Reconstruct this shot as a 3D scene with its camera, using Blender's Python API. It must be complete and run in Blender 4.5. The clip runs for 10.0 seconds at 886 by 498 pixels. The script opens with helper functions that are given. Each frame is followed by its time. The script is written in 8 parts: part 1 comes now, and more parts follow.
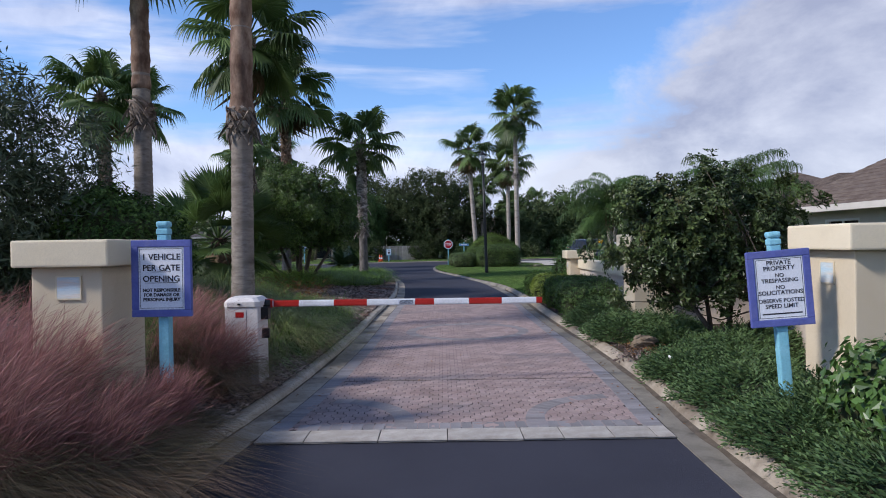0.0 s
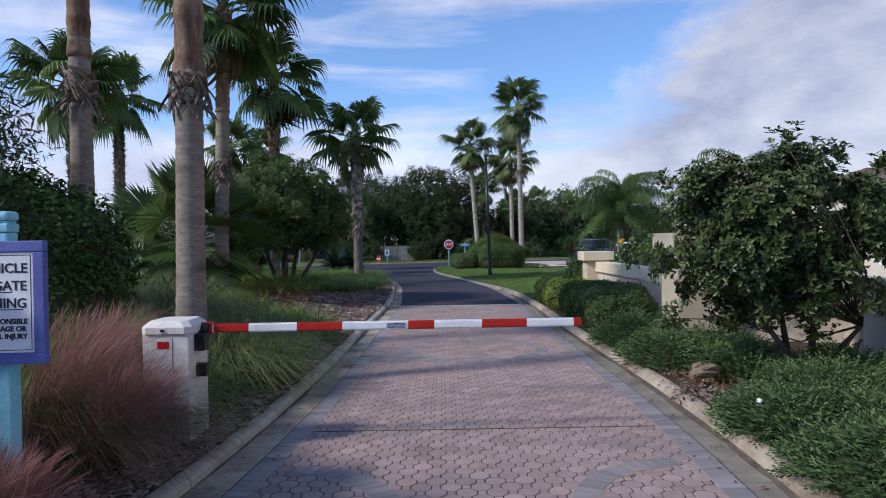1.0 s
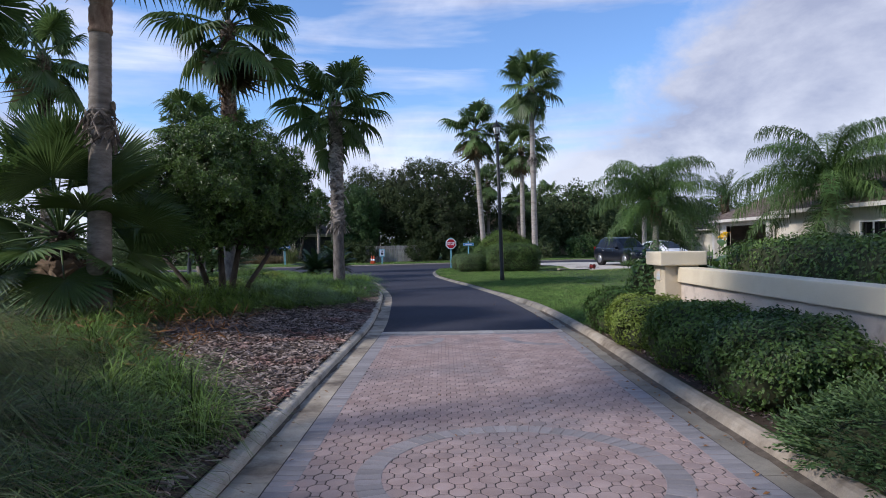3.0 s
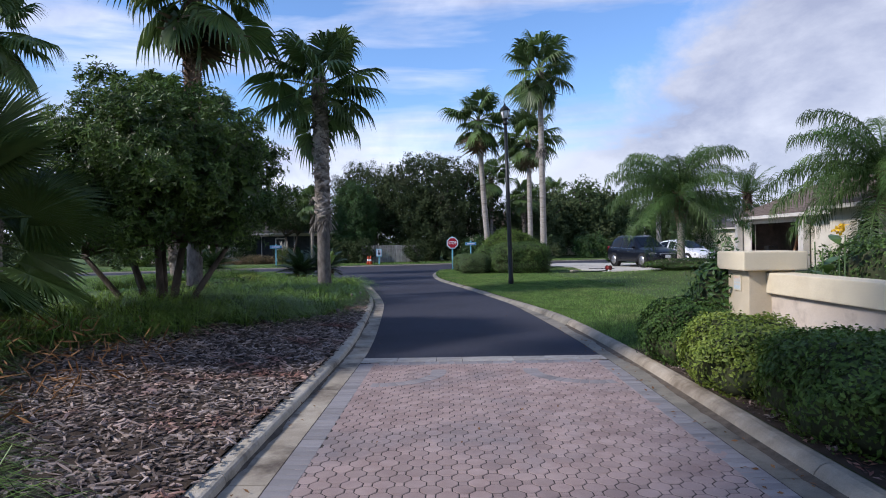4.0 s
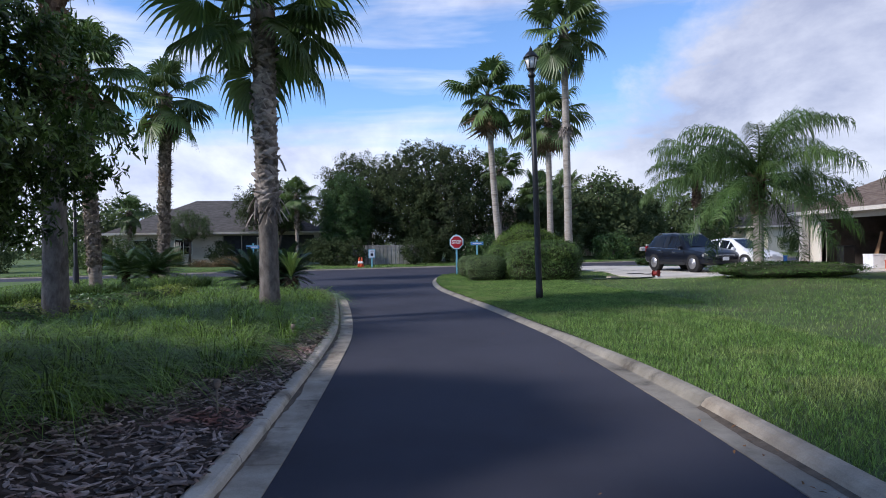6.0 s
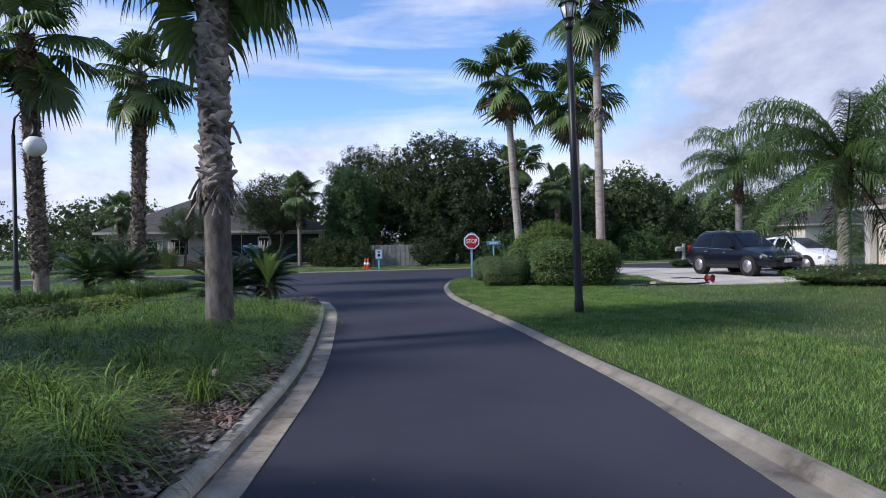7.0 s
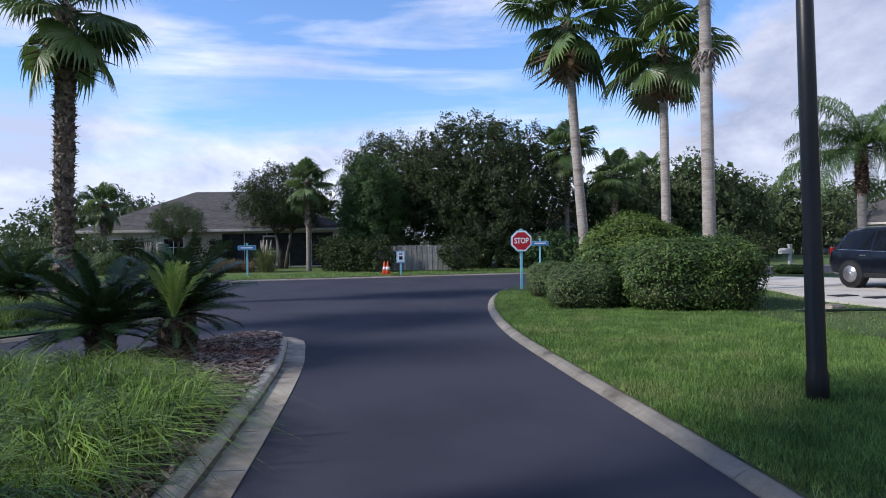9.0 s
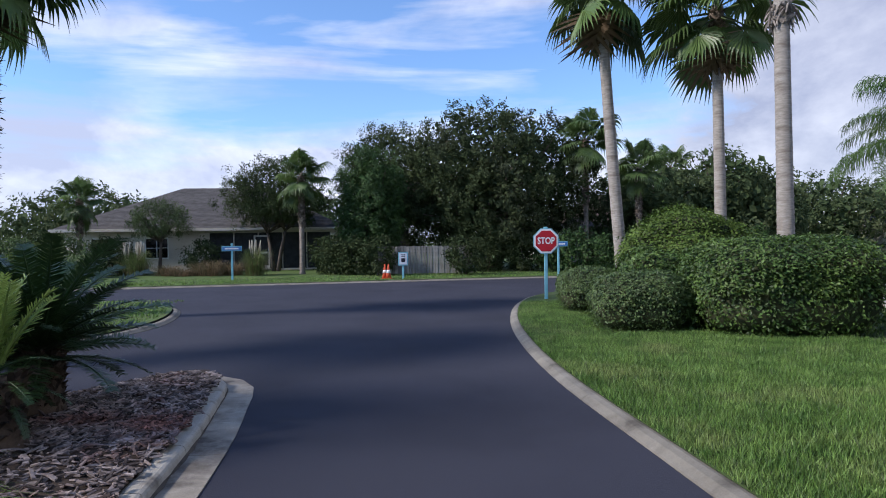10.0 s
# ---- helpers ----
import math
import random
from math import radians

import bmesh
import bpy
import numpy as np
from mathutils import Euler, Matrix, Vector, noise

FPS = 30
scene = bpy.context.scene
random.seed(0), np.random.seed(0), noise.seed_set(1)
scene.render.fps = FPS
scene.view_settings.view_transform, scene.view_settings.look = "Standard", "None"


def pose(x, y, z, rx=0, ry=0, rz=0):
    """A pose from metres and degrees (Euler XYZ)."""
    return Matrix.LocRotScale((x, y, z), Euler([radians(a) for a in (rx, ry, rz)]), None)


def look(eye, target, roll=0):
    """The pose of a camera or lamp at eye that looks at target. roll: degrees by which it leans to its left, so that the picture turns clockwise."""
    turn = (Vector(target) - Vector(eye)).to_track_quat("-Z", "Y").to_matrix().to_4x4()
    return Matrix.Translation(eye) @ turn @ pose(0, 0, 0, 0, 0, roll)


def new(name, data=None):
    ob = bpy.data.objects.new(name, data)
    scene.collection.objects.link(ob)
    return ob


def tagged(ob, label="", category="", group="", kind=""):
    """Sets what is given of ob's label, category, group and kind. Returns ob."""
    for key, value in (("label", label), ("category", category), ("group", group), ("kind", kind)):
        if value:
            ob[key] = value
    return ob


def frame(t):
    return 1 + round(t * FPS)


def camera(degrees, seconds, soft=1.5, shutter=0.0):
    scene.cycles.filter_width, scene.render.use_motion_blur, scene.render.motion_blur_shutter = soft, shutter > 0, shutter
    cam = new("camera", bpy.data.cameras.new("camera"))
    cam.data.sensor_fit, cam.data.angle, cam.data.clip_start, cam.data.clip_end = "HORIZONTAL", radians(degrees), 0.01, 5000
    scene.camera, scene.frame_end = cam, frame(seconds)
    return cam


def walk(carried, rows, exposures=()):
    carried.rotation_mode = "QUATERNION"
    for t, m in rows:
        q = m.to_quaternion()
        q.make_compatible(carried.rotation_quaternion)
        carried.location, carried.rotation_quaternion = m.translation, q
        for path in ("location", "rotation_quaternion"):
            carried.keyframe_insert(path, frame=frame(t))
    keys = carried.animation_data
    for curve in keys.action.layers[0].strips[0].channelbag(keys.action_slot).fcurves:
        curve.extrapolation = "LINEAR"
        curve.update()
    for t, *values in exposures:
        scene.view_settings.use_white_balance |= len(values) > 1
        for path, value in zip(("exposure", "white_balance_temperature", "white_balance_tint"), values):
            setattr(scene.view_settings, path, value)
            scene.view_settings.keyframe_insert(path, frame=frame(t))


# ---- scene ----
cam = camera(68.5, 10.0, soft=1.0)
METRES, EYE, TILT, LEAN, TURN = 33.0, 1.80, -1.2, 0.0, 0.0
ROWS = [
    (0.0, 0.0, 0.0, 0.0, 0.01, 0.7, 0.9),
    (0.5, 0.0, 0.0336, 0.0011, -0.01, 0.7, 0.9),
    (1.0, -0.001, 0.0666, 0.0019, 0.0, 0.69, 0.97),
    (1.5, -0.0033, 0.1057, 0.0025, 0.01, 0.68, 0.98),
    (2.0, -0.0035, 0.1526, 0.0032, 0.04, 0.68, 0.96),
    (2.5, -0.0026, 0.2015, 0.0034, 0.04, 0.71, 0.97),
    (4.0, -0.0033, 0.3468, 0.0041, 0.09, 0.7, 0.93),
    (4.5, -0.0042, 0.3946, 0.005, 0.17, 0.71, 0.95),
    (5.0, -0.0038, 0.4452, 0.0058, 0.18, 0.72, 0.96),
    (5.5, -0.0036, 0.4964, 0.0062, 0.21, 0.73, 0.94),
    (7.0, -0.0032, 0.6652, 0.0084, 1.52, 0.75, 0.93),
    (7.5, -0.0064, 0.7218, 0.0093, 2.81, 0.78, 0.92),
    (8.0, -0.0104, 0.7771, 0.0103, 3.44, 0.79, 0.9),
    (8.5, -0.0156, 0.8336, 0.0116, 3.78, 0.8, 0.89),
    (9.0, -0.0206, 0.8901, 0.0133, 4.03, 0.82, 0.8),
    (9.5, -0.026, 0.9457, 0.0147, 4.24, 0.84, 0.81),
    (10.0, -0.0321, 0.9984, 0.0157, 4.43, 0.88, 0.73),
]
walk(cam, [(t, pose(0, 0, EYE, TILT, LEAN, TURN) @ pose(METRES * x, METRES * y, METRES * z, 90 + pitch, roll, yaw)) for t, x, y, z, yaw, pitch, roll in ROWS], [(0, 0.36, 6330, 15), (2.5, 0.38, 6330, 15), (4.5, 0.52, 6330, 15), (10, 0.56, 6330, 15)])

# ---- sky and sun ----
SUN_EL, SUN_DIR = radians(37), Vector((0.93, 0.36, 0)).normalized()
world = bpy.data.worlds.new("sky")
scene.world = world
world.use_nodes = True
wt = world.node_tree
wt.nodes.clear()


def wnode(kind, **values):
    n = wt.nodes.new(kind)
    for k, v in values.items():
        n.inputs[k].default_value = v
    return n


sky = wt.nodes.new("ShaderNodeTexSky")
sky.sky_type, sky.sun_disc = "NISHITA", False
sky.sun_elevation, sky.sun_rotation = SUN_EL, math.atan2(-SUN_DIR.x, -SUN_DIR.y)
sky.air_density, sky.dust_density, sky.ozone_density = 1.0, 0.2, 7.0
coord = wt.nodes.new("ShaderNodeTexCoord")
stretch = wt.nodes.new("ShaderNodeMapping")
stretch.inputs["Scale"].default_value = (1.6, 1.6, 11.0)
stretch.inputs["Rotation"].default_value = (0.0, radians(7), 0.0)
wt.links.new(coord.outputs["Generated"], stretch.inputs["Vector"])
streak = wnode("ShaderNodeTexNoise", Scale=1.0, Detail=6.0, Roughness=0.55, Distortion=0.35)
wt.links.new(stretch.outputs["Vector"], streak.inputs["Vector"])
puff_map = wt.nodes.new("ShaderNodeMapping")
puff_map.inputs["Scale"].default_value = (3.0, 3.0, 5.0)
puff_map.inputs["Location"].default_value = (0.4, 0.0, 0.3)
wt.links.new(coord.outputs["Generated"], puff_map.inputs["Vector"])
puff = wnode("ShaderNodeTexNoise", Scale=1.4, Detail=8.0, Roughness=0.6, Distortion=0.2)
wt.links.new(puff_map.outputs["Vector"], puff.inputs["Vector"])
axes = wt.nodes.new("ShaderNodeSeparateXYZ")
wt.links.new(coord.outputs["Generated"], axes.inputs[0])


def wmath(op, a, b, clamp=False):
    n = wt.nodes.new("ShaderNodeMath")
    n.operation, n.use_clamp = op, clamp
    for i, v in enumerate((a, b)):
        if isinstance(v, (int, float)):
            n.inputs[i].default_value = v
        else:
            wt.links.new(v, n.inputs[i])
    return n.outputs[0]


# cloud bank: thick to the east of the road's line and low over the horizon
east = wmath("SUBTRACT", axes.outputs["X"], wmath("MULTIPLY", axes.outputs["Z"], 0.80))
fluff = wmath("MULTIPLY", wmath("SUBTRACT", puff.outputs["Fac"], 0.5), 4.2)
bank = wmath("ADD", wmath("MULTIPLY", wmath("SUBTRACT", east, 0.06), 10.0), fluff, True)
low = wmath("ADD", wmath("MULTIPLY", wmath("SUBTRACT", 0.24, axes.outputs["Z"]), 7.0), wmath("MULTIPLY", wmath("SUBTRACT", streak.outputs["Fac"], 0.5), 4.5), True)
wisp = wmath("MULTIPLY", wmath("SUBTRACT", streak.outputs["Fac"], 0.51), 7.0, True)
dense = wmath("MAXIMUM", wmath("MAXIMUM", wmath("MULTIPLY", bank, 0.93), wmath("MULTIPLY", low, 0.9)), wmath("MULTIPLY", wisp, 0.7))
shade = wt.nodes.new("ShaderNodeValToRGB")
shade.color_ramp.elements[0].position, shade.color_ramp.elements[0].color = 0.40, (0.47, 0.52, 0.68, 1)
shade.color_ramp.elements[1].position, shade.color_ramp.elements[1].color = 0.63, (0.84, 0.89, 1.0, 1)
wt.links.new(puff.outputs["Fac"], shade.inputs["Fac"])
air = wnode("ShaderNodeBackground", Strength=0.15)
wt.links.new(sky.outputs["Color"], air.inputs["Color"])
cloud = wnode("ShaderNodeBackground", Strength=0.71)
wt.links.new(shade.outputs["Color"], cloud.inputs["Color"])
wt.links.new(wmath("SUBTRACT", 0.86, wmath("MULTIPLY", bank, 0.19)), cloud.inputs["Strength"])
blend = wt.nodes.new("ShaderNodeMixShader")
wt.links.new(dense, blend.inputs["Fac"])
wt.links.new(air.outputs[0], blend.inputs[1])
wt.links.new(cloud.outputs[0], blend.inputs[2])
wt.links.new(blend.outputs[0], wt.nodes.new("ShaderNodeOutputWorld").inputs["Surface"])

sun = new("sun", bpy.data.lights.new("sun", "SUN"))
sun.data.energy, sun.data.angle, sun.data.color = 3.15, radians(7.0), (1.0, 0.95, 0.87)
sun.matrix_world = look((0, 0, 40), Vector((0, 0, 40)) + SUN_DIR * math.cos(SUN_EL) - Vector((0, 0, math.sin(SUN_EL))))


# ---- materials ----
def material(name, dark, light, scale=8.0, rough=0.8, bump=0.3, fine=90.0, metal=0.0, spec=0.3, island=0.0, each=0.0, leaf=0.0, patch=None, patch_scale=0.6, coat=0.0, stretch=(1, 1, 1), patch_at=0.52):
    """Two colours mixed by noise, a finer grain in value and relief. island, each: how far pieces differ. leaf: light let through. patch: a third colour in large soft stains."""
    m = bpy.data.materials.new(name)
    m.use_nodes = True
    t = m.node_tree
    t.nodes.clear()
    out = t.nodes.new("ShaderNodeOutputMaterial")
    p = t.nodes.new("ShaderNodeBsdfPrincipled")
    geo = t.nodes.new("ShaderNodeTexCoord")
    mp = t.nodes.new("ShaderNodeMapping")
    mp.inputs["Scale"].default_value = stretch
    t.links.new(geo.outputs["Object"], mp.inputs["Vector"])

    def noise_node(s, detail, roughness=0.6):
        n = t.nodes.new("ShaderNodeTexNoise")
        n.inputs["Scale"].default_value, n.inputs["Detail"].default_value, n.inputs["Roughness"].default_value = s, detail, roughness
        t.links.new(mp.outputs["Vector"], n.inputs["Vector"])
        return n

    def blend_rgb(fac, a, b):
        n = t.nodes.new("ShaderNodeMix")
        n.data_type = "RGBA"
        if isinstance(fac, float):
            n.inputs["Factor"].default_value = fac
        else:
            t.links.new(fac, n.inputs["Factor"])
        for v, name_in in ((a, 6), (b, 7)):
            if isinstance(v, tuple):
                n.inputs[name_in].default_value = (*v, 1)
            else:
                t.links.new(v, n.inputs[name_in])
        return n.outputs[2]

    big, small = noise_node(scale, 4), noise_node(fine, 3, 0.7)
    ramp = t.nodes.new("ShaderNodeMapRange")
    ramp.inputs[1].default_value, ramp.inputs[2].default_value = 0.32, 0.68
    t.links.new(big.outputs["Fac"], ramp.inputs[0])
    colour = blend_rgb(ramp.outputs[0], dark, light)
    if patch:
        stain = noise_node(patch_scale, 5, 0.65)
        sr = t.nodes.new("ShaderNodeMapRange")
        sr.inputs[1].default_value, sr.inputs[2].default_value = patch_at, patch_at + 0.16
        t.links.new(stain.outputs["Fac"], sr.inputs[0])
        colour = blend_rgb(sr.outputs[0], colour, patch)
    value = t.nodes.new("ShaderNodeMapRange")
    value.inputs[3].default_value, value.inputs[4].default_value = 0.72, 1.28
    t.links.new(small.outputs["Fac"], value.inputs[0])
    v_out = value.outputs[0]
    for amount, socket in ((island, "island"), (each, "each")):
        if amount:
            src = t.nodes.new("ShaderNodeNewGeometry").outputs["Random Per Island"] if socket == "island" else t.nodes.new("ShaderNodeObjectInfo").outputs["Random"]
            r = t.nodes.new("ShaderNodeMapRange")
            r.inputs[3].default_value, r.inputs[4].default_value = 1 - amount, 1 + amount
            t.links.new(src, r.inputs[0])
            mul = t.nodes.new("ShaderNodeMath")
            mul.operation = "MULTIPLY"
            t.links.new(v_out, mul.inputs[0])
            t.links.new(r.outputs[0], mul.inputs[1])
            v_out = mul.outputs[0]
    hsv = t.nodes.new("ShaderNodeHueSaturation")
    t.links.new(colour, hsv.inputs["Color"])
    t.links.new(v_out, hsv.inputs["Value"])
    t.links.new(hsv.outputs[0], p.inputs["Base Color"])
    p.inputs["Roughness"].default_value, p.inputs["Metallic"].default_value = rough, metal
    p.inputs["Specular IOR Level"].default_value = spec
    p.inputs["Coat Weight"].default_value = coat
    if bump:
        bp = t.nodes.new("ShaderNodeBump")
        bp.inputs["Strength"].default_value, bp.inputs["Distance"].default_value = bump, 0.01
        t.links.new(small.outputs["Fac"], bp.inputs["Height"])
        t.links.new(bp.outputs[0], p.inputs["Normal"])
    if leaf:
        tr = t.nodes.new("ShaderNodeBsdfTranslucent")
        t.links.new(hsv.outputs[0], tr.inputs["Color"])
        mx = t.nodes.new("ShaderNodeMixShader")
        mx.inputs["Fac"].default_value = leaf
        t.links.new(p.outputs[0], mx.inputs[1])
        t.links.new(tr.outputs[0], mx.inputs[2])
        t.links.new(mx.outputs[0], out.inputs["Surface"])
    else:
        t.links.new(p.outputs[0], out.inputs["Surface"])
    return m


M = {
    "asphalt": material("asphalt", (0.031, 0.032, 0.044), (0.047, 0.048, 0.064), 0.5, 0.85, 0.5, 160, patch=(0.038, 0.039, 0.053), patch_scale=0.25, spec=0.2),
    "concrete": material("concrete", (0.38, 0.335, 0.27), (0.54, 0.49, 0.405), 3.0, 0.9, 0.45, 70, patch=(0.16, 0.134, 0.102), patch_scale=1.5, patch_at=0.54),
    "gutter": material("gutter_concrete", (0.24, 0.205, 0.16), (0.42, 0.375, 0.305), 2.4, 0.9, 0.45, 70, patch=(0.105, 0.085, 0.068), patch_scale=1.3, patch_at=0.50),
    "gutter_dirt": material("dirty_gutter_line", (0.060, 0.048, 0.037), (0.135, 0.108, 0.082), 7, 0.95, 0.5, 60),
    "kerb_old": material("stained_kerb", (0.235, 0.195, 0.148), (0.40, 0.345, 0.272), 2.6, 0.9, 0.5, 70, patch=(0.145, 0.115, 0.085), patch_scale=1.1, patch_at=0.50),
    "trunk_old": material("fissured_palm_trunk", (0.082, 0.071, 0.063), (0.18, 0.16, 0.144), 3.0, 0.95, 1.0, 14, stretch=(4, 4, 1.6), patch=(0.060, 0.050, 0.043), patch_scale=1.2),
    "ribbon": material("weathered_concrete", (0.155, 0.14, 0.114), (0.27, 0.247, 0.205), 2.4, 0.9, 0.45, 70, patch=(0.085, 0.075, 0.061), patch_scale=1.2, patch_at=0.53),
    "drive": material("driveway_concrete", (0.42, 0.39, 0.34), (0.52, 0.49, 0.44), 1.0, 0.9, 0.2, 60, patch=(0.34, 0.32, 0.28), patch_scale=0.4),
    "paver": material("pink_paver", (0.27, 0.196, 0.182), (0.37, 0.285, 0.265), 2.5, 0.85, 0.5, 120, each=0.13, island=0.13, patch=(0.225, 0.19, 0.19), patch_scale=0.55, patch_at=0.5),
    "paver_grey": material("grey_paver", (0.185, 0.176, 0.182), (0.265, 0.252, 0.256), 1.5, 0.85, 0.4, 120, each=0.18, island=0.12, patch=(0.26, 0.215, 0.205), patch_scale=0.6),
    "paver_ring": material("worn_ring_paver", (0.185, 0.172, 0.176), (0.262, 0.240, 0.240), 1.5, 0.85, 0.4, 120, each=0.16, patch=(0.26, 0.21, 0.20), patch_scale=0.6),
    "house_trim": material("cream_house_trim", (0.47, 0.44, 0.39), (0.55, 0.52, 0.47), 2, 0.7, 0.1, 60),
    "band": material("pale_band_stone", (0.30, 0.275, 0.242), (0.44, 0.41, 0.37), 4, 0.9, 0.5, 90, each=0.10, patch=(0.22, 0.195, 0.165), patch_scale=1.5),
    "joint": material("joint_sand", (0.026, 0.021, 0.020), (0.060, 0.050, 0.045), 6, 0.95, 0.3, 150),
    "soil": material("soil", (0.035, 0.024, 0.017), (0.075, 0.052, 0.038), 5, 0.95, 0.6, 60),
    "lawn": material("lawn_ground", (0.055, 0.095, 0.022), (0.088, 0.138, 0.036), 1.2, 0.9, 0.6, 60, patch=(0.10, 0.125, 0.042), patch_scale=0.35),
    # darker copy of lawn: shade between the turf blades, put into the colour
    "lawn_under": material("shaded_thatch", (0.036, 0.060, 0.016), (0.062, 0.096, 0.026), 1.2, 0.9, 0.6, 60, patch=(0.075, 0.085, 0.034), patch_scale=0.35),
    "blade": material("lawn_blade", (0.070, 0.146, 0.028), (0.182, 0.290, 0.070), 2.2, 0.5, 0, 3, island=0.75, leaf=0.3, patch=(0.22, 0.27, 0.09), patch_scale=0.6, spec=0.4),
    "liriope": material("liriope", (0.046, 0.105, 0.014), (0.205, 0.310, 0.056), 0.9, 0.48, 0, 3, island=0.85, leaf=0.25, spec=0.32),
    "bank_grass": material("bank_grass", (0.042, 0.094, 0.017), (0.165, 0.245, 0.056), 0.9, 0.5, 0, 3, island=0.8, leaf=0.25, spec=0.32),
    "cordgrass": material("cordgrass", (0.075, 0.115, 0.034), (0.200, 0.240, 0.090), 0.9, 0.5, 0, 3, island=0.7, leaf=0.25, patch=(0.26, 0.22, 0.11), patch_scale=0.9, patch_at=0.56),
    "muhly": material("muhly_plume", (0.23, 0.098, 0.094), (0.40, 0.21, 0.19), 0.9, 0.8, 0, 3, island=0.5, leaf=0.35, patch=(0.36, 0.25, 0.19), patch_scale=0.9),
    "muhly_blade": material("muhly_blade", (0.075, 0.072, 0.034), (0.215, 0.160, 0.090), 0.9, 0.7, 0, 3, island=0.6, leaf=0.3, patch=(0.27, 0.17, 0.11), patch_scale=1.2),
    "chip": material("bark_chip", (0.088, 0.062, 0.053), (0.33, 0.27, 0.24), 5, 0.9, 0.4, 60, island=0.8, patch=(0.185, 0.085, 0.066), patch_scale=0.9, patch_at=0.52),
    "stucco": material("stucco", (0.53, 0.445, 0.315), (0.61, 0.525, 0.39), 1.2, 0.9, 0.5, 140, patch=(0.47, 0.39, 0.28), patch_scale=0.7),
    "stucco_cap": material("stucco_cap", (0.63, 0.545, 0.39), (0.69, 0.605, 0.45), 1.0, 0.9, 0.4, 140, patch=(0.57, 0.485, 0.35), patch_scale=0.9),
    "stucco_old": material("stained_stucco", (0.50, 0.42, 0.35), (0.60, 0.52, 0.44), 1.4, 0.92, 0.5, 140, patch=(0.33, 0.27, 0.23), patch_scale=1.3, patch_at=0.55),
    "trunk": material("palm_trunk", (0.17, 0.142, 0.118), (0.31, 0.27, 0.232), 1.6, 0.95, 1.0, 9, stretch=(5, 5, 15), patch=(0.125, 0.100, 0.080), patch_scale=0.4),
    "trunk_pale": material("pale_palm_trunk", (0.25, 0.22, 0.19), (0.40, 0.365, 0.325), 3.0, 0.95, 1.0, 30, stretch=(2.0, 2.0, 9), patch=(0.19, 0.16, 0.135), patch_scale=0.5),
    "boot_red": material("red_brown_sheath", (0.085, 0.046, 0.030), (0.27, 0.190, 0.140), 5, 0.95, 1.0, 45, island=0.35, stretch=(1, 1, 0.5), patch=(0.055, 0.032, 0.023), patch_scale=1.6, patch_at=0.50),
    "sago_bark": material("sago_bark", (0.030, 0.021, 0.016), (0.095, 0.068, 0.048), 6, 0.95, 0.8, 40, island=0.5, patch=(0.13, 0.09, 0.06), patch_scale=2.0),
    "boot_grey": material("grey_palm_boot", (0.125, 0.105, 0.090), (0.36, 0.318, 0.28), 4, 0.9, 0.6, 50, island=0.5, patch=(0.085, 0.065, 0.052), patch_scale=1.5),
    "boot": material("palm_boot", (0.085, 0.066, 0.052), (0.27, 0.225, 0.185), 4, 0.9, 0.6, 50, island=0.55, patch=(0.16, 0.085, 0.05), patch_scale=0.5),
    "frond": material("fan_frond", (0.050, 0.095, 0.024), (0.115, 0.175, 0.050), 1.0, 0.45, 0, 3, each=0.35, leaf=0.25, spec=0.5),
    "frond_dry": material("dry_frond", (0.11, 0.07, 0.042), (0.215, 0.155, 0.095), 1.0, 0.8, 0, 3, each=0.3, leaf=0.15),
    "feather": material("feather_frond", (0.036, 0.082, 0.019), (0.092, 0.154, 0.040), 1.0, 0.52, 0, 3, each=0.4, leaf=0.28, spec=0.35),
    "sago": material("sago_frond", (0.024, 0.056, 0.016), (0.055, 0.100, 0.028), 1.0, 0.4, 0, 3, each=0.3, leaf=0.12, spec=0.5),
    "sago_new": material("young_sago_frond", (0.17, 0.26, 0.055), (0.26, 0.35, 0.085), 1.0, 0.5, 0, 3, each=0.2, leaf=0.25, spec=0.4),
    "bark": material("bark", (0.05, 0.04, 0.032), (0.13, 0.105, 0.085), 6, 0.95, 0.9, 30, stretch=(1, 1, 0.3)),
    "leaf_dark": material("dark_leaf", (0.026, 0.062, 0.014), (0.085, 0.145, 0.032), 0.9, 0.6, 0, 3, island=0.5, leaf=0.22, spec=0.2),
    "leaf_whorl": material("whorled_leaf", (0.034, 0.076, 0.015), (0.115, 0.185, 0.040), 1.1, 0.42, 0, 3, island=0.55, leaf=0.28, spec=0.45),
    "leaf_oak": material("oak_leaf", (0.030, 0.047, 0.020), (0.070, 0.090, 0.041), 0.35, 0.85, 0, 3, island=0.32, leaf=0.14, spec=0.05, patch=(0.066, 0.076, 0.046), patch_scale=0.25),
    # paler, greyer and more even: haze of distance put into the leaf colour
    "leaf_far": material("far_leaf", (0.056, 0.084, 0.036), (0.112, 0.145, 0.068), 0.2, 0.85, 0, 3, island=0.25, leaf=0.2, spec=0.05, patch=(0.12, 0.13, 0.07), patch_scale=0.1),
    "leaf_pine": material("cypress_leaf", (0.030, 0.070, 0.020), (0.065, 0.120, 0.032), 0.4, 0.6, 0, 3, island=0.4, leaf=0.18),
    "leaf_mag": material("broad_leaf", (0.026, 0.048, 0.015), (0.082, 0.112, 0.034), 1.0, 0.42, 0, 3, island=0.55, leaf=0.15, spec=0.35, patch=(0.16, 0.095, 0.050), patch_scale=0.8, patch_at=0.60),
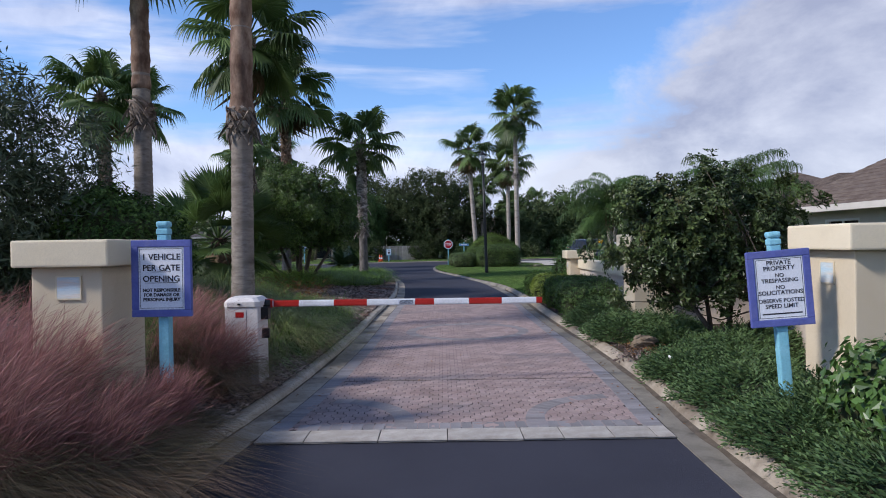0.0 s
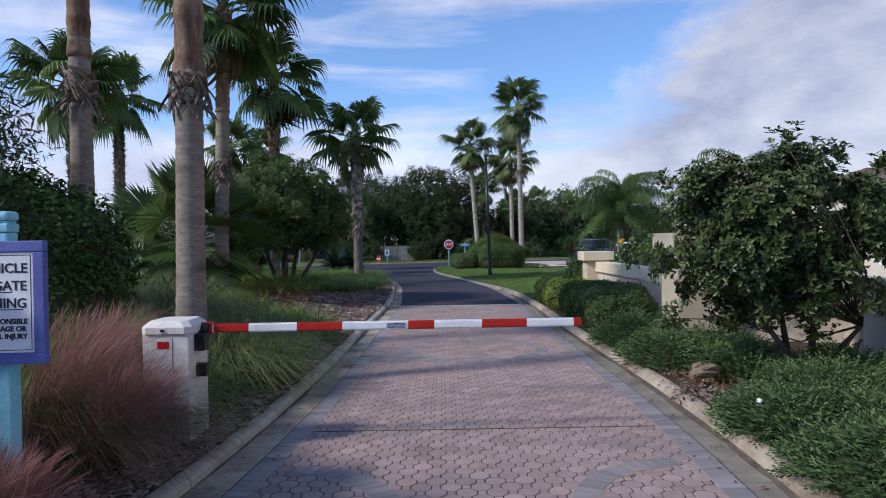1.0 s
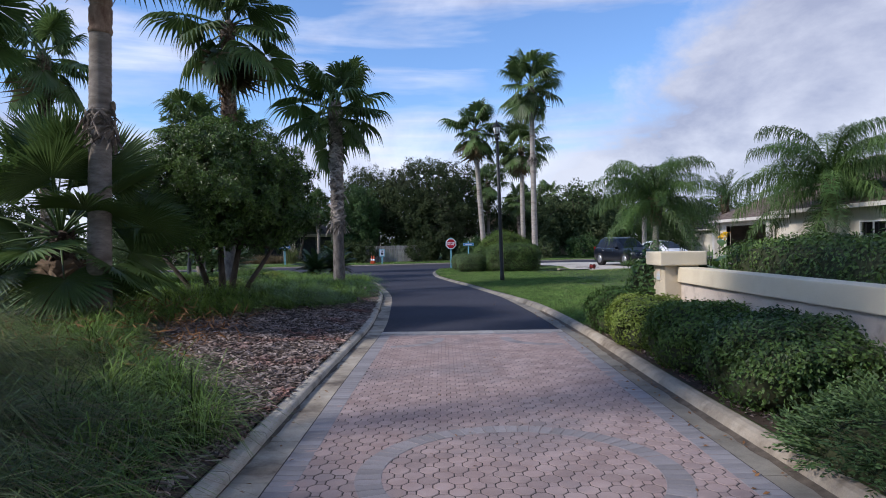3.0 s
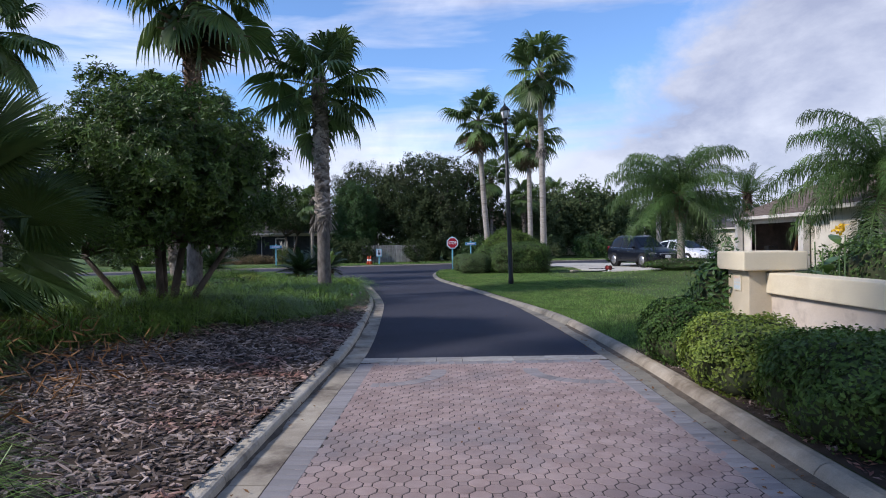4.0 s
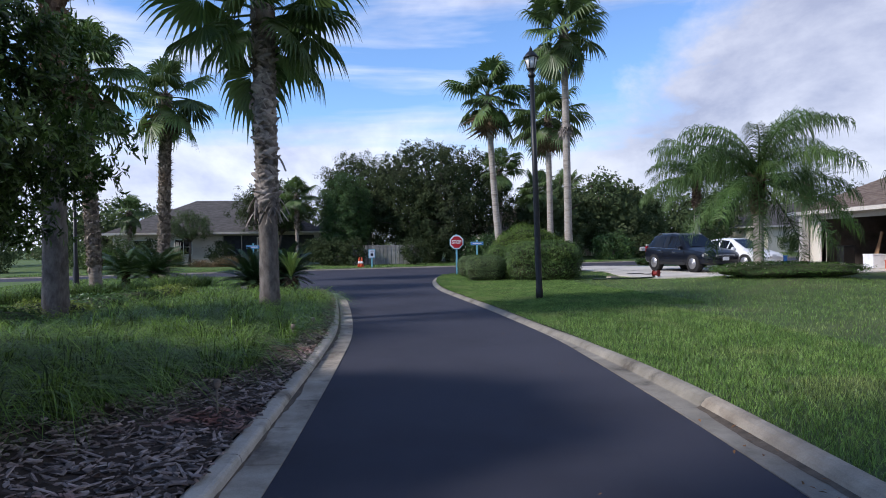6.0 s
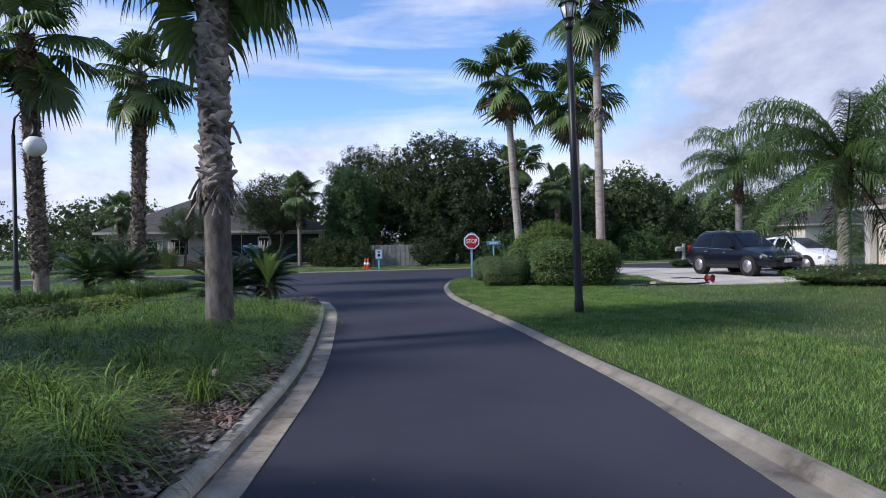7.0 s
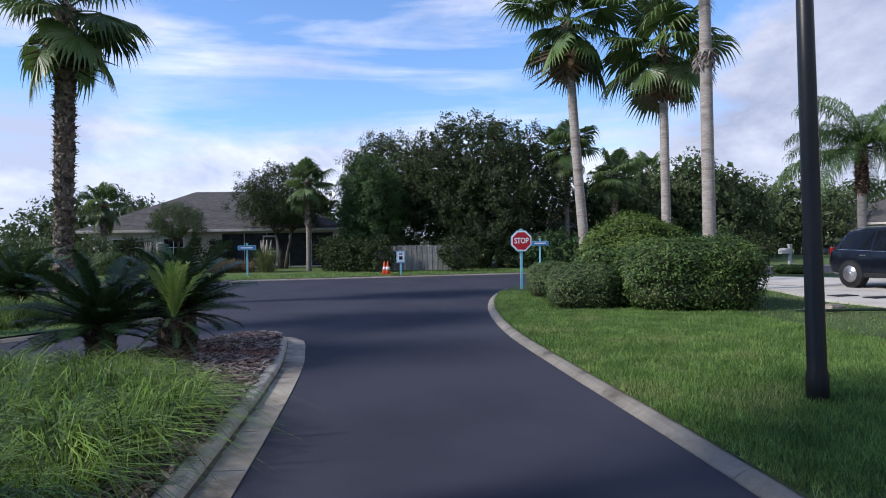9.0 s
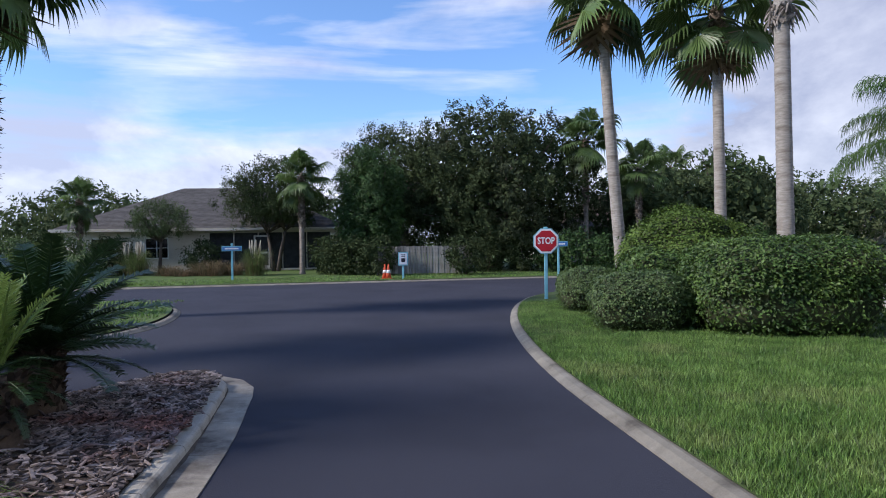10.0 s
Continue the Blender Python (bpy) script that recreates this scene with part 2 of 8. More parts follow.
    "leaf_shine": material("glossy_leaf", (0.045, 0.100, 0.022), (0.10, 0.175, 0.04), 1.4, 0.35, 0, 3, island=0.4, leaf=0.2, spec=0.5),
    "leaf_lime": material("lime_leaf", (0.13, 0.19, 0.03), (0.25, 0.30, 0.055), 1.4, 0.45, 0, 3, island=0.4, leaf=0.25, patch=(0.07, 0.12, 0.03), patch_scale=1.5),
    "leaf_box": material("hedge_leaf", (0.031, 0.070, 0.014), (0.095, 0.154, 0.034), 1.6, 0.5, 0, 3, island=0.6, leaf=0.22, spec=0.35),
    "leaf_dome": material("sunny_hedge_leaf", (0.052, 0.098, 0.016), (0.120, 0.180, 0.034), 1.2, 0.55, 0, 3, island=0.45, leaf=0.22, spec=0.25),
    "leaf_mound": material("fine_hedge_leaf", (0.048, 0.086, 0.024), (0.108, 0.160, 0.050), 1.6, 0.5, 0, 3, island=0.5, leaf=0.18, spec=0.4),
    "juniper": material("juniper", (0.036, 0.076, 0.026), (0.100, 0.160, 0.055), 1.8, 0.65, 0, 3, island=0.5, leaf=0.15),
    "oleander": material("oleander_leaf", (0.030, 0.050, 0.024), (0.082, 0.108, 0.056), 0.8, 0.55, 0, 3, island=0.45, leaf=0.15),
    # dark twig colour that stands for the shade inside the shrubs
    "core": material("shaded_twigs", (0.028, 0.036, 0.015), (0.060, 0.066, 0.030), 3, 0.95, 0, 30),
    "dry_leaf": material("dry_needles", (0.13, 0.058, 0.024), (0.25, 0.13, 0.055), 3, 0.9, 0, 20, island=0.35, leaf=0.1),
    "plume": material("pampas_plume", (0.48, 0.43, 0.35), (0.62, 0.57, 0.48), 3, 0.9, 0, 20, island=0.2, leaf=0.3),
    "white_metal": material("white_cabinet_paint", (0.55, 0.52, 0.50), (0.66, 0.64, 0.62), 3, 0.5, 0.1, 40, patch=(0.45, 0.38, 0.35), patch_scale=1.5),
    "white": material("white_paint", (0.70, 0.71, 0.72), (0.78, 0.79, 0.80), 2, 0.5, 0.05, 60, patch=(0.62, 0.62, 0.62), patch_scale=3),
    "red": material("red_reflective_paint", (0.36, 0.016, 0.010), (0.46, 0.026, 0.017), 3, 0.45, 0.05, 60),
    "blue_frame": material("blue_violet_paint", (0.075, 0.095, 0.30), (0.11, 0.13, 0.37), 5, 0.6, 0.2, 60, patch=(0.14, 0.15, 0.33), patch_scale=3),
    "teal": material("aqua_paint", (0.16, 0.42, 0.52), (0.24, 0.52, 0.62), 5, 0.6, 0.2, 60, patch=(0.13, 0.34, 0.42), patch_scale=3),
    "sign_white": material("sign_sheet", (0.62, 0.64, 0.70), (0.70, 0.72, 0.77), 3, 0.4, 0, 60),
    "ink": material("black_ink", (0.012, 0.012, 0.02), (0.02, 0.02, 0.03), 3, 0.6, 0, 60),
    "black": material("black_enamel", (0.008, 0.009, 0.010), (0.016, 0.017, 0.018), 3, 0.4, 0.1, 60),
    "rubber": material("rubber", (0.010, 0.010, 0.011), (0.02, 0.02, 0.021), 5, 0.8, 0.2, 80),
    "stop_red": material("stop_red", (0.36, 0.012, 0.022), (0.45, 0.018, 0.03), 3, 0.45, 0, 60),
    "street_blue": material("street_sign_blue", (0.055, 0.17, 0.42), (0.075, 0.21, 0.50), 3, 0.5, 0, 60),
    "roof": material("brown_shingle", (0.070, 0.050, 0.040), (0.135, 0.105, 0.085), 2.5, 0.95, 0.7, 40, island=0.25, stretch=(1, 1, 4), patch=(0.09, 0.07, 0.06), patch_scale=0.5),
    "roof_grey": material("grey_shingle", (0.050, 0.046, 0.044), (0.092, 0.086, 0.082), 2.5, 0.95, 0.7, 40, island=0.25, stretch=(1, 1, 4)),
    "wall_paint": material("pale_house_paint", (0.52, 0.475, 0.40), (0.60, 0.555, 0.475), 1, 0.85, 0.3, 90, patch=(0.46, 0.42, 0.355), patch_scale=0.5),
    "trim": material("white_trim", (0.70, 0.70, 0.68), (0.78, 0.78, 0.76), 2, 0.6, 0.1, 60),
    "dark_room": material("dim_interior", (0.06, 0.05, 0.045), (0.12, 0.10, 0.09), 2, 0.9, 0.1, 40),
    "screen": material("insect_screen", (0.018, 0.020, 0.022), (0.04, 0.042, 0.045), 3, 0.8, 0.1, 60),
    "fence": material("grey_fence_board", (0.17, 0.16, 0.15), (0.26, 0.25, 0.235), 3, 0.7, 0.2, 60, each=0.3),
    "cone": material("orange_cone", (0.46, 0.065, 0.025), (0.54, 0.095, 0.035), 3, 0.6, 0, 60),
    "navy": material("navy_car_paint", (0.003, 0.004, 0.009), (0.005, 0.007, 0.013), 3, 0.3, 0, 60, spec=0.3, coat=0.25),
    "car_white": material("white_car_paint", (0.70, 0.71, 0.72), (0.76, 0.77, 0.78), 3, 0.3, 0, 60, spec=0.5, coat=0.8),
    "tint": material("dark_glass", (0.004, 0.005, 0.006), (0.007, 0.008, 0.010), 3, 0.1, 0, 60, spec=0.25),
    "alloy": material("alloy", (0.30, 0.30, 0.31), (0.40, 0.40, 0.42), 4, 0.38, 0, 60, metal=0.8),
    "chrome": material("chrome", (0.62, 0.62, 0.63), (0.70, 0.70, 0.71), 4, 0.15, 0, 60, metal=1.0),
    "lamp_glass": material("milk_glass", (0.72, 0.73, 0.74), (0.78, 0.79, 0.80), 3, 0.25, 0, 60, spec=0.5),
    "tail": material("red_lens", (0.30, 0.01, 0.01), (0.4, 0.015, 0.015), 4, 0.2, 0, 60, spec=0.6),
    "headlamp": material("clear_lens", (0.20, 0.21, 0.22), (0.32, 0.33, 0.34), 6, 0.15, 0, 60, spec=0.5),
    "hose": material("green_hose", (0.012, 0.022, 0.014), (0.02, 0.035, 0.022), 6, 0.5, 0, 60),
    "wood": material("plain_wood", (0.24, 0.13, 0.065), (0.36, 0.21, 0.11), 6, 0.7, 0.2, 40, stretch=(1, 1, 0.2)),
    "reel_red": material("faded_red_plastic", (0.13, 0.010, 0.009), (0.20, 0.020, 0.016), 8, 0.55, 0.1, 60),
    "log": material("weathered_log", (0.13, 0.095, 0.062), (0.30, 0.24, 0.17), 6, 0.9, 0.8, 40, stretch=(0.3, 1, 1), patch=(0.10, 0.05, 0.03), patch_scale=3.0),
    "yellow": material("yellow_petal", (0.70, 0.42, 0.02), (0.80, 0.52, 0.04), 6, 0.7, 0, 40, leaf=0.2),
    "shell": material("pipe_plastic", (0.70, 0.70, 0.68), (0.76, 0.76, 0.74), 6, 0.5, 0, 40),
    "plaque": material("sunset_tile", (0.40, 0.56, 0.66), (0.72, 0.62, 0.50), 3.0, 0.4, 0.1, 60, stretch=(0.3, 0.3, 2.2), patch=(0.70, 0.45, 0.28), patch_scale=1.5),
}


# ---- shared builders ----
def empty(name, m, label="", category="", group="", kind=""):
    ob = new(name)
    ob.empty_display_size = 0.2
    ob.matrix_world = m
    return tagged(ob, label, category, group, kind)


def link_mesh(name, me, mat, parent=None, label="", m=None):
    ob = new(name, me)
    if mat and not me.materials:
        me.materials.append(M[mat])
    if parent:
        ob.parent = parent
    if m is not None:
        ob.matrix_basis = m
    return tagged(ob, label)


def part(name, bm, mat, parent=None, label="", m=None, smooth=False):
    """Links a bmesh as one mesh object under a thing or a part."""
    me = bpy.data.meshes.new(name)
    bm.to_mesh(me)
    bm.free()
    if smooth:
        me.shade_smooth()
    return link_mesh(name, me, mat, parent, label, m)


def raw(name, verts, tris, smooth=False):
    """A mesh from arrays of places and of triangles."""
    verts, tris = np.asarray(verts, np.float32), np.asarray(tris, np.int32)
    me = bpy.data.meshes.new(name)
    me.vertices.add(len(verts))
    me.vertices.foreach_set("co", verts.ravel())
    me.loops.add(tris.size)
    me.loops.foreach_set("vertex_index", tris.ravel())
    me.polygons.add(len(tris))
    k = tris.shape[1]
    me.polygons.foreach_set("loop_start", np.arange(0, tris.size, k, dtype=np.int32))
    me.polygons.foreach_set("loop_total", np.full(len(tris), k, np.int32))
    me.update(calc_edges=True)
    if smooth:
        me.shade_smooth()
    else:
        me.shade_flat()
    return me


def box(bm, size, at=(0, 0, 0), rot=None, bevel=0.0):
    """A box into bm, its base's middle at the place given."""
    m = Matrix.Translation(at) @ (rot or Matrix()) @ Matrix.Translation((0, 0, size[2] / 2)) @ Matrix.Diagonal((*size, 1))
    made = bmesh.ops.create_cube(bm, size=1, matrix=m)["verts"]
    if bevel:
        bmesh.ops.bevel(bm, geom=list({e for v in made for e in v.link_edges}), offset=bevel, segments=2, affect="EDGES", profile=0.6)
    return bm


def one_box(size, at=(0, 0, 0), rot=None, bevel=0.0):
    return box(bmesh.new(), size, at, rot, bevel)


def tube(bm, path, radii, sides=8, cap=True):
    """A round tube through the places of a path, with a radius at each."""
    rings = []
    pts = [Vector(p) for p in path]
    for i, p in enumerate(pts):
        d = (pts[min(i + 1, len(pts) - 1)] - pts[max(i - 1, 0)]).normalized()
        a = d.orthogonal().normalized() if abs(d.z) < 0.95 else Vector((1, 0, 0))
        a = (a - d * a.dot(d)).normalized()
        b = d.cross(a)
        rings.append([bm.verts.new(p + (a * math.cos(2 * math.pi * k / sides) + b * math.sin(2 * math.pi * k / sides)) * radii[i]) for k in range(sides)])
    for r0, r1 in zip(rings, rings[1:]):
        for k in range(sides):
            f = bm.faces.new((r0[k], r0[(k + 1) % sides], r1[(k + 1) % sides], r1[k]))
            f.smooth = True
    if cap:
        bm.faces.new(rings[0][::-1])
        bm.faces.new(rings[-1])
    return bm


def lathe(bm, profile, sides=16):
    """A turned body from (radius, height) pairs."""
    return tube(bm, [(0, 0, z) for r, z in profile], [max(r, 0.001) for r, z in profile], sides)


def unit(a):
    return a / np.maximum(np.linalg.norm(a, axis=1, keepdims=True), 1e-6)


def leaf_arrays(rng, centres, outward, length, width, spread=0.8, fold=0.15):
    """Pointed leaves at the centres, facing roughly outwards."""
    n = len(centres)
    nrm = unit(outward + rng.normal(0, spread, (n, 3)))
    along = unit(np.cross(nrm, rng.normal(0, 1, (n, 3))))
    side = np.cross(nrm, along)
    s = rng.uniform(0.65, 1.25, (n, 1))
    ln, wd = length * s, width * s
    v = np.stack([centres - along * ln * 0.5, centres + side * wd * 0.5 + nrm * wd * fold, centres + along * ln * 0.5, centres - side * wd * 0.5 + nrm * wd * fold], 1).reshape(-1, 3)
    i = np.arange(n)[:, None] * 4
    return v, np.concatenate([i + np.array([[0, 1, 2]]), i + np.array([[0, 2, 3]])], 1).reshape(-1, 3)


def whorl_arrays(rng, tips, axis, count, length, width):
    """Leaves in whorls: count of them spread round the axis of each shoot tip, curving up and out."""
    n = len(tips)
    ax = unit(axis)
    a = unit(np.cross(ax, rng.normal(0, 1, (n, 3))))
    b = np.cross(ax, a)
    parts = []
    for k in range(count):
        g = 2 * np.pi * k / count + rng.normal(0, 0.3, (n, 1))
        rad = a * np.cos(g) + b * np.sin(g)
        d = unit(rad + ax * rng.uniform(0.15, 1.1, (n, 1)))
        sd = unit(np.cross(d, ax + rad * 0.2))
        nm = np.cross(sd, d)
        ln, wd = length * rng.uniform(0.7, 1.2, (n, 1)), width * rng.uniform(0.8, 1.15, (n, 1))
        base = tips + rng.normal(0, length * 0.15, (n, 3))
        v = np.stack([base, base + d * ln * 0.6 + sd * wd * 0.5 + nm * wd * 0.12, base + d * ln - nm * ln * 0.10, base + d * ln * 0.6 - sd * wd * 0.5 + nm * wd * 0.12], 1).reshape(-1, 3)
        i = np.arange(n)[:, None] * 4
        parts.append((v, np.concatenate([i + np.array([[0, 1, 2]]), i + np.array([[0, 2, 3]])], 1).reshape(-1, 3)))
    return merge(parts)


def blade_arrays(rng, base, height, width, lean, bend, heading=None):
    """Grass blades: each a bent, tapering strip. base (n, 3); lean and bend in metres sideways at mid-height and at the tip."""
    n = len(base)
    az = rng.uniform(0, 2 * np.pi, n) if heading is None else heading
    d = np.stack([np.cos(az), np.sin(az), np.zeros(n)], 1)
    sd = np.stack([-np.sin(az), np.cos(az), np.zeros(n)], 1)
    h = (height * rng.uniform(0.6, 1.15, n))[:, None]
    w = np.broadcast_to(np.asarray(width), (n,))[:, None] * 0.5
    ln = (lean * rng.uniform(0.3, 1.3, n))[:, None]
    bd = (bend * rng.uniform(0.4, 1.3, n))[:, None]
    c = np.clip(0.75 * bd / np.maximum(h, 1e-3), 0.08, 0.92)
    rings = []
    for u, k in ((0.0, 1.0), (0.36, 1.0), (0.70, 0.75)):
        m = base + d * (ln + bd) * u ** 1.5 + np.array([[0, 0, 1.0]]) * h * (2 * u - (1 + c) * u * u)
        rings += [m - sd * w * k, m + sd * w * k]
    rings.append(base + d * (ln + bd) + np.array([[0, 0, 1.0]]) * h * (1 - c))
    v = np.stack(rings, 1).reshape(-1, 3)
    i = np.arange(n)[:, None] * 7
    return v, np.concatenate([i + np.array([q]) for q in ((0, 1, 2), (1, 3, 2), (2, 3, 4), (3, 5, 4), (4, 5, 6))], 1).reshape(-1, 3)


def merge(parts):
    vs, ts, o = [], [], 0
    for v, t in parts:
        vs.append(v)
        ts.append(t + o)
        o += len(v)
    return np.concatenate(vs), np.concatenate(ts)


def smooth_line(pts, step=0.5):
    """A curve through the places of a line, evenly stepped."""
    p = np.array([pts[0]] + list(pts) + [pts[-1]], float)
    p[0], p[-1] = 2 * p[1] - p[2], 2 * p[-2] - p[-3]
    out = []
    for i in range(1, len(p) - 2):
        for u in np.linspace(0, 1, 12, endpoint=False):
            a, b, c, d = p[i - 1:i + 3]
            out.append(0.5 * (2 * b + (c - a) * u + (2 * a - 5 * b + 4 * c - d) * u * u + (3 * b - a - 3 * c + d) * u ** 3))
    out.append(p[-2])
    out = np.array(out)
    s = np.concatenate([[0], np.cumsum(np.linalg.norm(np.diff(out, axis=0), axis=1))])
    k = max(2, int(round(s[-1] / step)) + 1)
    q = np.linspace(0, s[-1], k)
    return np.stack([np.interp(q, s, out[:, j]) for j in range(out.shape[1])], 1)

# ---- ground, roads, kerbs ----
RE = smooth_line([(2.0, -14), (2.02, 0), (2.10, 5.6), (2.22, 8), (2.26, 10.5), (2.22, 13), (2.20, 16), (2.22, 18.5), (2.21, 20.7), (2.15, 23), (2.05, 25), (1.88, 27.4), (1.70, 29.3), (1.3, 31.8), (0.8, 34.7), (0.2, 37.8), (-0.35, 40.9), (-0.65, 44), (-0.72, 47), (-0.5, 50.3), (0.1, 53), (1.4, 55.1), (4.0, 56.6), (16, 61.2), (40, 69), (90, 85)])
LE = smooth_line([(-2.05, -14), (-2.05, 2), (-1.95, 4.7), (-1.75, 6.2), (-1.60, 7.8), (-1.48, 10), (-1.41, 12.6), (-1.40, 15.8), (-1.37, 18.5), (-1.34, 20.9), (-1.38, 22.7), (-1.48, 24.6), (-1.67, 27.6), (-1.86, 29.9), (-2.23, 32.5), (-2.83, 36), (-3.25, 38.1), (-3.6, 39.4), (-3.85, 40.25), (-4.2, 40.75), (-4.7, 41.0), (-5.2, 40.8), (-5.6, 40.0), (-6.3, 38.6), (-7.2, 36.6), (-8.0, 34), (-8.4, 30), (-8.6, 22), (-8.6, -14)])
WE = smooth_line([(-11.8, -14), (-11.8, 22), (-11.6, 30), (-11.0, 35), (-9.9, 38.8), (-8.8, 41.2), (-8.2, 43.5), (-8.05, 46), (-8.9, 48.7), (-10.1, 50.4), (-12.4, 51.7), (-18, 51.0), (-30, 47.5), (-90, 28)])


def far_edge(x):
    return 63.85 + 0.319 * x


def right_edge(y):
    return np.interp(y, RE[:, 1], RE[:, 0])


def left_edge(y):
    k = int(np.argmax(LE[:, 1]))
    return np.interp(y, LE[:k, 1], LE[:k, 0])


def island_west(y):
    k = int(np.argmax(LE[:, 1]))
    return np.interp(y, LE[k:, 1][::-1], LE[k:, 0][::-1])


def lawn_start(y):
    """How far the kerb keeps the lawn from the road's edge."""
    return np.interp(y, [24.5, 30.8], [0.43, 0.165])


def right_height(x, y):
    e = np.clip(x - right_edge(y), 0, 10)
    return 0.075 + 0.013 * e + 0.26 * np.exp(-((x - 10.4) ** 2 / 8 + (y - 38.6) ** 2 / 8)) + 0.02 * np.exp(-((y - 12) / 9.0) ** 2)


def island_height(x, y):
    m = np.clip(np.minimum(left_edge(y) - x, x - island_west(y)), 0, 3)
    return 0.10 + 0.05 * m + 0.36 * np.clip(m / 1.6, 0, 1) * np.exp(-((x + 5.4) ** 2 / 5.0 + (y - 22.0) ** 2 / 14.0))


def grid_sheet(name, rows, mat, label, category, kind="structure"):
    """A sheet from rows of places, all of one length."""
    rows = np.array(rows)
    a, b = rows.shape[:2]
    i = np.arange(a * b).reshape(a, b)
    q = np.stack([i[:-1, :-1], i[:-1, 1:], i[1:, 1:], i[1:, :-1]], -1).reshape(-1, 4)
    return tagged(link_mesh(name, raw(name, rows.reshape(-1, 3), q, True), mat), label, category, "", kind)


bm = bmesh.new()
bmesh.ops.create_grid(bm, x_segments=1, y_segments=1, size=2500)
tagged(part("ground", bm, "lawn", m=pose(0, 0, -0.06)), "flat grassy land reaching to the horizon", "ground", "", "structure")
bm = bmesh.new()
bm.faces.new([bm.verts.new(p) for p in ((-90, -14, 0), (12, -14, 0), (90, 45, 0), (90, 93, 0), (-90, 36, 0))])
tagged(part("road", bm, "asphalt"), "fresh dark asphalt road between concrete kerbs", "road", "", "structure")

ys = np.concatenate([np.arange(-14, 20, 1.0), np.arange(20, 58, 0.4), np.arange(58, 84, 2.0)])
steps = np.concatenate([np.linspace(0, 12, 25), [16, 24, 40, 70]])
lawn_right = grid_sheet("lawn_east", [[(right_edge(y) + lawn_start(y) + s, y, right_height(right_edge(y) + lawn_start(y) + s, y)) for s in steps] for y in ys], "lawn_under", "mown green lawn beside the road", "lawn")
ys = np.concatenate([np.arange(-14, 20, 1.0), np.arange(20, 40.9, 0.3), [40.8]])
rows = []
for y in ys:
    a, b = island_west(y) + 0.17, left_edge(y) - 0.42
    b = max(b, a + 0.01)
    rows.append([(a + (b - a) * u, y, island_height(a + (b - a) * u, y)) for u in np.linspace(0, 1, 14)])
grid_sheet("planting_island", rows, "soil", "bare soil of the planted island between the two lanes", "ground")
bm = bmesh.new()
bm.faces.new([bm.verts.new((x, y, 0.1)) for x, y in [*(WE + np.array([-0.2, -0.05])), (-90, -14)]])
bmesh.ops.triangulate(bm, faces=bm.faces[:])
tagged(part("lawn_west", bm, "lawn"), "green lawn across the exit lane", "lawn", "", "structure")
xs = np.arange(-90, 91, 6.0)
grid_sheet("lawn_north", [[(x, far_edge(x) + 0.2 + s, 0.09 + 0.01 * min(s, 20)) for x in xs] for s in (0, 3, 8, 20, 60, 140)], "lawn", "grass verge and gardens across the street", "lawn")


def sweep(name, line, side, profile, mat, parent, lo, hi, gap=0.0):
    """A strip of kerb or gutter along line between two of its places, its ends drawn in by the joint."""
    seg = line[lo:hi + 1].copy()
    tan = np.gradient(line, axis=0)[lo:hi + 1]
    nrm = unit(np.stack([-tan[:, 1], tan[:, 0]], 1)) * side
    if gap and hi - lo > 0:
        seg[0] += (seg[1] - seg[0]) * gap / max(np.linalg.norm(seg[1] - seg[0]), 0.01)
        seg[-1] += (seg[-2] - seg[-1]) * gap / max(np.linalg.norm(seg[-2] - seg[-1]), 0.01)
    rows = np.array([[(*(p + n * s), z) for s, z in profile] for p, n in zip(seg, nrm)])
    a, b = rows.shape[:2]
    i = np.arange(a * b).reshape(a, b)
    q = [tuple(f) for f in np.stack([i[:-1, :-1], i[:-1, 1:], i[1:, 1:], i[1:, :-1]], -1).reshape(-1, 4)]
    me = bpy.data.meshes.new(name)
    me.from_pydata([tuple(p) for p in rows.reshape(-1, 3)], [], q + [tuple(i[0]), tuple(i[-1][::-1])])
    link_mesh(name, me, mat, parent)


def dirt_line(line, side, lo, hi, parent, seed, inner, outer):
    """Silt and rotten leaves lying unevenly where the gutter meets the kerb."""
    rng = np.random.default_rng(seed)
    fine = smooth_line(line[lo:hi + 1], 0.12)
    tan = np.gradient(fine, axis=0)
    nrm = unit(np.stack([-tan[:, 1], tan[:, 0]], 1)) * side
    wob = np.convolve(rng.normal(0, 1, len(fine) + 8), np.ones(9) / 9, "valid") * 0.055 + rng.normal(0, 0.006, len(fine))
    reach = np.clip(inner + wob, outer - 0.14, outer - 0.012)
    rows = np.array([[(*(p + n * r), 0.0165), (*(p + n * (r + outer) / 2), 0.022), (*(p + n * outer), 0.034)] for p, n, r in zip(fine, nrm, reach)])
    i = np.arange(len(fine) * 3).reshape(-1, 3)
    q = np.stack([i[:-1, :-1], i[:-1, 1:], i[1:, 1:], i[1:, :-1]], -1).reshape(-1, 4)
    tagged(link_mesh("silt", raw("silt", rows.reshape(-1, 3), q, True), "gutter_dirt", parent, "dark silt along the gutter"), kind="stuff")


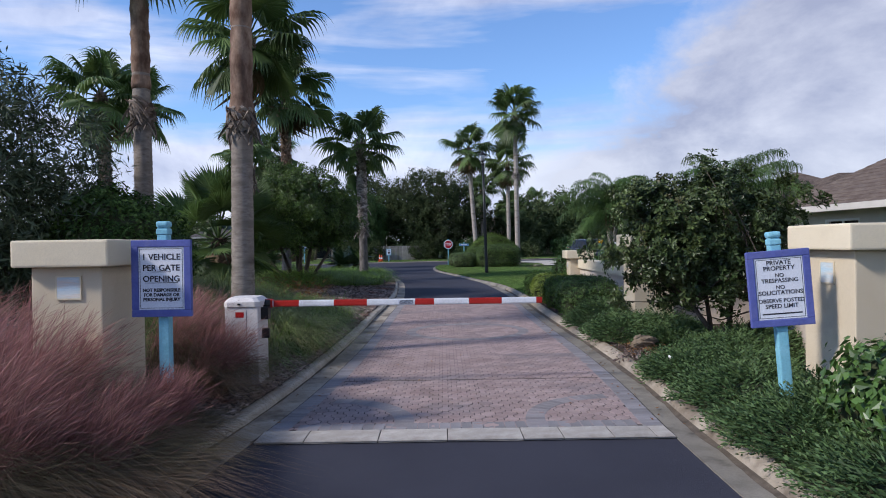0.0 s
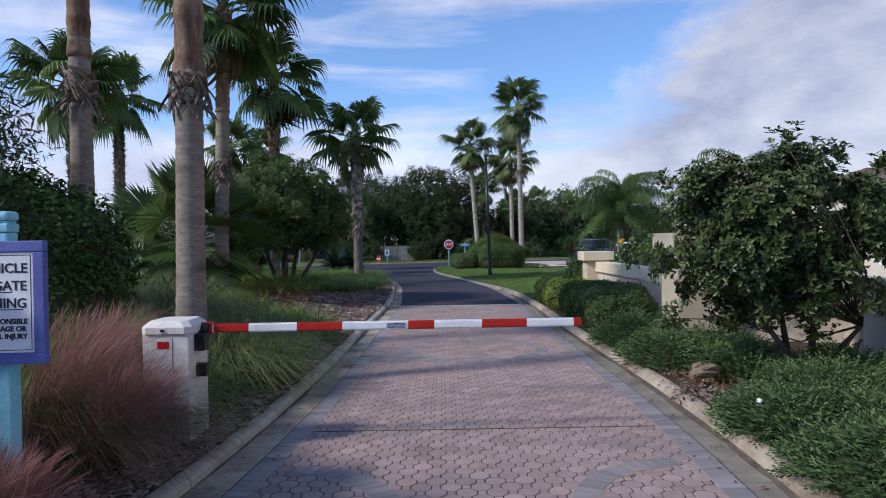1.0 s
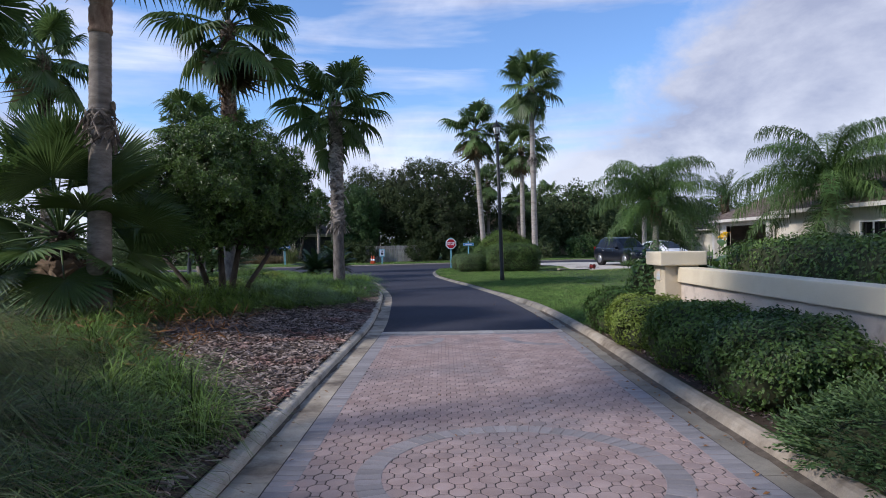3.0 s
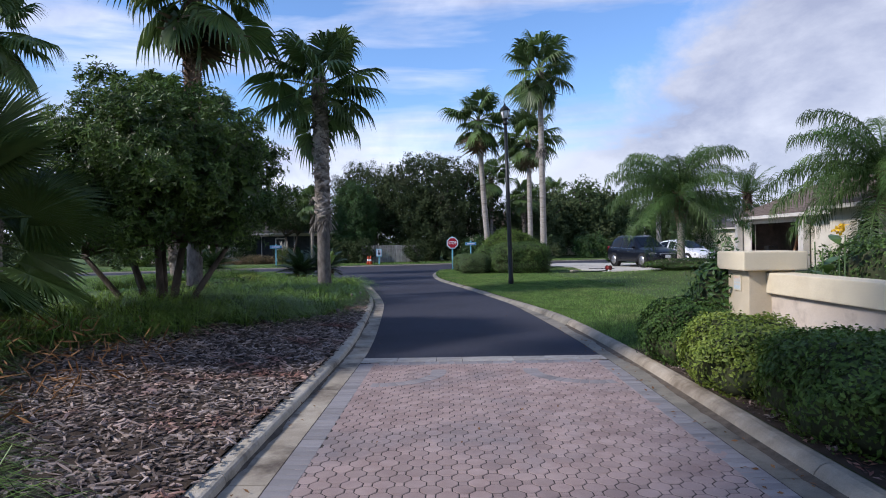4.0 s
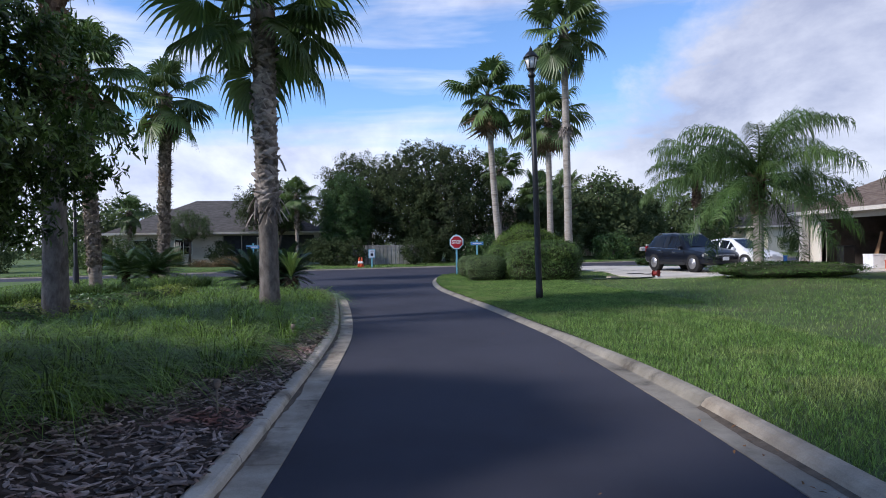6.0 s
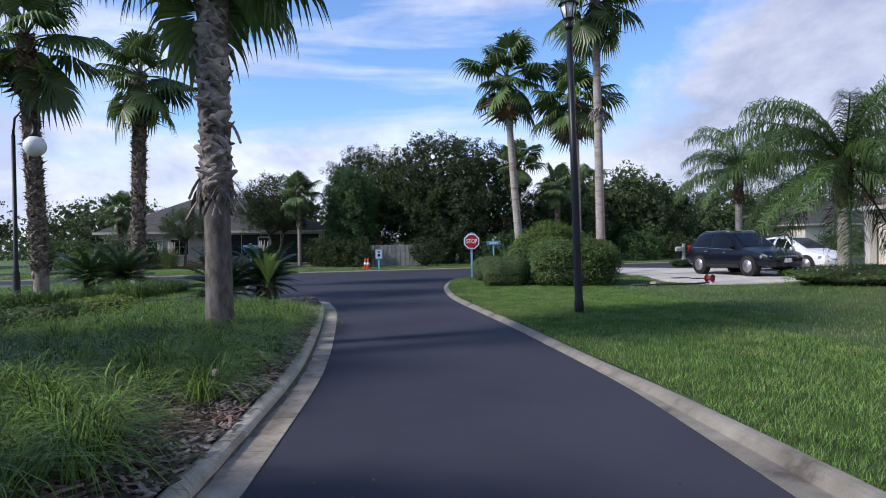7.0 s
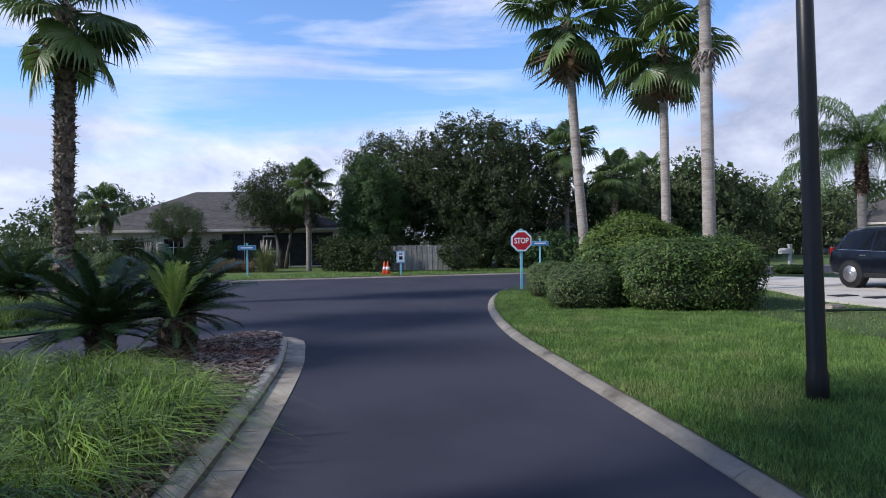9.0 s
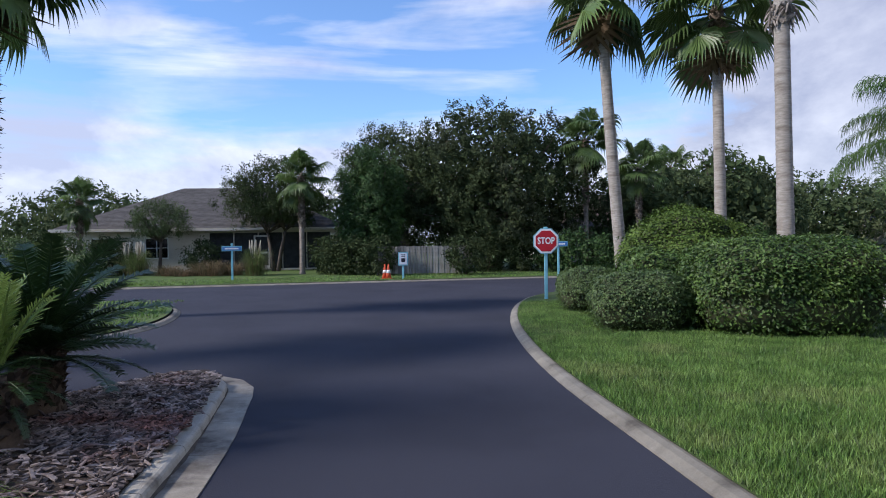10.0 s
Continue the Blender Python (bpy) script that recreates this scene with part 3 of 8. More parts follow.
GUTTER = [(-0.02, -0.02), (-0.02, 0.010), (0.262, 0.014), (0.266, -0.02)]
GUTTER_EAST = [(-0.02, -0.02), (-0.02, 0.010), (0.232, 0.014), (0.236, -0.02)]
KERB = [(0.266, -0.02), (0.268, 0.02), (0.277, 0.070), (0.290, 0.089), (0.312, 0.098), (0.405, 0.104), (0.432, 0.094), (0.44, -0.05)]
ROLLED = [(0.236, -0.02), (0.240, 0.02), (0.262, 0.062), (0.296, 0.098), (0.340, 0.118), (0.395, 0.122), (0.436, 0.104), (0.448, -0.05)]
RIBBON = [(0.0, -0.02), (0.004, 0.012), (0.035, 0.030), (0.075, 0.058), (0.135, 0.072), (0.172, 0.068), (0.178, -0.05)]


FULL = [(-0.02, -0.02), (-0.02, 0.010), (0.232, 0.014), (0.240, 0.02), (0.262, 0.062), (0.296, 0.098), (0.340, 0.118), (0.395, 0.122), (0.436, 0.104), (0.448, -0.05)]
FLUSH = [(0.0, -0.02), (0.0, 0.006), (0.015, 0.014), (0.035, 0.030), (0.055, 0.046), (0.075, 0.058), (0.105, 0.066), (0.135, 0.072), (0.172, 0.068), (0.178, -0.05)]


def fade_run(line, side, lo, hi, parent):
    """The stretch where the raised kerb sinks into the low edging."""
    for i in range(lo, hi):
        u0, u1 = (i - lo) / (hi - lo), (i + 1 - lo) / (hi - lo)
        tan = np.gradient(line, axis=0)
        rows = []
        for k, u in ((i, u0), (i + 1, u1)):
            n = unit(np.array([[-tan[k, 1], tan[k, 0]]]))[0] * side
            u = u * u * (3 - 2 * u)
            rows.append([(*(line[k] + n * (a[0] * (1 - u) + b[0] * u)), a[1] * (1 - u) + b[1] * u) for a, b in zip(FULL, FLUSH)])
        m = len(FULL)
        q = [(j, j + 1, m + j + 1, m + j) for j in range(m - 1)]
        link_mesh("kerb_segment", raw("kerb_segment", np.array(rows).reshape(-1, 3), np.array(q)), "ribbon", parent)


def kerb_run(name, line, side, lo, hi, ribbon, label, every=6, stone="concrete", profile=KERB):
    top = tagged(new(name), label, "kerb", "", "structure")
    i = lo
    while i < hi:
        j = min(i + every, hi)
        if ribbon:
            sweep("kerb_segment", line, side, RIBBON, "ribbon", top, i, j, 0.004)
        else:
            sweep("gutter_segment", line, side, GUTTER if profile is KERB else GUTTER_EAST, "gutter" if profile is KERB else "ribbon", top, i, j, 0.005)
            sweep("kerb_segment", line, side, profile, stone, top, i, j, 0.006)
        i = j
    return top


def nearest(line, x, y):
    return int(np.argmin(((line - np.array([x, y])) ** 2).sum(1)))


turn = nearest(RE, 2.1, 24.5)
settle = nearest(RE, 1.5, 30.8)
nose = nearest(LE, -6.3, 38.6)
kerb_e = kerb_run("kerb_east", RE, -1, 0, turn, False, "stained raised concrete kerb with a gutter", stone="kerb_old", profile=ROLLED)
dirt_line(RE, -1, 20, turn, kerb_e, 61, 0.185, 0.245)
fade_run(RE, -1, turn, settle, kerb_run("kerb_lawn", RE, -1, settle, len(RE) - 1, True, "low weathered concrete edging along the lawn"))
kerb_i = kerb_run("kerb_island", LE, 1, 0, nose, False, "pale chipped concrete kerb with a gutter round the island", 2)
dirt_line(LE, 1, 20, nose, kerb_i, 62, 0.250, 0.274)
kerb_run("kerb_exit", LE, 1, nose, len(LE) - 1, True, "low concrete edging along the exit lane")
kerb_run("kerb_west", WE, 1, 0, len(WE) - 1, True, "low concrete edging along the far lawn")
FE = np.array([(x, far_edge(x)) for x in np.arange(-90, 90, 1.0)])
kerb_run("kerb_north", FE, 1, 0, len(FE) - 1, True, "low concrete edging across the street", 5)

# driveway of the house with the open garage
DRIVE = [(7.0, 45.0), (7.6, 42.6), (9.4, 41.4), (13, 42.6), (18.4, 44.6), (18.4, 52.0), (12.5, 52.5), (9.8, 55.0), (9.0, 58.2), (4.8, 56.6), (6.2, 52.0), (7.3, 48.5)]
bm = bmesh.new()
top = [bm.verts.new((x, y, right_height(x, y) + 0.045)) for x, y in DRIVE]
face = bm.faces.new(top)
low_ring = bmesh.ops.extrude_face_region(bm, geom=[face])["geom"]
bmesh.ops.translate(bm, vec=(0, 0, -0.12), verts=[v for v in low_ring if isinstance(v, bmesh.types.BMVert)])
bmesh.ops.recalc_face_normals(bm, faces=bm.faces)
tagged(part("driveway", bm, "drive"), "pale concrete driveway with a smooth finish", "driveway", "", "structure")


# ---- gate walls ----
def pillar(x, y, sx, sy, h, cap, z0, plaque_side, label):
    top = empty("gate_pillar", pose(x, y, z0), label, "pillar", "gate pillars")
    part("shaft", one_box((sx, sy, h - cap), (0, 0, 0), None, 0.015), "stucco", top)
    c = part("cap", one_box((sx + 0.22, sy + 0.22, cap), (0, 0, h - cap), None, 0.02), "stucco_cap", top, "lighter overhanging stucco cap")
    if plaque_side:
        dx, dy, rz, z = plaque_side
        p = part("plaque", one_box((0.20, 0.014, 0.185), (dx, dy, z), pose(0, 0, 0, 0, 0, rz), 0.003), "plaque", top, "small glazed tile with a sunset seascape")
        for sx_, sz_, w, hh in ((0, -0.012, 0.22, 0.012), (0, 0.185, 0.22, 0.012), (-0.106, 0, 0.012, 0.185), (0.106, 0, 0.012, 0.185)):
            part("tile_edge", one_box((w, 0.018, hh), Vector((dx, dy, z)) + pose(0, 0, 0, 0, 0, rz) @ Vector((sx_, 0, sz_)), pose(0, 0, 0, 0, 0, rz)), "stucco_cap", p)
    return top


pillar(-3.29, 6.08, 0.62, 0.8, 1.80, 0.235, 0.08, (0.02, -0.406, 0, 1.29), "square beige stucco gate pillar behind pink grass")
pillar(3.9, 6.07, 0.62, 0.8, 1.84, 0.235, 0.08, (-0.316, 0.0, 90, 1.30), "square beige stucco gate pillar behind a sign")
pillar(4.03, 12.83, 0.75, 0.75, 1.82, 0.26, 0.1, (-0.381, -0.02, 90, 1.28), "square beige stucco pillar where the wall turns")
pillar(4.22, 20.35, 0.62, 0.62, 1.42, 0.25, 0.1, (-0.316, 0.0, 90, 0.9), "low square beige stucco end pillar of the wall")


def wall_run(name, a, b, h, thick, label):
    a, b = Vector(a), Vector(b)
    ln, ang = (b - a).length, math.degrees(math.atan2(b.y - a.y, b.x - a.x))
    mid = (a + b) / 2
    top = empty(name, pose(mid.x, mid.y, 0.05, 0, 0, ang), label, "wall", "", "structure")
    part("wall_face", one_box((ln, thick, h - 0.26), (0, 0, 0)), "stucco_old", top, "rain-streaked pinkish stucco with cracks")
    part("wall_cap", one_box((ln - 0.004, thick + 0.14, 0.27), (0, 0, h - 0.27), None, 0.015), "stucco_cap", top)


wall_run("garden_wall", (4.32, 13.2, 0), (4.32, 20.05, 0), 1.19, 0.22, "low beige garden wall with a thick cap")
wall_run("garden_wall", (4.42, 12.95, 0), (6.4, 12.5, 0), 1.19, 0.22, "low beige garden wall behind the small tree")
wall_run("garden_wall", (6.4, 12.5, 0), (4.15, 6.45, 0), 1.19, 0.22, "low beige garden wall behind a gate pillar")

# ---- palms ----
def fan_frond_mesh(name, seed, petiole, fan, droop, count=34, broad=1.06):
    """A fan leaf on its stalk, along +x: stiff folded segments whose tips hang."""
    rng = np.random.default_rng(seed)
    bm = bmesh.new()
    tube(bm, [(0, 0, 0), (petiole * 0.5, 0, 0.05 * petiole), (petiole, 0, 0.02)], [0.030, 0.020, 0.014], 4, False)
    for k in range(count):
        a = radians(-118 + 236 * k / (count - 1)) + rng.normal(0, 0.02)
        ln = fan * (0.74 + 0.26 * math.cos(a * 0.6)) * rng.uniform(0.92, 1.06)
        w = fan * broad / count * rng.uniform(0.85, 1.1)
        d, s = Vector((math.cos(a), math.sin(a), 0)), Vector((-math.sin(a), math.cos(a), 0))
        fold = 0.10 * abs(math.sin(a)) * fan
        prev = None
        tip_drop = droop * rng.uniform(0.6, 1.4) * (0.75 + 0.5 * abs(math.sin(a / 2)))
        for u, ww in ((0.03, 0.12), (0.34, 0.80), (0.60, 1.25), (0.81, 0.70), (1.0, 0.05)):
            drop = tip_drop * ln * max(0.0, u - 0.35) ** 1.7 * 1.7
            back = 1.0 - 0.25 * max(0.0, u - 0.5) * min(1.2, tip_drop)
            c = Vector((petiole, 0, 0.02)) + d * ln * u * back + Vector((0, 0, fold * u * (1 - u) * 2 - drop))
            q = (bm.verts.new(c - s * w * ww), bm.verts.new(c + Vector((0, 0, -w * 0.5 * ww))), bm.verts.new(c + s * w * ww))
            if prev:
                bm.faces.new((prev[0], q[0], q[1], prev[1]))
                bm.faces.new((prev[1], q[1], q[2], prev[2]))
            prev = q
    me = bpy.data.meshes.new(name)
    bm.to_mesh(me)
    bm.free()
    return me


def feather_frond_mesh(name, seed, length, sag, leaflet, width, pairs, hang, lift=0.12, base=0.12):
    """A feather leaf along +x: an arching stalk with two rows of narrow leaflets."""
    rng = np.random.default_rng(seed)
    bm = bmesh.new()

    def axis(u):
        return Vector((length * (u - 0.22 * sag * u ** 2.5), 0, length * (lift * u - sag * 0.62 * u ** 2.2)))

    tube(bm, [axis(u) for u in np.linspace(0, 1, 9)], list(np.linspace(0.028, 0.004, 9)), 4, False)
    for k in range(pairs):
        u = base + (0.99 - base) * k / (pairs - 1)
        p, t = axis(u), (axis(min(u + 0.02, 1.0)) - axis(u - 0.02)).normalized()
        ln = leaflet * (0.45 + 0.55 * math.sin(math.pi * min(1, u * 0.85 + 0.12))) * rng.uniform(0.85, 1.1)
        for sd in (-1, 1):
            out = (Vector((0, sd, 0)) * rng.uniform(0.75, 0.95) + t * 0.55 + Vector((0, 0, rng.uniform(-0.15, 0.35)))).normalized()
            w = Vector((t.x, t.y, t.z)).normalized() * width
            m = p + out * ln * (0.55 - 0.06 * hang) + Vector((0, 0, -hang * ln * 0.20))
            e = p + out * ln * (1 - 0.36 * hang) + Vector((0, 0, -hang * ln * 0.62))
            v = [bm.verts.new(q) for q in (p - w * 0.3, p + w * 0.3, m + w * 0.5, m - w * 0.5, e)]
            bm.faces.new((v[0], v[1], v[2], v[3]))
            bm.faces.new((v[3], v[2], v[4]))
    me = bpy.data.meshes.new(name)
    bm.to_mesh(me)
    bm.free()
    return me


def arching_frond_mesh(name, seed, length, rise, curl, leaflet, width, pairs):
    """A feather leaf that leaves the crown at rise degrees and bows by curl degrees, its leaflets hanging plumb."""
    rng = np.random.default_rng(seed)
    bm = bmesh.new()
    n = 40
    pts = [Vector((0, 0, 0))]
    for k in range(n):
        a = radians(max(-86, rise - curl * ((k + 0.5) / n) ** 1.35))
        pts.append(pts[-1] + Vector((math.cos(a), 0, math.sin(a))) * length / n)
    tube(bm, pts[::4], list(np.linspace(0.030, 0.004, len(pts[::4]))), 4, False)
    for k in range(pairs):
        f = (0.10 + 0.89 * k / (pairs - 1)) * n
        j = min(int(f), n - 1)
        p, t = pts[j].lerp(pts[j + 1], f - j), (pts[j + 1] - pts[j]).normalized()
        u = f / n
        ln = leaflet * (0.5 + 0.5 * math.sin(math.pi * min(1, u * 0.8 + 0.14))) * rng.uniform(0.8, 1.15)
        for sd in (-1, 1):
            out = (Vector((0, sd * rng.uniform(0.35, 1.0), 0)) + t * rng.uniform(0.2, 0.75) + Vector((0, 0, rng.uniform(-0.35, 0.6)))).normalized()
            w = t * width * rng.uniform(0.8, 1.2)
            m = p + out * ln * 0.40 + Vector((0, 0, -0.08 * ln))
            q = p + out * ln * 0.58 + Vector((0, 0, -0.36 * ln))
            e = p + out * ln * 0.62 + Vector((rng.normal(0, 0.03), rng.normal(0, 0.03), -0.78 * ln))
            v = [bm.verts.new(c) for c in (p - w * 0.3, p + w * 0.3, m + w * 0.5, m - w * 0.5, q + w * 0.4, q - w * 0.4, e)]
            bm.faces.new((v[0], v[1], v[2], v[3]))
            bm.faces.new((v[3], v[2], v[4], v[5]))
            bm.faces.new((v[5], v[4], v[6]))
    me = bpy.data.meshes.new(name)
    bm.to_mesh(me)
    bm.free()
    return me


def hanging_fan_mesh(name, seed, rise, petiole=0.82, fan=0.94, count=32):
    """A fan leaf that leaves the crown at rise degrees: a bowed stalk, a folded blade, and split tips that hang plumb."""
    rng = np.random.default_rng(seed)
    bm = bmesh.new()
    pts, a = [Vector((0, 0, 0))], float(rise)
    bow = 22 - 0.12 * rise
    for k in range(6):
        a = rise - bow * ((k + 0.5) / 6) ** 1.3
        pts.append(pts[-1] + Vector((math.cos(radians(a)), 0, math.sin(radians(a)))) * petiole / 6)
    tube(bm, pts, list(np.linspace(0.026, 0.013, 7)), 4, False)
    hub = pts[-1]
    a -= 3
    axis, lat = Vector((math.cos(radians(a)), 0, math.sin(radians(a)))), Vector((0, 1, 0))
    nrm = axis.cross(lat)
    limp = rng.uniform(0.8, 1.2) * (1.28 - 0.36 * math.sin(radians(max(rise, 0))))
    for k in range(count):
        g = radians(-138 + 276 * k / (count - 1)) + rng.normal(0, 0.02)
        ln = fan * (0.80 + 0.20 * math.cos(g * 0.7)) * rng.uniform(0.90, 1.08)
        w = fan * 1.60 / count * rng.uniform(0.9, 1.1)
        d = (axis * math.cos(g) + lat * math.sin(g) - nrm * 0.20 * abs(math.sin(g))).normalized()
        sd = (lat * math.cos(g) - axis * math.sin(g)).normalized()
        p, prev = hub + axis * 0.10 * max(0.0, math.cos(g)), None
        hang = limp * rng.uniform(0.75, 1.3)
        for u0, u1, ww in ((0, 0.04, 0.10), (0.04, 0.30, 0.75), (0.30, 0.56, 1.05), (0.56, 0.70, 0.50), (0.70, 0.86, 0.24), (0.86, 1.0, 0.03)):
            um = (u0 + u1) / 2
            pull = hang * (0.06 + 4.6 * max(0.0, um - 0.42) ** 1.2)
            step = (d + Vector((0, 0, -1)) * pull).normalized()
            p = p + step * ln * (u1 - u0)
            up = step.cross(sd).normalized()
            q = (bm.verts.new(p - sd * w * ww * 0.9), bm.verts.new(p - up * w * 0.45 * ww), bm.verts.new(p + sd * w * ww * 0.9))
            if prev:
                bm.faces.new((prev[0], q[0], q[1], prev[1]))
                bm.faces.new((prev[1], q[1], q[2], prev[2]))
            prev = q
    me = bpy.data.meshes.new(name)
    bm.to_mesh(me)
    bm.free()
    return me


FAN_RISE = (84, 70, 56, 42, 28, 14, -2, -20, -40, -58)
HANGING = [[hanging_fan_mesh("fan_leaf", 20 + 3 * i + k, e) for k in range(2)] for i, e in enumerate(FAN_RISE)]
for pair_ in HANGING:
    for me_ in pair_:
        me_.materials.append(M["frond"])
DRY = fan_frond_mesh("dry_fan_leaf", 9, 0.5, 0.7, 1.6, 16)
DRY.materials.append(M["frond_dry"])
PALETTE = fan_frond_mesh("broad_fan_leaf", 11, 1.35, 1.02, 0.08, 54, 1.45)
PALETTE.materials.append(M["frond"])


def trunk_part(path, r0, r1, top, seed, flare=1.25, rings=True, bark="trunk"):
    rng = random.Random(seed)
    n = max(24, int((path[-1] - path[0]).length / 0.06)) if rings else 24
    pts, rad = [], []
    for i in range(n + 1):
        u = i / n
        a = path[0].lerp(path[1], u) if len(path) == 2 else (path[0] * (1 - u) ** 2 + path[1] * 2 * u * (1 - u) + path[2] * u * u)
        pts.append(a)
        rad.append((r0 + (r1 - r0) * u) * (1 + (flare - 1) * math.exp(-u * 14)) * (1 + (0.018 if i % 2 else -0.012) + rng.uniform(-0.012, 0.012)))
    part("trunk", tube(bmesh.new(), pts, rad, 14), bark, top, smooth=True)


def at_height(path, z):
    u = max(0.0, min(1.0, (z - path[0].z) / (path[-1].z - path[0].z)))
    return path[0].lerp(path[1], u) if len(path) == 2 else (path[0] * (1 - u) ** 2 + path[1] * 2 * u * (1 - u) + path[2] * u * u)


def boots_part(path, z0, z1, r, top, seed, size=0.2, gap=0.085, stick=0.5, name="boot_sheath", label="split brown leaf bases", hanging=0.2, mat="boot"):
    """Old leaf bases set spirally round the upper trunk."""
    rng = random.Random(seed)
    bm = bmesh.new()
    z, k = z0, 0
    per = 8
    while z < z1:
        for j in range(per):
            a = 2 * math.pi * (j + 0.5 * (k % 2)) / per + rng.uniform(-0.15, 0.15)
            c = at_height(path, z)
            out, sd, up = Vector((math.cos(a), math.sin(a), 0)), Vector((-math.sin(a), math.cos(a), 0)), Vector((0, 0, 1))
            s = size * rng.uniform(0.7, 1.25)
            f = rng.uniform(0.3, 1.0) * stick
            w = s * 0.46
            droopy = rng.random() < hanging
            b0 = c + out * (r * 0.90)
            for sgn in (-1, 1):
                if droopy:
                    spine = [b0, b0 + out * s * 0.30 * f + up * s * 0.12 + sd * sgn * s * 0.12, b0 + out * s * 0.55 * f - up * s * 0.35 + sd * sgn * s * 0.28, b0 + out * s * 0.42 * f - up * s * rng.uniform(0.6, 1.0) + sd * sgn * s * 0.30]
                else:
                    spine = [b0, b0 + up * s * 0.36 + sd * sgn * s * 0.16 + out * s * 0.16, b0 + up * s * 0.58 + sd * sgn * s * 0.34 + out * s * 0.85 * f, b0 + up * s * rng.uniform(0.40, 0.72) + sd * sgn * s * 0.46 + out * s * 1.75 * f]
                prev, widths = None, (1.0, 0.85, 0.55, 0.18)
                twist = Vector((0, 0, 0))
                if droopy:
                    spine = [spine[0].lerp(spine[1], 0.0), spine[0].lerp(spine[1], 0.6) + up * s * 0.05, spine[1].lerp(spine[2], 0.35), spine[2], spine[2].lerp(spine[3], 0.6) - out * s * 0.06, spine[3] - out * s * rng.uniform(0.05, 0.2)]
                    widths = (0.85, 0.72, 0.60, 0.48, 0.34, 0.10)
                    twist = out * rng.uniform(-0.8, 0.8) + up * rng.uniform(-0.3, 0.3)
                for k2, (q0, ww) in enumerate(zip(spine, widths)):
                    across = (sd + twist * (k2 / 5)).normalized()
                    q = (bm.verts.new(q0 - across * w * 0.72 * ww - out * 0.012), bm.verts.new(q0 + out * 0.022 * ww), bm.verts.new(q0 + across * w * 0.72 * ww - out * 0.012))
                    if prev:
                        bm.faces.new((prev[0], prev[1], q[1], q[0]))
                        bm.faces.new((prev[1], prev[2], q[2], q[1]))
                    prev = q
        z += gap * rng.uniform(0.85, 1.15)
        k += 1
    part(name, bm, mat, top, label)


def strap_boots(path, z0, z1, r, top, seed, arm, gap, per, droop, name, label, mat):
    """Split leaf bases: two straps from each base cross round the trunk, some curling out and down."""
    rng = random.Random(seed)
    bm = bmesh.new()
    z, k = z0, 0
    while z < z1:
        for j in range(per):
            a = 2 * math.pi * (j + 0.5 * (k % 2)) / per + rng.uniform(-0.2, 0.2)
            for sgn in (-1, 1):
                ln = arm * rng.uniform(0.75, 1.2)
                hang = rng.random() < droop
                spread, rise = sgn * ln * rng.uniform(0.55, 0.8) / r, ln * rng.uniform(0.5, 0.8)
                flick = rng.choice((0.05, 0.10, 0.18, 0.50)) * ln if hang else rng.choice((0.02, 0.06, 0.06, 0.22)) * ln
                w, tilt = ln * rng.uniform(0.14, 0.23), rng.uniform(-0.5, 0.5)
                prev = None
                for u in (0.0, 0.2, 0.4, 0.6, 0.8, 1.0):
                    zz = z + (rise * (0.9 * u - 2.0 * u * u) if hang else rise * (u - 0.25 * u ** 3))
                    c = at_height(path, zz)
                    g = a + spread * u * (0.75 if hang else 1.0)
                    out, sd = Vector((math.cos(g), math.sin(g), 0)), Vector((-math.sin(g), math.cos(g), 0))
                    lie = sd * (-rise) + Vector((0, 0, 1)) * abs(spread) * r * sgn
                    across = (lie.normalized() + out * tilt * u).normalized()
                    p = Vector((c.x, c.y, zz)) + out * (r * (1.0 + 0.10 * u) + flick * u ** 2)
                    ww = w * (1.0 - 0.55 * u * u)
                    q = (bm.verts.new(p - across * ww), bm.verts.new(p - across * ww * 0.35 + out * 0.020), bm.verts.new(p + across * ww * 0.35 + out * 0.020), bm.verts.new(p + across * ww))
                    if prev:
                        for i in range(3):
                            bm.faces.new((prev[i], prev[i + 1], q[i + 1], q[i]))
                    prev = q
        z += gap * rng.uniform(0.8, 1.2)
        k += 1
    part(name, bm, mat, top, label)


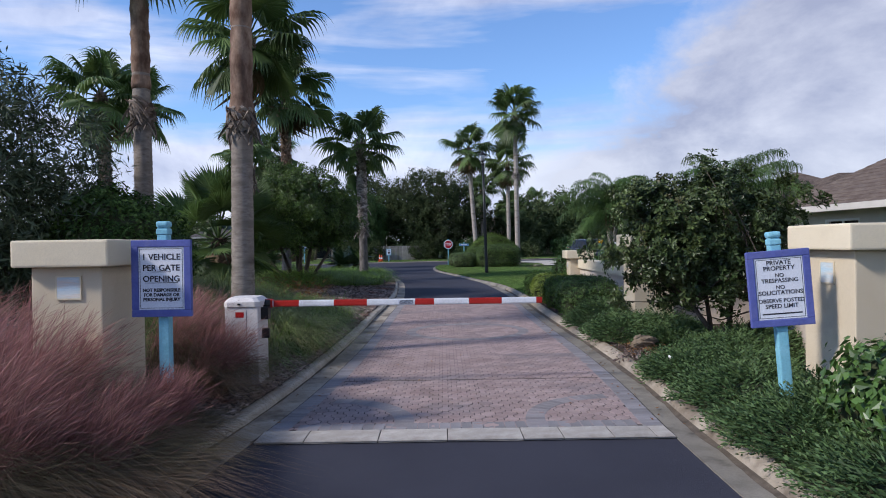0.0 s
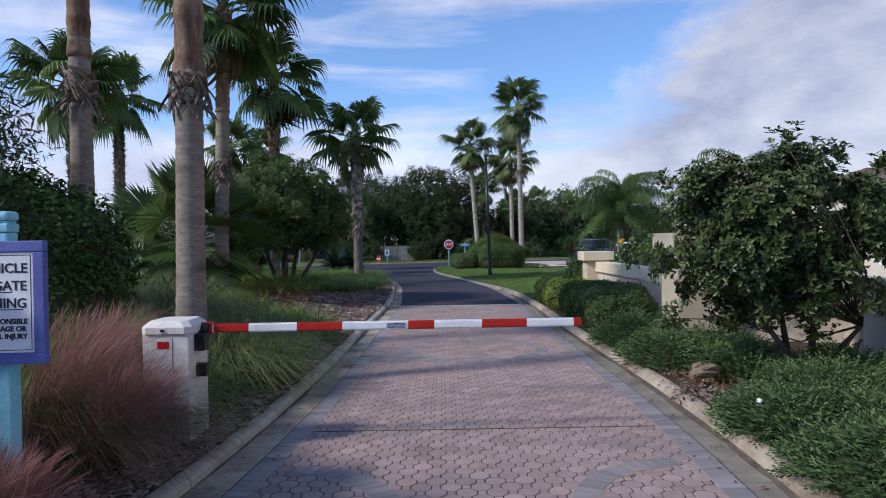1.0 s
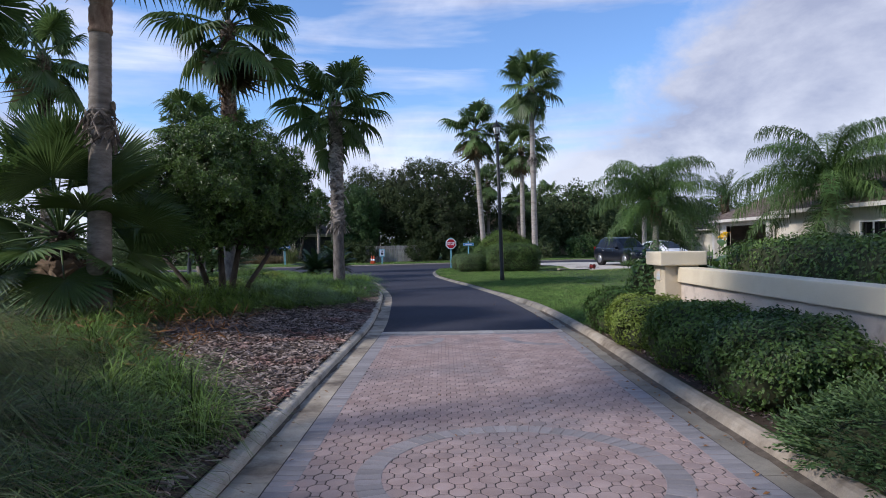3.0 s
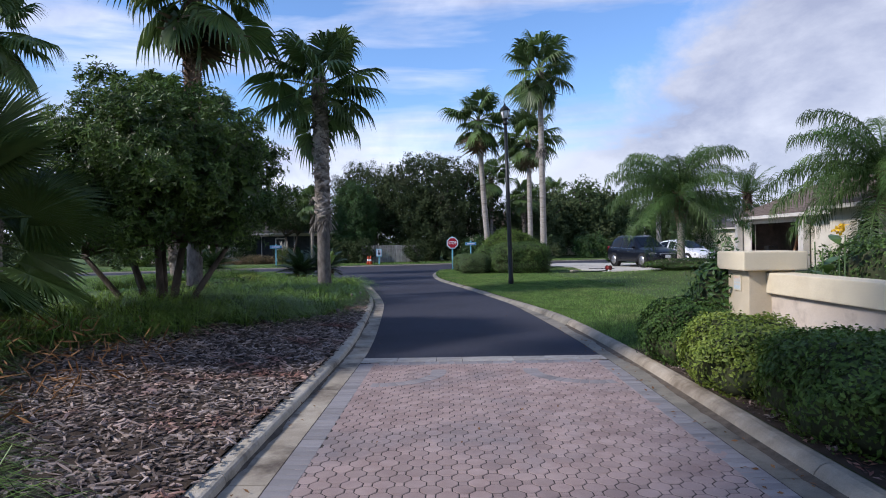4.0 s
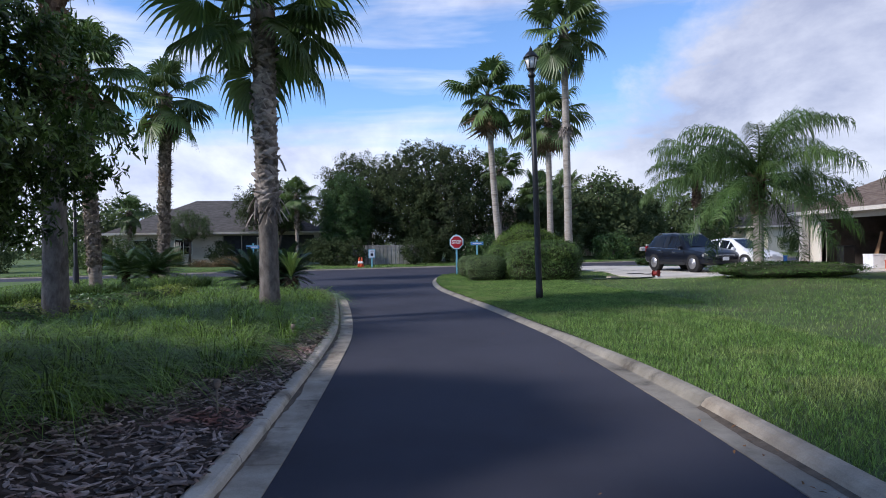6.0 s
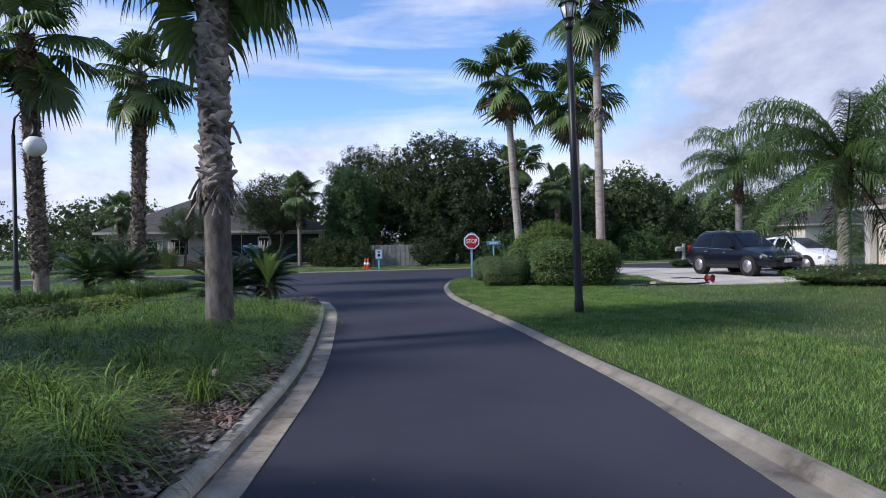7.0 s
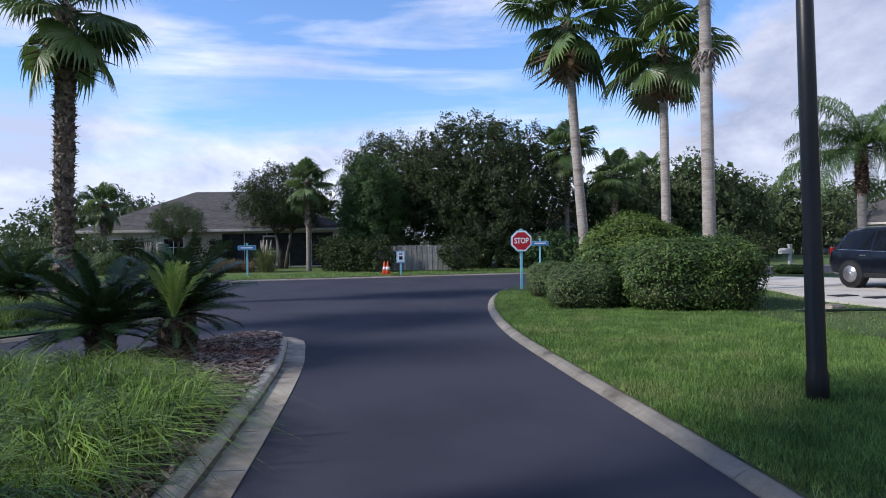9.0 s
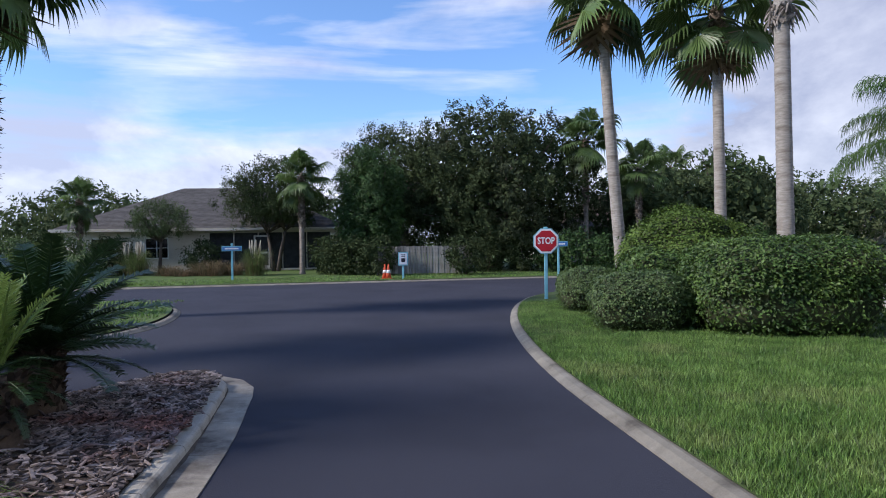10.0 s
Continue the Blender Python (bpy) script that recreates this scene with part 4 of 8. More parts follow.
def fan_palm(x, y, z0, h, r=0.17, size=1.0, lean=(0, 0), boots=(0.5, 1.0), seed=1, fronds=27, dry=0, label="tall fan palm with a full green crown", skirt=(), bend=(0, 0), r_top=None, bark="trunk", big_boot=0.24, boot_mat="boot", stick=0.45, boot_gap=0.085):
    """A fan palm: trunk, leaf bases, and each leaf a part."""
    rng = random.Random(seed)
    top = empty("fan_palm", pose(x, y, z0), label, "palm tree", "fan palms")
    path = [Vector((0, 0, -0.1)), Vector((lean[0] * 0.5 + bend[0], lean[1] * 0.5 + bend[1], h * 0.5)), Vector((lean[0], lean[1], h))]
    rt = r_top or r * 0.8
    trunk_part(path, r, rt, top, seed, bark=bark)
    if boots:
        low = r * (1 - boots[0]) + rt * boots[0]
        if stick <= 0.2:
            n = 40
            zs = [h * (boots[0] + (boots[1] - boots[0]) * i / n) for i in range(n + 1)]
            rad = [(low + (rt - low) * i / n) * (1.08 + 0.10 * math.sin(i * 1.9 + seed) * math.sin(i * 0.7) + rng.uniform(-0.03, 0.03)) for i in range(n + 1)]
            part("leaf_sheath", tube(bmesh.new(), [at_height(path, z) for z in zs], rad, 14), boot_mat, top, "fibrous red-brown leaf sheath", smooth=True)
            strap_boots(path, h * (boots[1] - 0.12), h * boots[1], rt * 1.2, top, seed, 0.26, 0.10, 7, 0.2, "boot_sheath", "split brown leaf bases", boot_mat)
        elif boot_mat == "boot_grey":
            strap_boots(path, h * boots[0], h * boots[1], low * 1.03, top, seed, 0.36, 0.135, 6, 0.06, "boot_sheath", "crossed grey leaf bases", boot_mat)
        else:
            boots_part(path, h * boots[0], h * boots[1], low, top, seed, big_boot, boot_gap, stick, mat=boot_mat)
    for s0, s1, big in skirt:
        strap_boots(path, h * s0, h * s1 + 0.08, r * 1.04, top, seed + 5, big, 0.10, 7, 0.75, "dead_leaf_collar", "ragged collar of dead grey-brown leaf stubs", "boot_grey" if stick > 0.2 else "boot")
    c = path[-1]
    heart = bmesh.new()
    tube(heart, [c + Vector((0, 0, -0.5)), c + Vector((0, 0, -0.1)), c + Vector((0, 0, 0.35))], [rt * 1.25, rt * 1.5, 0.04], 8)
    part("leaf_heart", heart, "boot", top)
    for i in range(fronds):
        u = i / (fronds - 1)
        el = 88 - 132 * u ** 1.15 + rng.uniform(-9, 9)
        az = i * 137.5 + rng.uniform(-24, 24)
        s = size * rng.uniform(0.80, 1.12) * (0.90 if el > 60 else 1.0)
        k = min(range(len(FAN_RISE)), key=lambda q: abs(FAN_RISE[q] - el))
        m = Matrix.Translation(c + Vector((0, 0, 0.18 - 0.40 * u))) @ pose(0, 0, 0, rng.uniform(-24, 24), rng.uniform(-9, 9), az) @ Matrix.Diagonal((s, s, s, 1))
        link_mesh("frond", rng.choice(HANGING[k]), None, top, m=m)
    for i in range(dry):
        az, s = rng.uniform(0, 360), size * rng.uniform(0.7, 1.0)
        m = Matrix.Translation(c + Vector((0, 0, -0.45))) @ pose(0, 0, 0, 0, 0, az) @ pose(0, 0, 0, 0, 78 + rng.uniform(-8, 8), 0) @ Matrix.Diagonal((s, s, s, 1))
        link_mesh("dead_frond", DRY, None, top, "dead brown hanging leaf", m)
    return top


def feather_palm(x, y, z0, h, r, meshes, count, size, el0, el1, seed, label, category, lean=(0, 0), boots=True, name="feather_palm", group="", mat_trunk="trunk"):
    rng = random.Random(seed)
    top = empty(name, pose(x, y, z0), label, category, group)
    path = [Vector((0, 0, -0.1)), Vector((lean[0] * 0.5, lean[1] * 0.5, h * 0.5)), Vector((lean[0], lean[1], h))]
    trunk_part(path, r, r * 0.8, top, seed, 1.1, bark=mat_trunk)
    if boots:
        low = 0.05 if name == "sago_palm" else 0.62
        boots_part(path, h * low, h * 1.02, r * 0.9, top, seed, 0.11 if name == "sago_palm" else 0.3, 0.05 if name == "sago_palm" else 0.09, 0.6, "boot_sheath", "fibrous brown leaf bases", mat="sago_bark" if name == "sago_palm" else "boot_red")
    c = path[-1]
    for i in range(count):
        u = i / (count - 1)
        el, az = el0 + (el1 - el0) * u + rng.uniform(-7, 7), i * 137.5 + rng.uniform(-10, 10)
        s = size * rng.uniform(0.85, 1.1)
        m = Matrix.Translation(c + Vector((0, 0, 0.05 - 0.15 * u))) @ pose(0, 0, 0, 0, 0, az) @ pose(0, 0, 0, 0, -el, 0) @ pose(0, 0, 0, rng.uniform(-25, 25), 0, 0) @ Matrix.Diagonal((s, s, s, 1))
        if meshes is QUEEN:
            k = min(range(len(QUEEN_RISE)), key=lambda q: abs(QUEEN_RISE[q] - el))
            m = Matrix.Translation(c + Vector((0, 0, 0.05 - 0.15 * u))) @ pose(0, 0, 0, rng.uniform(-8, 8), rng.uniform(-6, 6), az) @ Matrix.Diagonal((s, s, s, 1))
            link_mesh("frond", QUEEN[k], None, top, m=m)
        else:
            link_mesh("frond", rng.choice(meshes), None, top, m=m)
    return top


# entry, island and exit-lane palms
fan_palm(-3.17, 10.25, 0.12, 9.6, 0.175, 1.4, (0.1, 0.0), (0.372, 1.0), 11, 22, 2, "tall fan palm, grey ringed trunk, red-brown sheath above", ((0.360, 0.388, 0.30),), boot_mat="boot_red", stick=0.10, big_boot=0.17)
fan_palm(-5.75, 12.6, 0.12, 8.6, 0.18, 1.45, (-0.1, 0.1), (0.55, 1.0), 12, 22, 2, "tall fan palm, ringed trunk with a brown collar", ((0.47, 0.52, 0.34),), boot_mat="boot_red", stick=0.12, big_boot=0.17)
fan_palm(-5.75, 18.9, 0.14, 7.7, 0.19, 1.4, (0.2, 0.0), (0.66, 1.0), 13, 22, 1, "tall fan palm with a ringed trunk among shrubs", ((0.44, 0.49, 0.30),), boot_mat="boot_red", stick=0.2, big_boot=0.18)
fan_palm(-7.2, 29.9, 0.14, 8.9, 0.21, 1.68, (0.1, 0.0), (0.45, 1.0), 14, 22, 3, "tall fan palm with red-brown boots below the crown", bark="trunk_old", big_boot=0.24, boot_mat="boot_red")
fan_palm(-3.92, 32.15, 0.14, 6.6, 0.205, 1.38, (-0.05, 0.0), (0.375, 1.02), 15, 23, 0, "stout fan palm, smooth foot and shaggy boots above", ((0.345, 0.385, 0.40),), r_top=0.185, bark="trunk_old", big_boot=0.30, stick=0.6, boot_mat="boot_grey", boot_gap=0.115)
fan_palm(-13.3, 26.1, 0.1, 7.8, 0.22, 1.4, (-0.3, 0), (0.2, 1.0), 16, 22, 2, "tall fan palm with a shaggy trunk by the exit lane")
fan_palm(-15.9, 34.3, 0.1, 9.3, 0.22, 1.4, (0, 0), (0.2, 1.0), 17, 22, 2, "tall fan palm with a shaggy trunk by the exit lane")
fan_palm(-11.9, 40.0, 0.1, 7.5, 0.19, 1.4, (-0.35, 0), (0.12, 1.0), 18, 22, 3, "tall fan palm with a reddish shaggy trunk on the lawn")
fan_palm(-12.6, 46.8, 0.1, 8.2, 0.23, 1.4, (0.25, 0), (0.10, 1.0), 19, 22, 3, "tall fan palm with a reddish shaggy trunk on the lawn")
# three palms over the clipped shrubs
fan_palm(2.8, 52.5, 0.12, 9.2, 0.185, 1.5, (-0.6, 0.1), (0.93, 1.0), 20, 22, 4, "slender leaning fan palm with a pale bare trunk", (), (-0.1, 0), bark="trunk_pale")
fan_palm(5.25, 51.5, 0.15, 7.9, 0.165, 1.4, (-0.05, 0.1), (0.90, 1.0), 21, 22, 6, "fan palm with a pale bare trunk and dead leaves", bark="trunk_pale")
fan_palm(5.55, 48.2, 0.12, 11.2, 0.185, 1.5, (-0.1, 0.0), (0.86, 1.0), 22, 22, 2, "tallest fan palm, pale bare trunk with a collar", ((0.57, 0.60, 0.30),), bark="trunk_pale")
# palms in the gardens across the street
for k_, (x_, y_, h_, s_) in enumerate(((-11.5, 67.9, 5.3, 1.1), (-24.6, 68.4, 4.3, 1.0), (4.3, 71.0, 7.3, 1.4), (7.2, 70.6, 5.6, 1.2), (11.5, 80.0, 6.6, 1.2))):
    fan_palm(x_, y_, 0.15, h_, 0.145, s_, (0, 0), (0.5, 1.0), 30 + k_, 22, 0, "fan palm in a garden across the street")

QUEEN_RISE = (84, 70, 58, 44, 28, 10, -12, -34)
QUEEN = [arching_frond_mesh("queen_leaf", 40 + i, 2.5, e, 62 + 0.52 * e, 0.56, 0.0175, 112) for i, e in enumerate(QUEEN_RISE)]
PHOENIX = [feather_frond_mesh("date_leaf", 50 + i, 2.5, 0.5, 0.42, 0.03, 44, 0.4) for i in range(2)]
SAGO = [feather_frond_mesh("sago_leaf", 60 + i, 1.25, 0.44, 0.17, 0.017, 78, 0.12, 0.20, 0.08) for i in range(2)]
SAGO_NEW = [feather_frond_mesh("young_sago_leaf", 70 + i, 0.75, 0.3, 0.13, 0.018, 30, 0.1, 0.25, 0.1) for i in range(2)]
for group_, mat_ in ((QUEEN, "feather"), (PHOENIX, "feather"), (SAGO, "sago"), (SAGO_NEW, "sago_new")):
    for me_ in group_:
        me_.materials.append(M[mat_])
feather_palm(10.15, 39.6, 0.42, 3.2, 0.17, QUEEN, 30, 1.38, 88, -30, 80, "low queen palm with arching drooping feather leaves", "palm tree", group="feather palms", mat_trunk="trunk_pale")
feather_palm(15.6, 34.6, 0.25, 3.7, 0.22, QUEEN, 34, 1.62, 88, -24, 81, "queen palm with drooping leaves on the lawn", "palm tree", group="feather palms", mat_trunk="trunk_pale")
feather_palm(15.6, 59.0, 0.2, 5.4, 0.2, QUEEN, 26, 1.5, 82, -14, 82, "queen palm with a pale trunk behind the cars", "palm tree", group="feather palms", mat_trunk="trunk_pale")
feather_palm(20.0, 54.5, 0.2, 4.4, 0.22, PHOENIX, 24, 1.0, 78, -10, 83, "spiky date palm beside the house", "palm tree", group="feather palms", mat_trunk="trunk_pale")
feather_palm(-5.95, 37.85, 0.2, 0.42, 0.20, SAGO, 56, 0.98, 60, -12, 85, "sago palm with a dark stiff rosette", "cycad", name="sago_palm", group="sago palms", mat_trunk="sago_bark")
feather_palm(-5.14, 38.5, 0.2, 0.55, 0.21, SAGO, 54, 0.98, 60, -10, 89, "sago palm with a dark stiff rosette", "cycad", name="sago_palm", group="sago palms", mat_trunk="sago_bark")
sago_ = feather_palm(-4.74, 37.5, 0.2, 0.50, 0.20, SAGO, 14, 0.45, 10, -36, 86, "sago palm with bright new leaves over a rough trunk", "cycad", name="sago_palm", group="sago palms", mat_trunk="sago_bark")
for i_ in range(12):
    link_mesh("young_frond", SAGO_NEW[i_ % 2], None, sago_, "bright yellow-green new leaf", Matrix.Translation((0, 0, 0.56)) @ pose(0, 0, 0, 0, 0, i_ * 137.5) @ pose(0, 0, 0, 0, -80 + 3.4 * i_, 0))
feather_palm(-11.7, 43.9, 0.12, 0.62, 0.17, SAGO, 50, 1.15, 52, -10, 87, "sago palm with a dark stiff rosette", "cycad", name="sago_palm", group="sago palms", mat_trunk="sago_bark")
feather_palm(-13.0, 44.2, 0.12, 0.62, 0.17, SAGO, 50, 1.15, 52, -10, 88, "sago palm with a dark stiff rosette", "cycad", name="sago_palm", group="sago palms", mat_trunk="sago_bark")

# young fan palm with huge leaves, low among the shrubs
pal = empty("young_fan_palm", pose(-6.75, 19.6, 0.14), "young fan palm with huge stiff leaves near the ground", "palm tree")
part("trunk", tube(bmesh.new(), [(0, 0, -0.1), (0, 0, 0.9), (0, 0, 1.9)], [0.22, 0.2, 0.12], 10), "sago_bark", pal)
boots_part([Vector((0, 0, 0)), Vector((0, 0, 1.9))], 0.1, 1.85, 0.18, pal, 7, 0.22, 0.09, 0.5, mat="sago_bark")
for i_ in range(34):
    el_, az_ = 82 - 128 * i_ / 33 + random.uniform(-6, 6), i_ * 137.5
    link_mesh("frond", PALETTE, None, pal, m=Matrix.Translation((0, 0, 1.85)) @ pose(0, 0, 0, 0, 0, az_) @ pose(0, 0, 0, 0, -el_, 0) @ pose(0, 0, 0, random.uniform(-60, 60), 0, 0) @ Matrix.Diagonal((1.0, 1.0, 1.0, 1)))
for i_ in range(7):
    link_mesh("dead_frond", DRY, None, pal, "dead brown hanging leaf", Matrix.Translation((0, 0, 1.7)) @ pose(0, 0, 0, 0, 0, i_ * 51) @ pose(0, 0, 0, 0, 48 + 5 * (i_ % 4), 0))


# ---- trees and shrubs ----
def crown_lumps(d):
    """Broad bulges of a crown, by direction."""
    return 1 + 0.12 * np.sin(d[:, :1] * 5 + d[:, 1:2] * 7) + 0.08 * np.sin(d[:, 2:] * 9 + d[:, :1] * 4)


def crown_points(rng, radii, clumps, per, clump_r, shell=0.55, flat=0.0, ragged=0.0):
    """Clump middles in an ellipsoid, near its surface mostly, and leaf places round each."""
    d = unit(rng.normal(0, 1, (clumps, 3)))
    if flat:
        d[:, 2] = np.where(d[:, 2] < -flat, -flat * rng.uniform(0.3, 1, clumps), d[:, 2])
    rad = shell + (1 - shell) * rng.random((clumps, 1)) ** 0.6
    c = d * rad * crown_lumps(d) * np.array([radii])
    if ragged:
        c *= 1 + ragged * rng.uniform(-0.5, 1.0, (clumps, 1)) ** 3
    p = np.repeat(c, per, 0) + unit(rng.normal(0, 1, (clumps * per, 3))) * clump_r * rng.random((clumps * per, 1)) ** 0.5 * rng.uniform(0.6, 1.3, (clumps * per, 1))
    out = unit(unit(p - np.repeat(c, per, 0)) * 0.6 + np.repeat(d, per, 0) + np.array([[0, 0, 0.35]]))
    return c, p, out


def leafy_tree(name, x, y, z0, crown, middle, leaf, length, width, clumps, per, clump_r, trunks, seed, label, category="tree", flat=0.5, shell=0.55, limbs=16, bark="bark", group="", whorl=0, fill=0, fill_leaf=0.4, ragged=0.0):
    """A tree: trunk with limbs reaching into the clumps, and a crown of separate leaves."""
    rng = np.random.default_rng(seed)
    top = empty(name, pose(x, y, z0), label, category, group)
    c, p, out = crown_points(rng, crown, clumps, per, clump_r, shell, flat, ragged)
    mid = np.array([middle])
    v, t = whorl_arrays(rng, p + mid, out, whorl, length, width) if whorl else leaf_arrays(rng, p + mid, out, length, width)
    if fill:
        d = unit(rng.normal(0, 1, (fill, 3)))
        d[:, 2] = np.maximum(d[:, 2], -flat)
        q = d * rng.random((fill, 1)) ** 0.45 * 0.90 * crown_lumps(d) * np.array([crown])
        v, t = merge([(v, t), leaf_arrays(rng, q + mid, d, fill_leaf, fill_leaf * 0.62)])
    link_mesh("crown", raw("crown", v, t), leaf, top, "dense leafy crown with gaps")
    bm = bmesh.new()
    forks = []
    for bx, by, tx, ty, tz, r in trunks:
        pts = [(bx, by, -0.15), (bx * 0.6 + tx * 0.4, by * 0.6 + ty * 0.4, tz * 0.45), (tx, ty, tz)]
        tube(bm, pts, [r * 1.25, r, r * 0.7], 8)
        forks.append((Vector((tx, ty, tz)), r * 0.6))
    part("trunk", bm, bark, top, smooth=True)
    bm = bmesh.new()
    for i in range(limbs):
        f, r = forks[i % len(forks)]
        e = Vector(c[rng.integers(len(c))] + mid[0])
        k = f.lerp(e, 0.5) + Vector(rng.normal(0, 0.12, 3)) * (e - f).length * 0.5
        tube(bm, [f, k, e], [r * 0.8, r * 0.5, r * 0.15], 5)
    part("limb_frame", bm, bark, top, smooth=True)
    return top


def clipped_shrub(x, y, z0, radii, leaf, length, width, count, seed, label, m_rot=0.0, lumps=0.06, name="clipped_shrub", category="shrub", group="clipped shrubs", flat=-0.2, power=2.6, rough=0.05):
    """A clipped shrub: a solid core coloured dark for inner shade, a close coat of leaves over a lumpy rounded form."""
    rng = np.random.default_rng(seed)
    top = empty(name, pose(x, y, z0, 0, 0, m_rot), label, category, group)

    def surface(d):
        q = (np.abs(d) ** power).sum(1, keepdims=True) ** (-1 / power)
        return d * q * (1 + lumps * np.sin(d[:, :1] * 6 + seed) + lumps * np.sin(d[:, 1:2] * 8 + d[:, 2:] * 5 + seed))

    d = unit(rng.normal(0, 1, (count, 3)))
    d[:, 2] = np.abs(d[:, 2]) * np.where(rng.random(count) < 0.22, -1, 1)
    pocket = np.sin(d[:, :1] * 23 + seed) * np.sin(d[:, 1:2] * 27 + 2 * seed) * np.sin(d[:, 2:] * 19 + 3 * seed)
    s = surface(d) * (1 + rng.normal(0, rough, (count, 1)) - 0.03 + 0.035 * pocket)
    p = s * np.array([radii])
    p[:, 2] = np.maximum(p[:, 2] + radii[2] * 0.85, 0.03)
    v, t = leaf_arrays(rng, p, unit(d / np.array([radii]) + np.array([[0, 0, 0.35]])), length, width, 0.42)
    link_mesh("foliage", raw("foliage", v, t), leaf, top, "close coat of small leaves")
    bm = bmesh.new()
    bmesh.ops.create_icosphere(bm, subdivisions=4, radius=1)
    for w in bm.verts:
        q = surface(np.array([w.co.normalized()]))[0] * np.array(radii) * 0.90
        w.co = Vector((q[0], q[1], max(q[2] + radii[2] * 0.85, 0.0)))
    part("twig_mass", bm, "core", top, "solid inner form coloured dark for the shade among twigs", smooth=True)
    return top


# big round tree on the island
leafy_tree("round_tree", -5.05, 22.8, 0.3, (2.04, 2.2, 1.64), (0.0, 0.0, 2.55), "leaf_whorl", 0.092, 0.035, 760, 20, 0.22, [(-0.15, 0, -0.7, 0.2, 1.5, 0.07), (0.0, 0.1, -0.2, 0.5, 1.7, 0.08), (0.15, -0.05, 0.5, -0.2, 1.6, 0.075), (0.25, 0.05, 1.1, 0.2, 1.4, 0.06), (-0.3, -0.1, -1.2, -0.3, 1.3, 0.055), (0.05, -0.1, 0.2, -0.6, 1.6, 0.07)], 100, "round dark evergreen tree with several slender stems", limbs=60, shell=0.45, flat=0.72, whorl=6, fill=2600, fill_leaf=0.20)
# small broad-leaved tree by the wall
leafy_tree("broad_leaf_tree", 4.25, 10.0, 0.12, (1.58, 1.0, 1.12), (-0.22, 0.0, 1.68), "leaf_mag", 0.082, 0.042, 300, 20, 0.17, [(0, 0, -0.45, 0.0, 0.7, 0.04), (0.1, 0, 0.25, 0.15, 0.8, 0.045), (-0.1, 0.05, -0.1, 0.3, 0.85, 0.04), (0.15, -0.05, 0.6, -0.2, 0.65, 0.035)], 101, "spreading small tree with leathery leaves, some browned", limbs=90, shell=0.3, flat=0.9, whorl=6, ragged=0.25)
# oleander thicket behind the sign
leafy_tree("oleander", -7.9, 10.6, 0.1, (2.6, 2.0, 2.45), (0.1, 0, 2.35), "oleander", 0.20, 0.034, 460, 66, 0.40, [(0, 0, -0.6, 0, 1.0, 0.05), (0.2, 0, 0.6, 0.1, 1.0, 0.05), (0, 0.2, 0.1, 0.5, 1.1, 0.05)], 102, "tall grey-green oleander thicket", "shrub", 0.9, shell=0.45, fill=5200, fill_leaf=0.10)
clipped_shrub(-5.4, 10.8, 0.1, (1.05, 0.95, 1.4), "leaf_dark", 0.08, 0.045, 14000, 103, "dark dense evergreen hedge behind the pillar")
# trees across the street
leafy_tree("live_oak", -1.3, 73.2, 0.15, (6.9, 6.0, 4.75), (0, 0, 5.0), "leaf_oak", 0.20, 0.080, 1500, 48, 0.38, [(0, 0, -1.5, 0, 2.6, 0.3), (0.3, 0, 1.6, 0.3, 2.8, 0.28), (-0.3, 0.2, 0.2, 1, 3.2, 0.26)], 104, "broad dark live oak with a dense crown", limbs=60, shell=0.6, flat=0.95, fill=11000, fill_leaf=0.34)
leafy_tree("cypress_tree", -8.0, 69.5, 0.15, (2.1, 2.1, 3.5), (0, 0, 3.6), "leaf_pine", 0.20, 0.05, 620, 46, 0.32, [(0, 0, 0, 0, 3.2, 0.16)], 105, "bright green upright conifer beside the oak", flat=0.95, fill=1200, fill_leaf=0.4)
leafy_tree("live_oak", -8.2, 77.5, 0.15, (3.6, 3.2, 4.1), (0, 0, 5.6), "leaf_oak", 0.15, 0.065, 800, 46, 0.40, [(0, 0, 0.2, 0, 2.6, 0.25)], 106, "dark live oak behind the conifer", flat=0.95, shell=0.55, fill=3000, fill_leaf=0.34)
leafy_tree("live_oak", -14.3, 71.5, 0.15, (3.3, 2.4, 2.3), (0, 0, 4.6), "leaf_oak", 0.13, 0.055, 640, 52, 0.34, [(0, 0, -0.4, 0, 2.4, 0.12), (0.2, 0, 0.7, 0, 2.5, 0.12)], 107, "grey-green small oak in front of the house", flat=0.8, shell=0.4, fill=700, fill_leaf=0.22)
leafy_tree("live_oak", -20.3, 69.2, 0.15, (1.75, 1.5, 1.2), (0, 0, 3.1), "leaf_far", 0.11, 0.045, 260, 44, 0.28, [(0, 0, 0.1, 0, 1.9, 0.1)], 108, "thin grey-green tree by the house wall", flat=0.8)
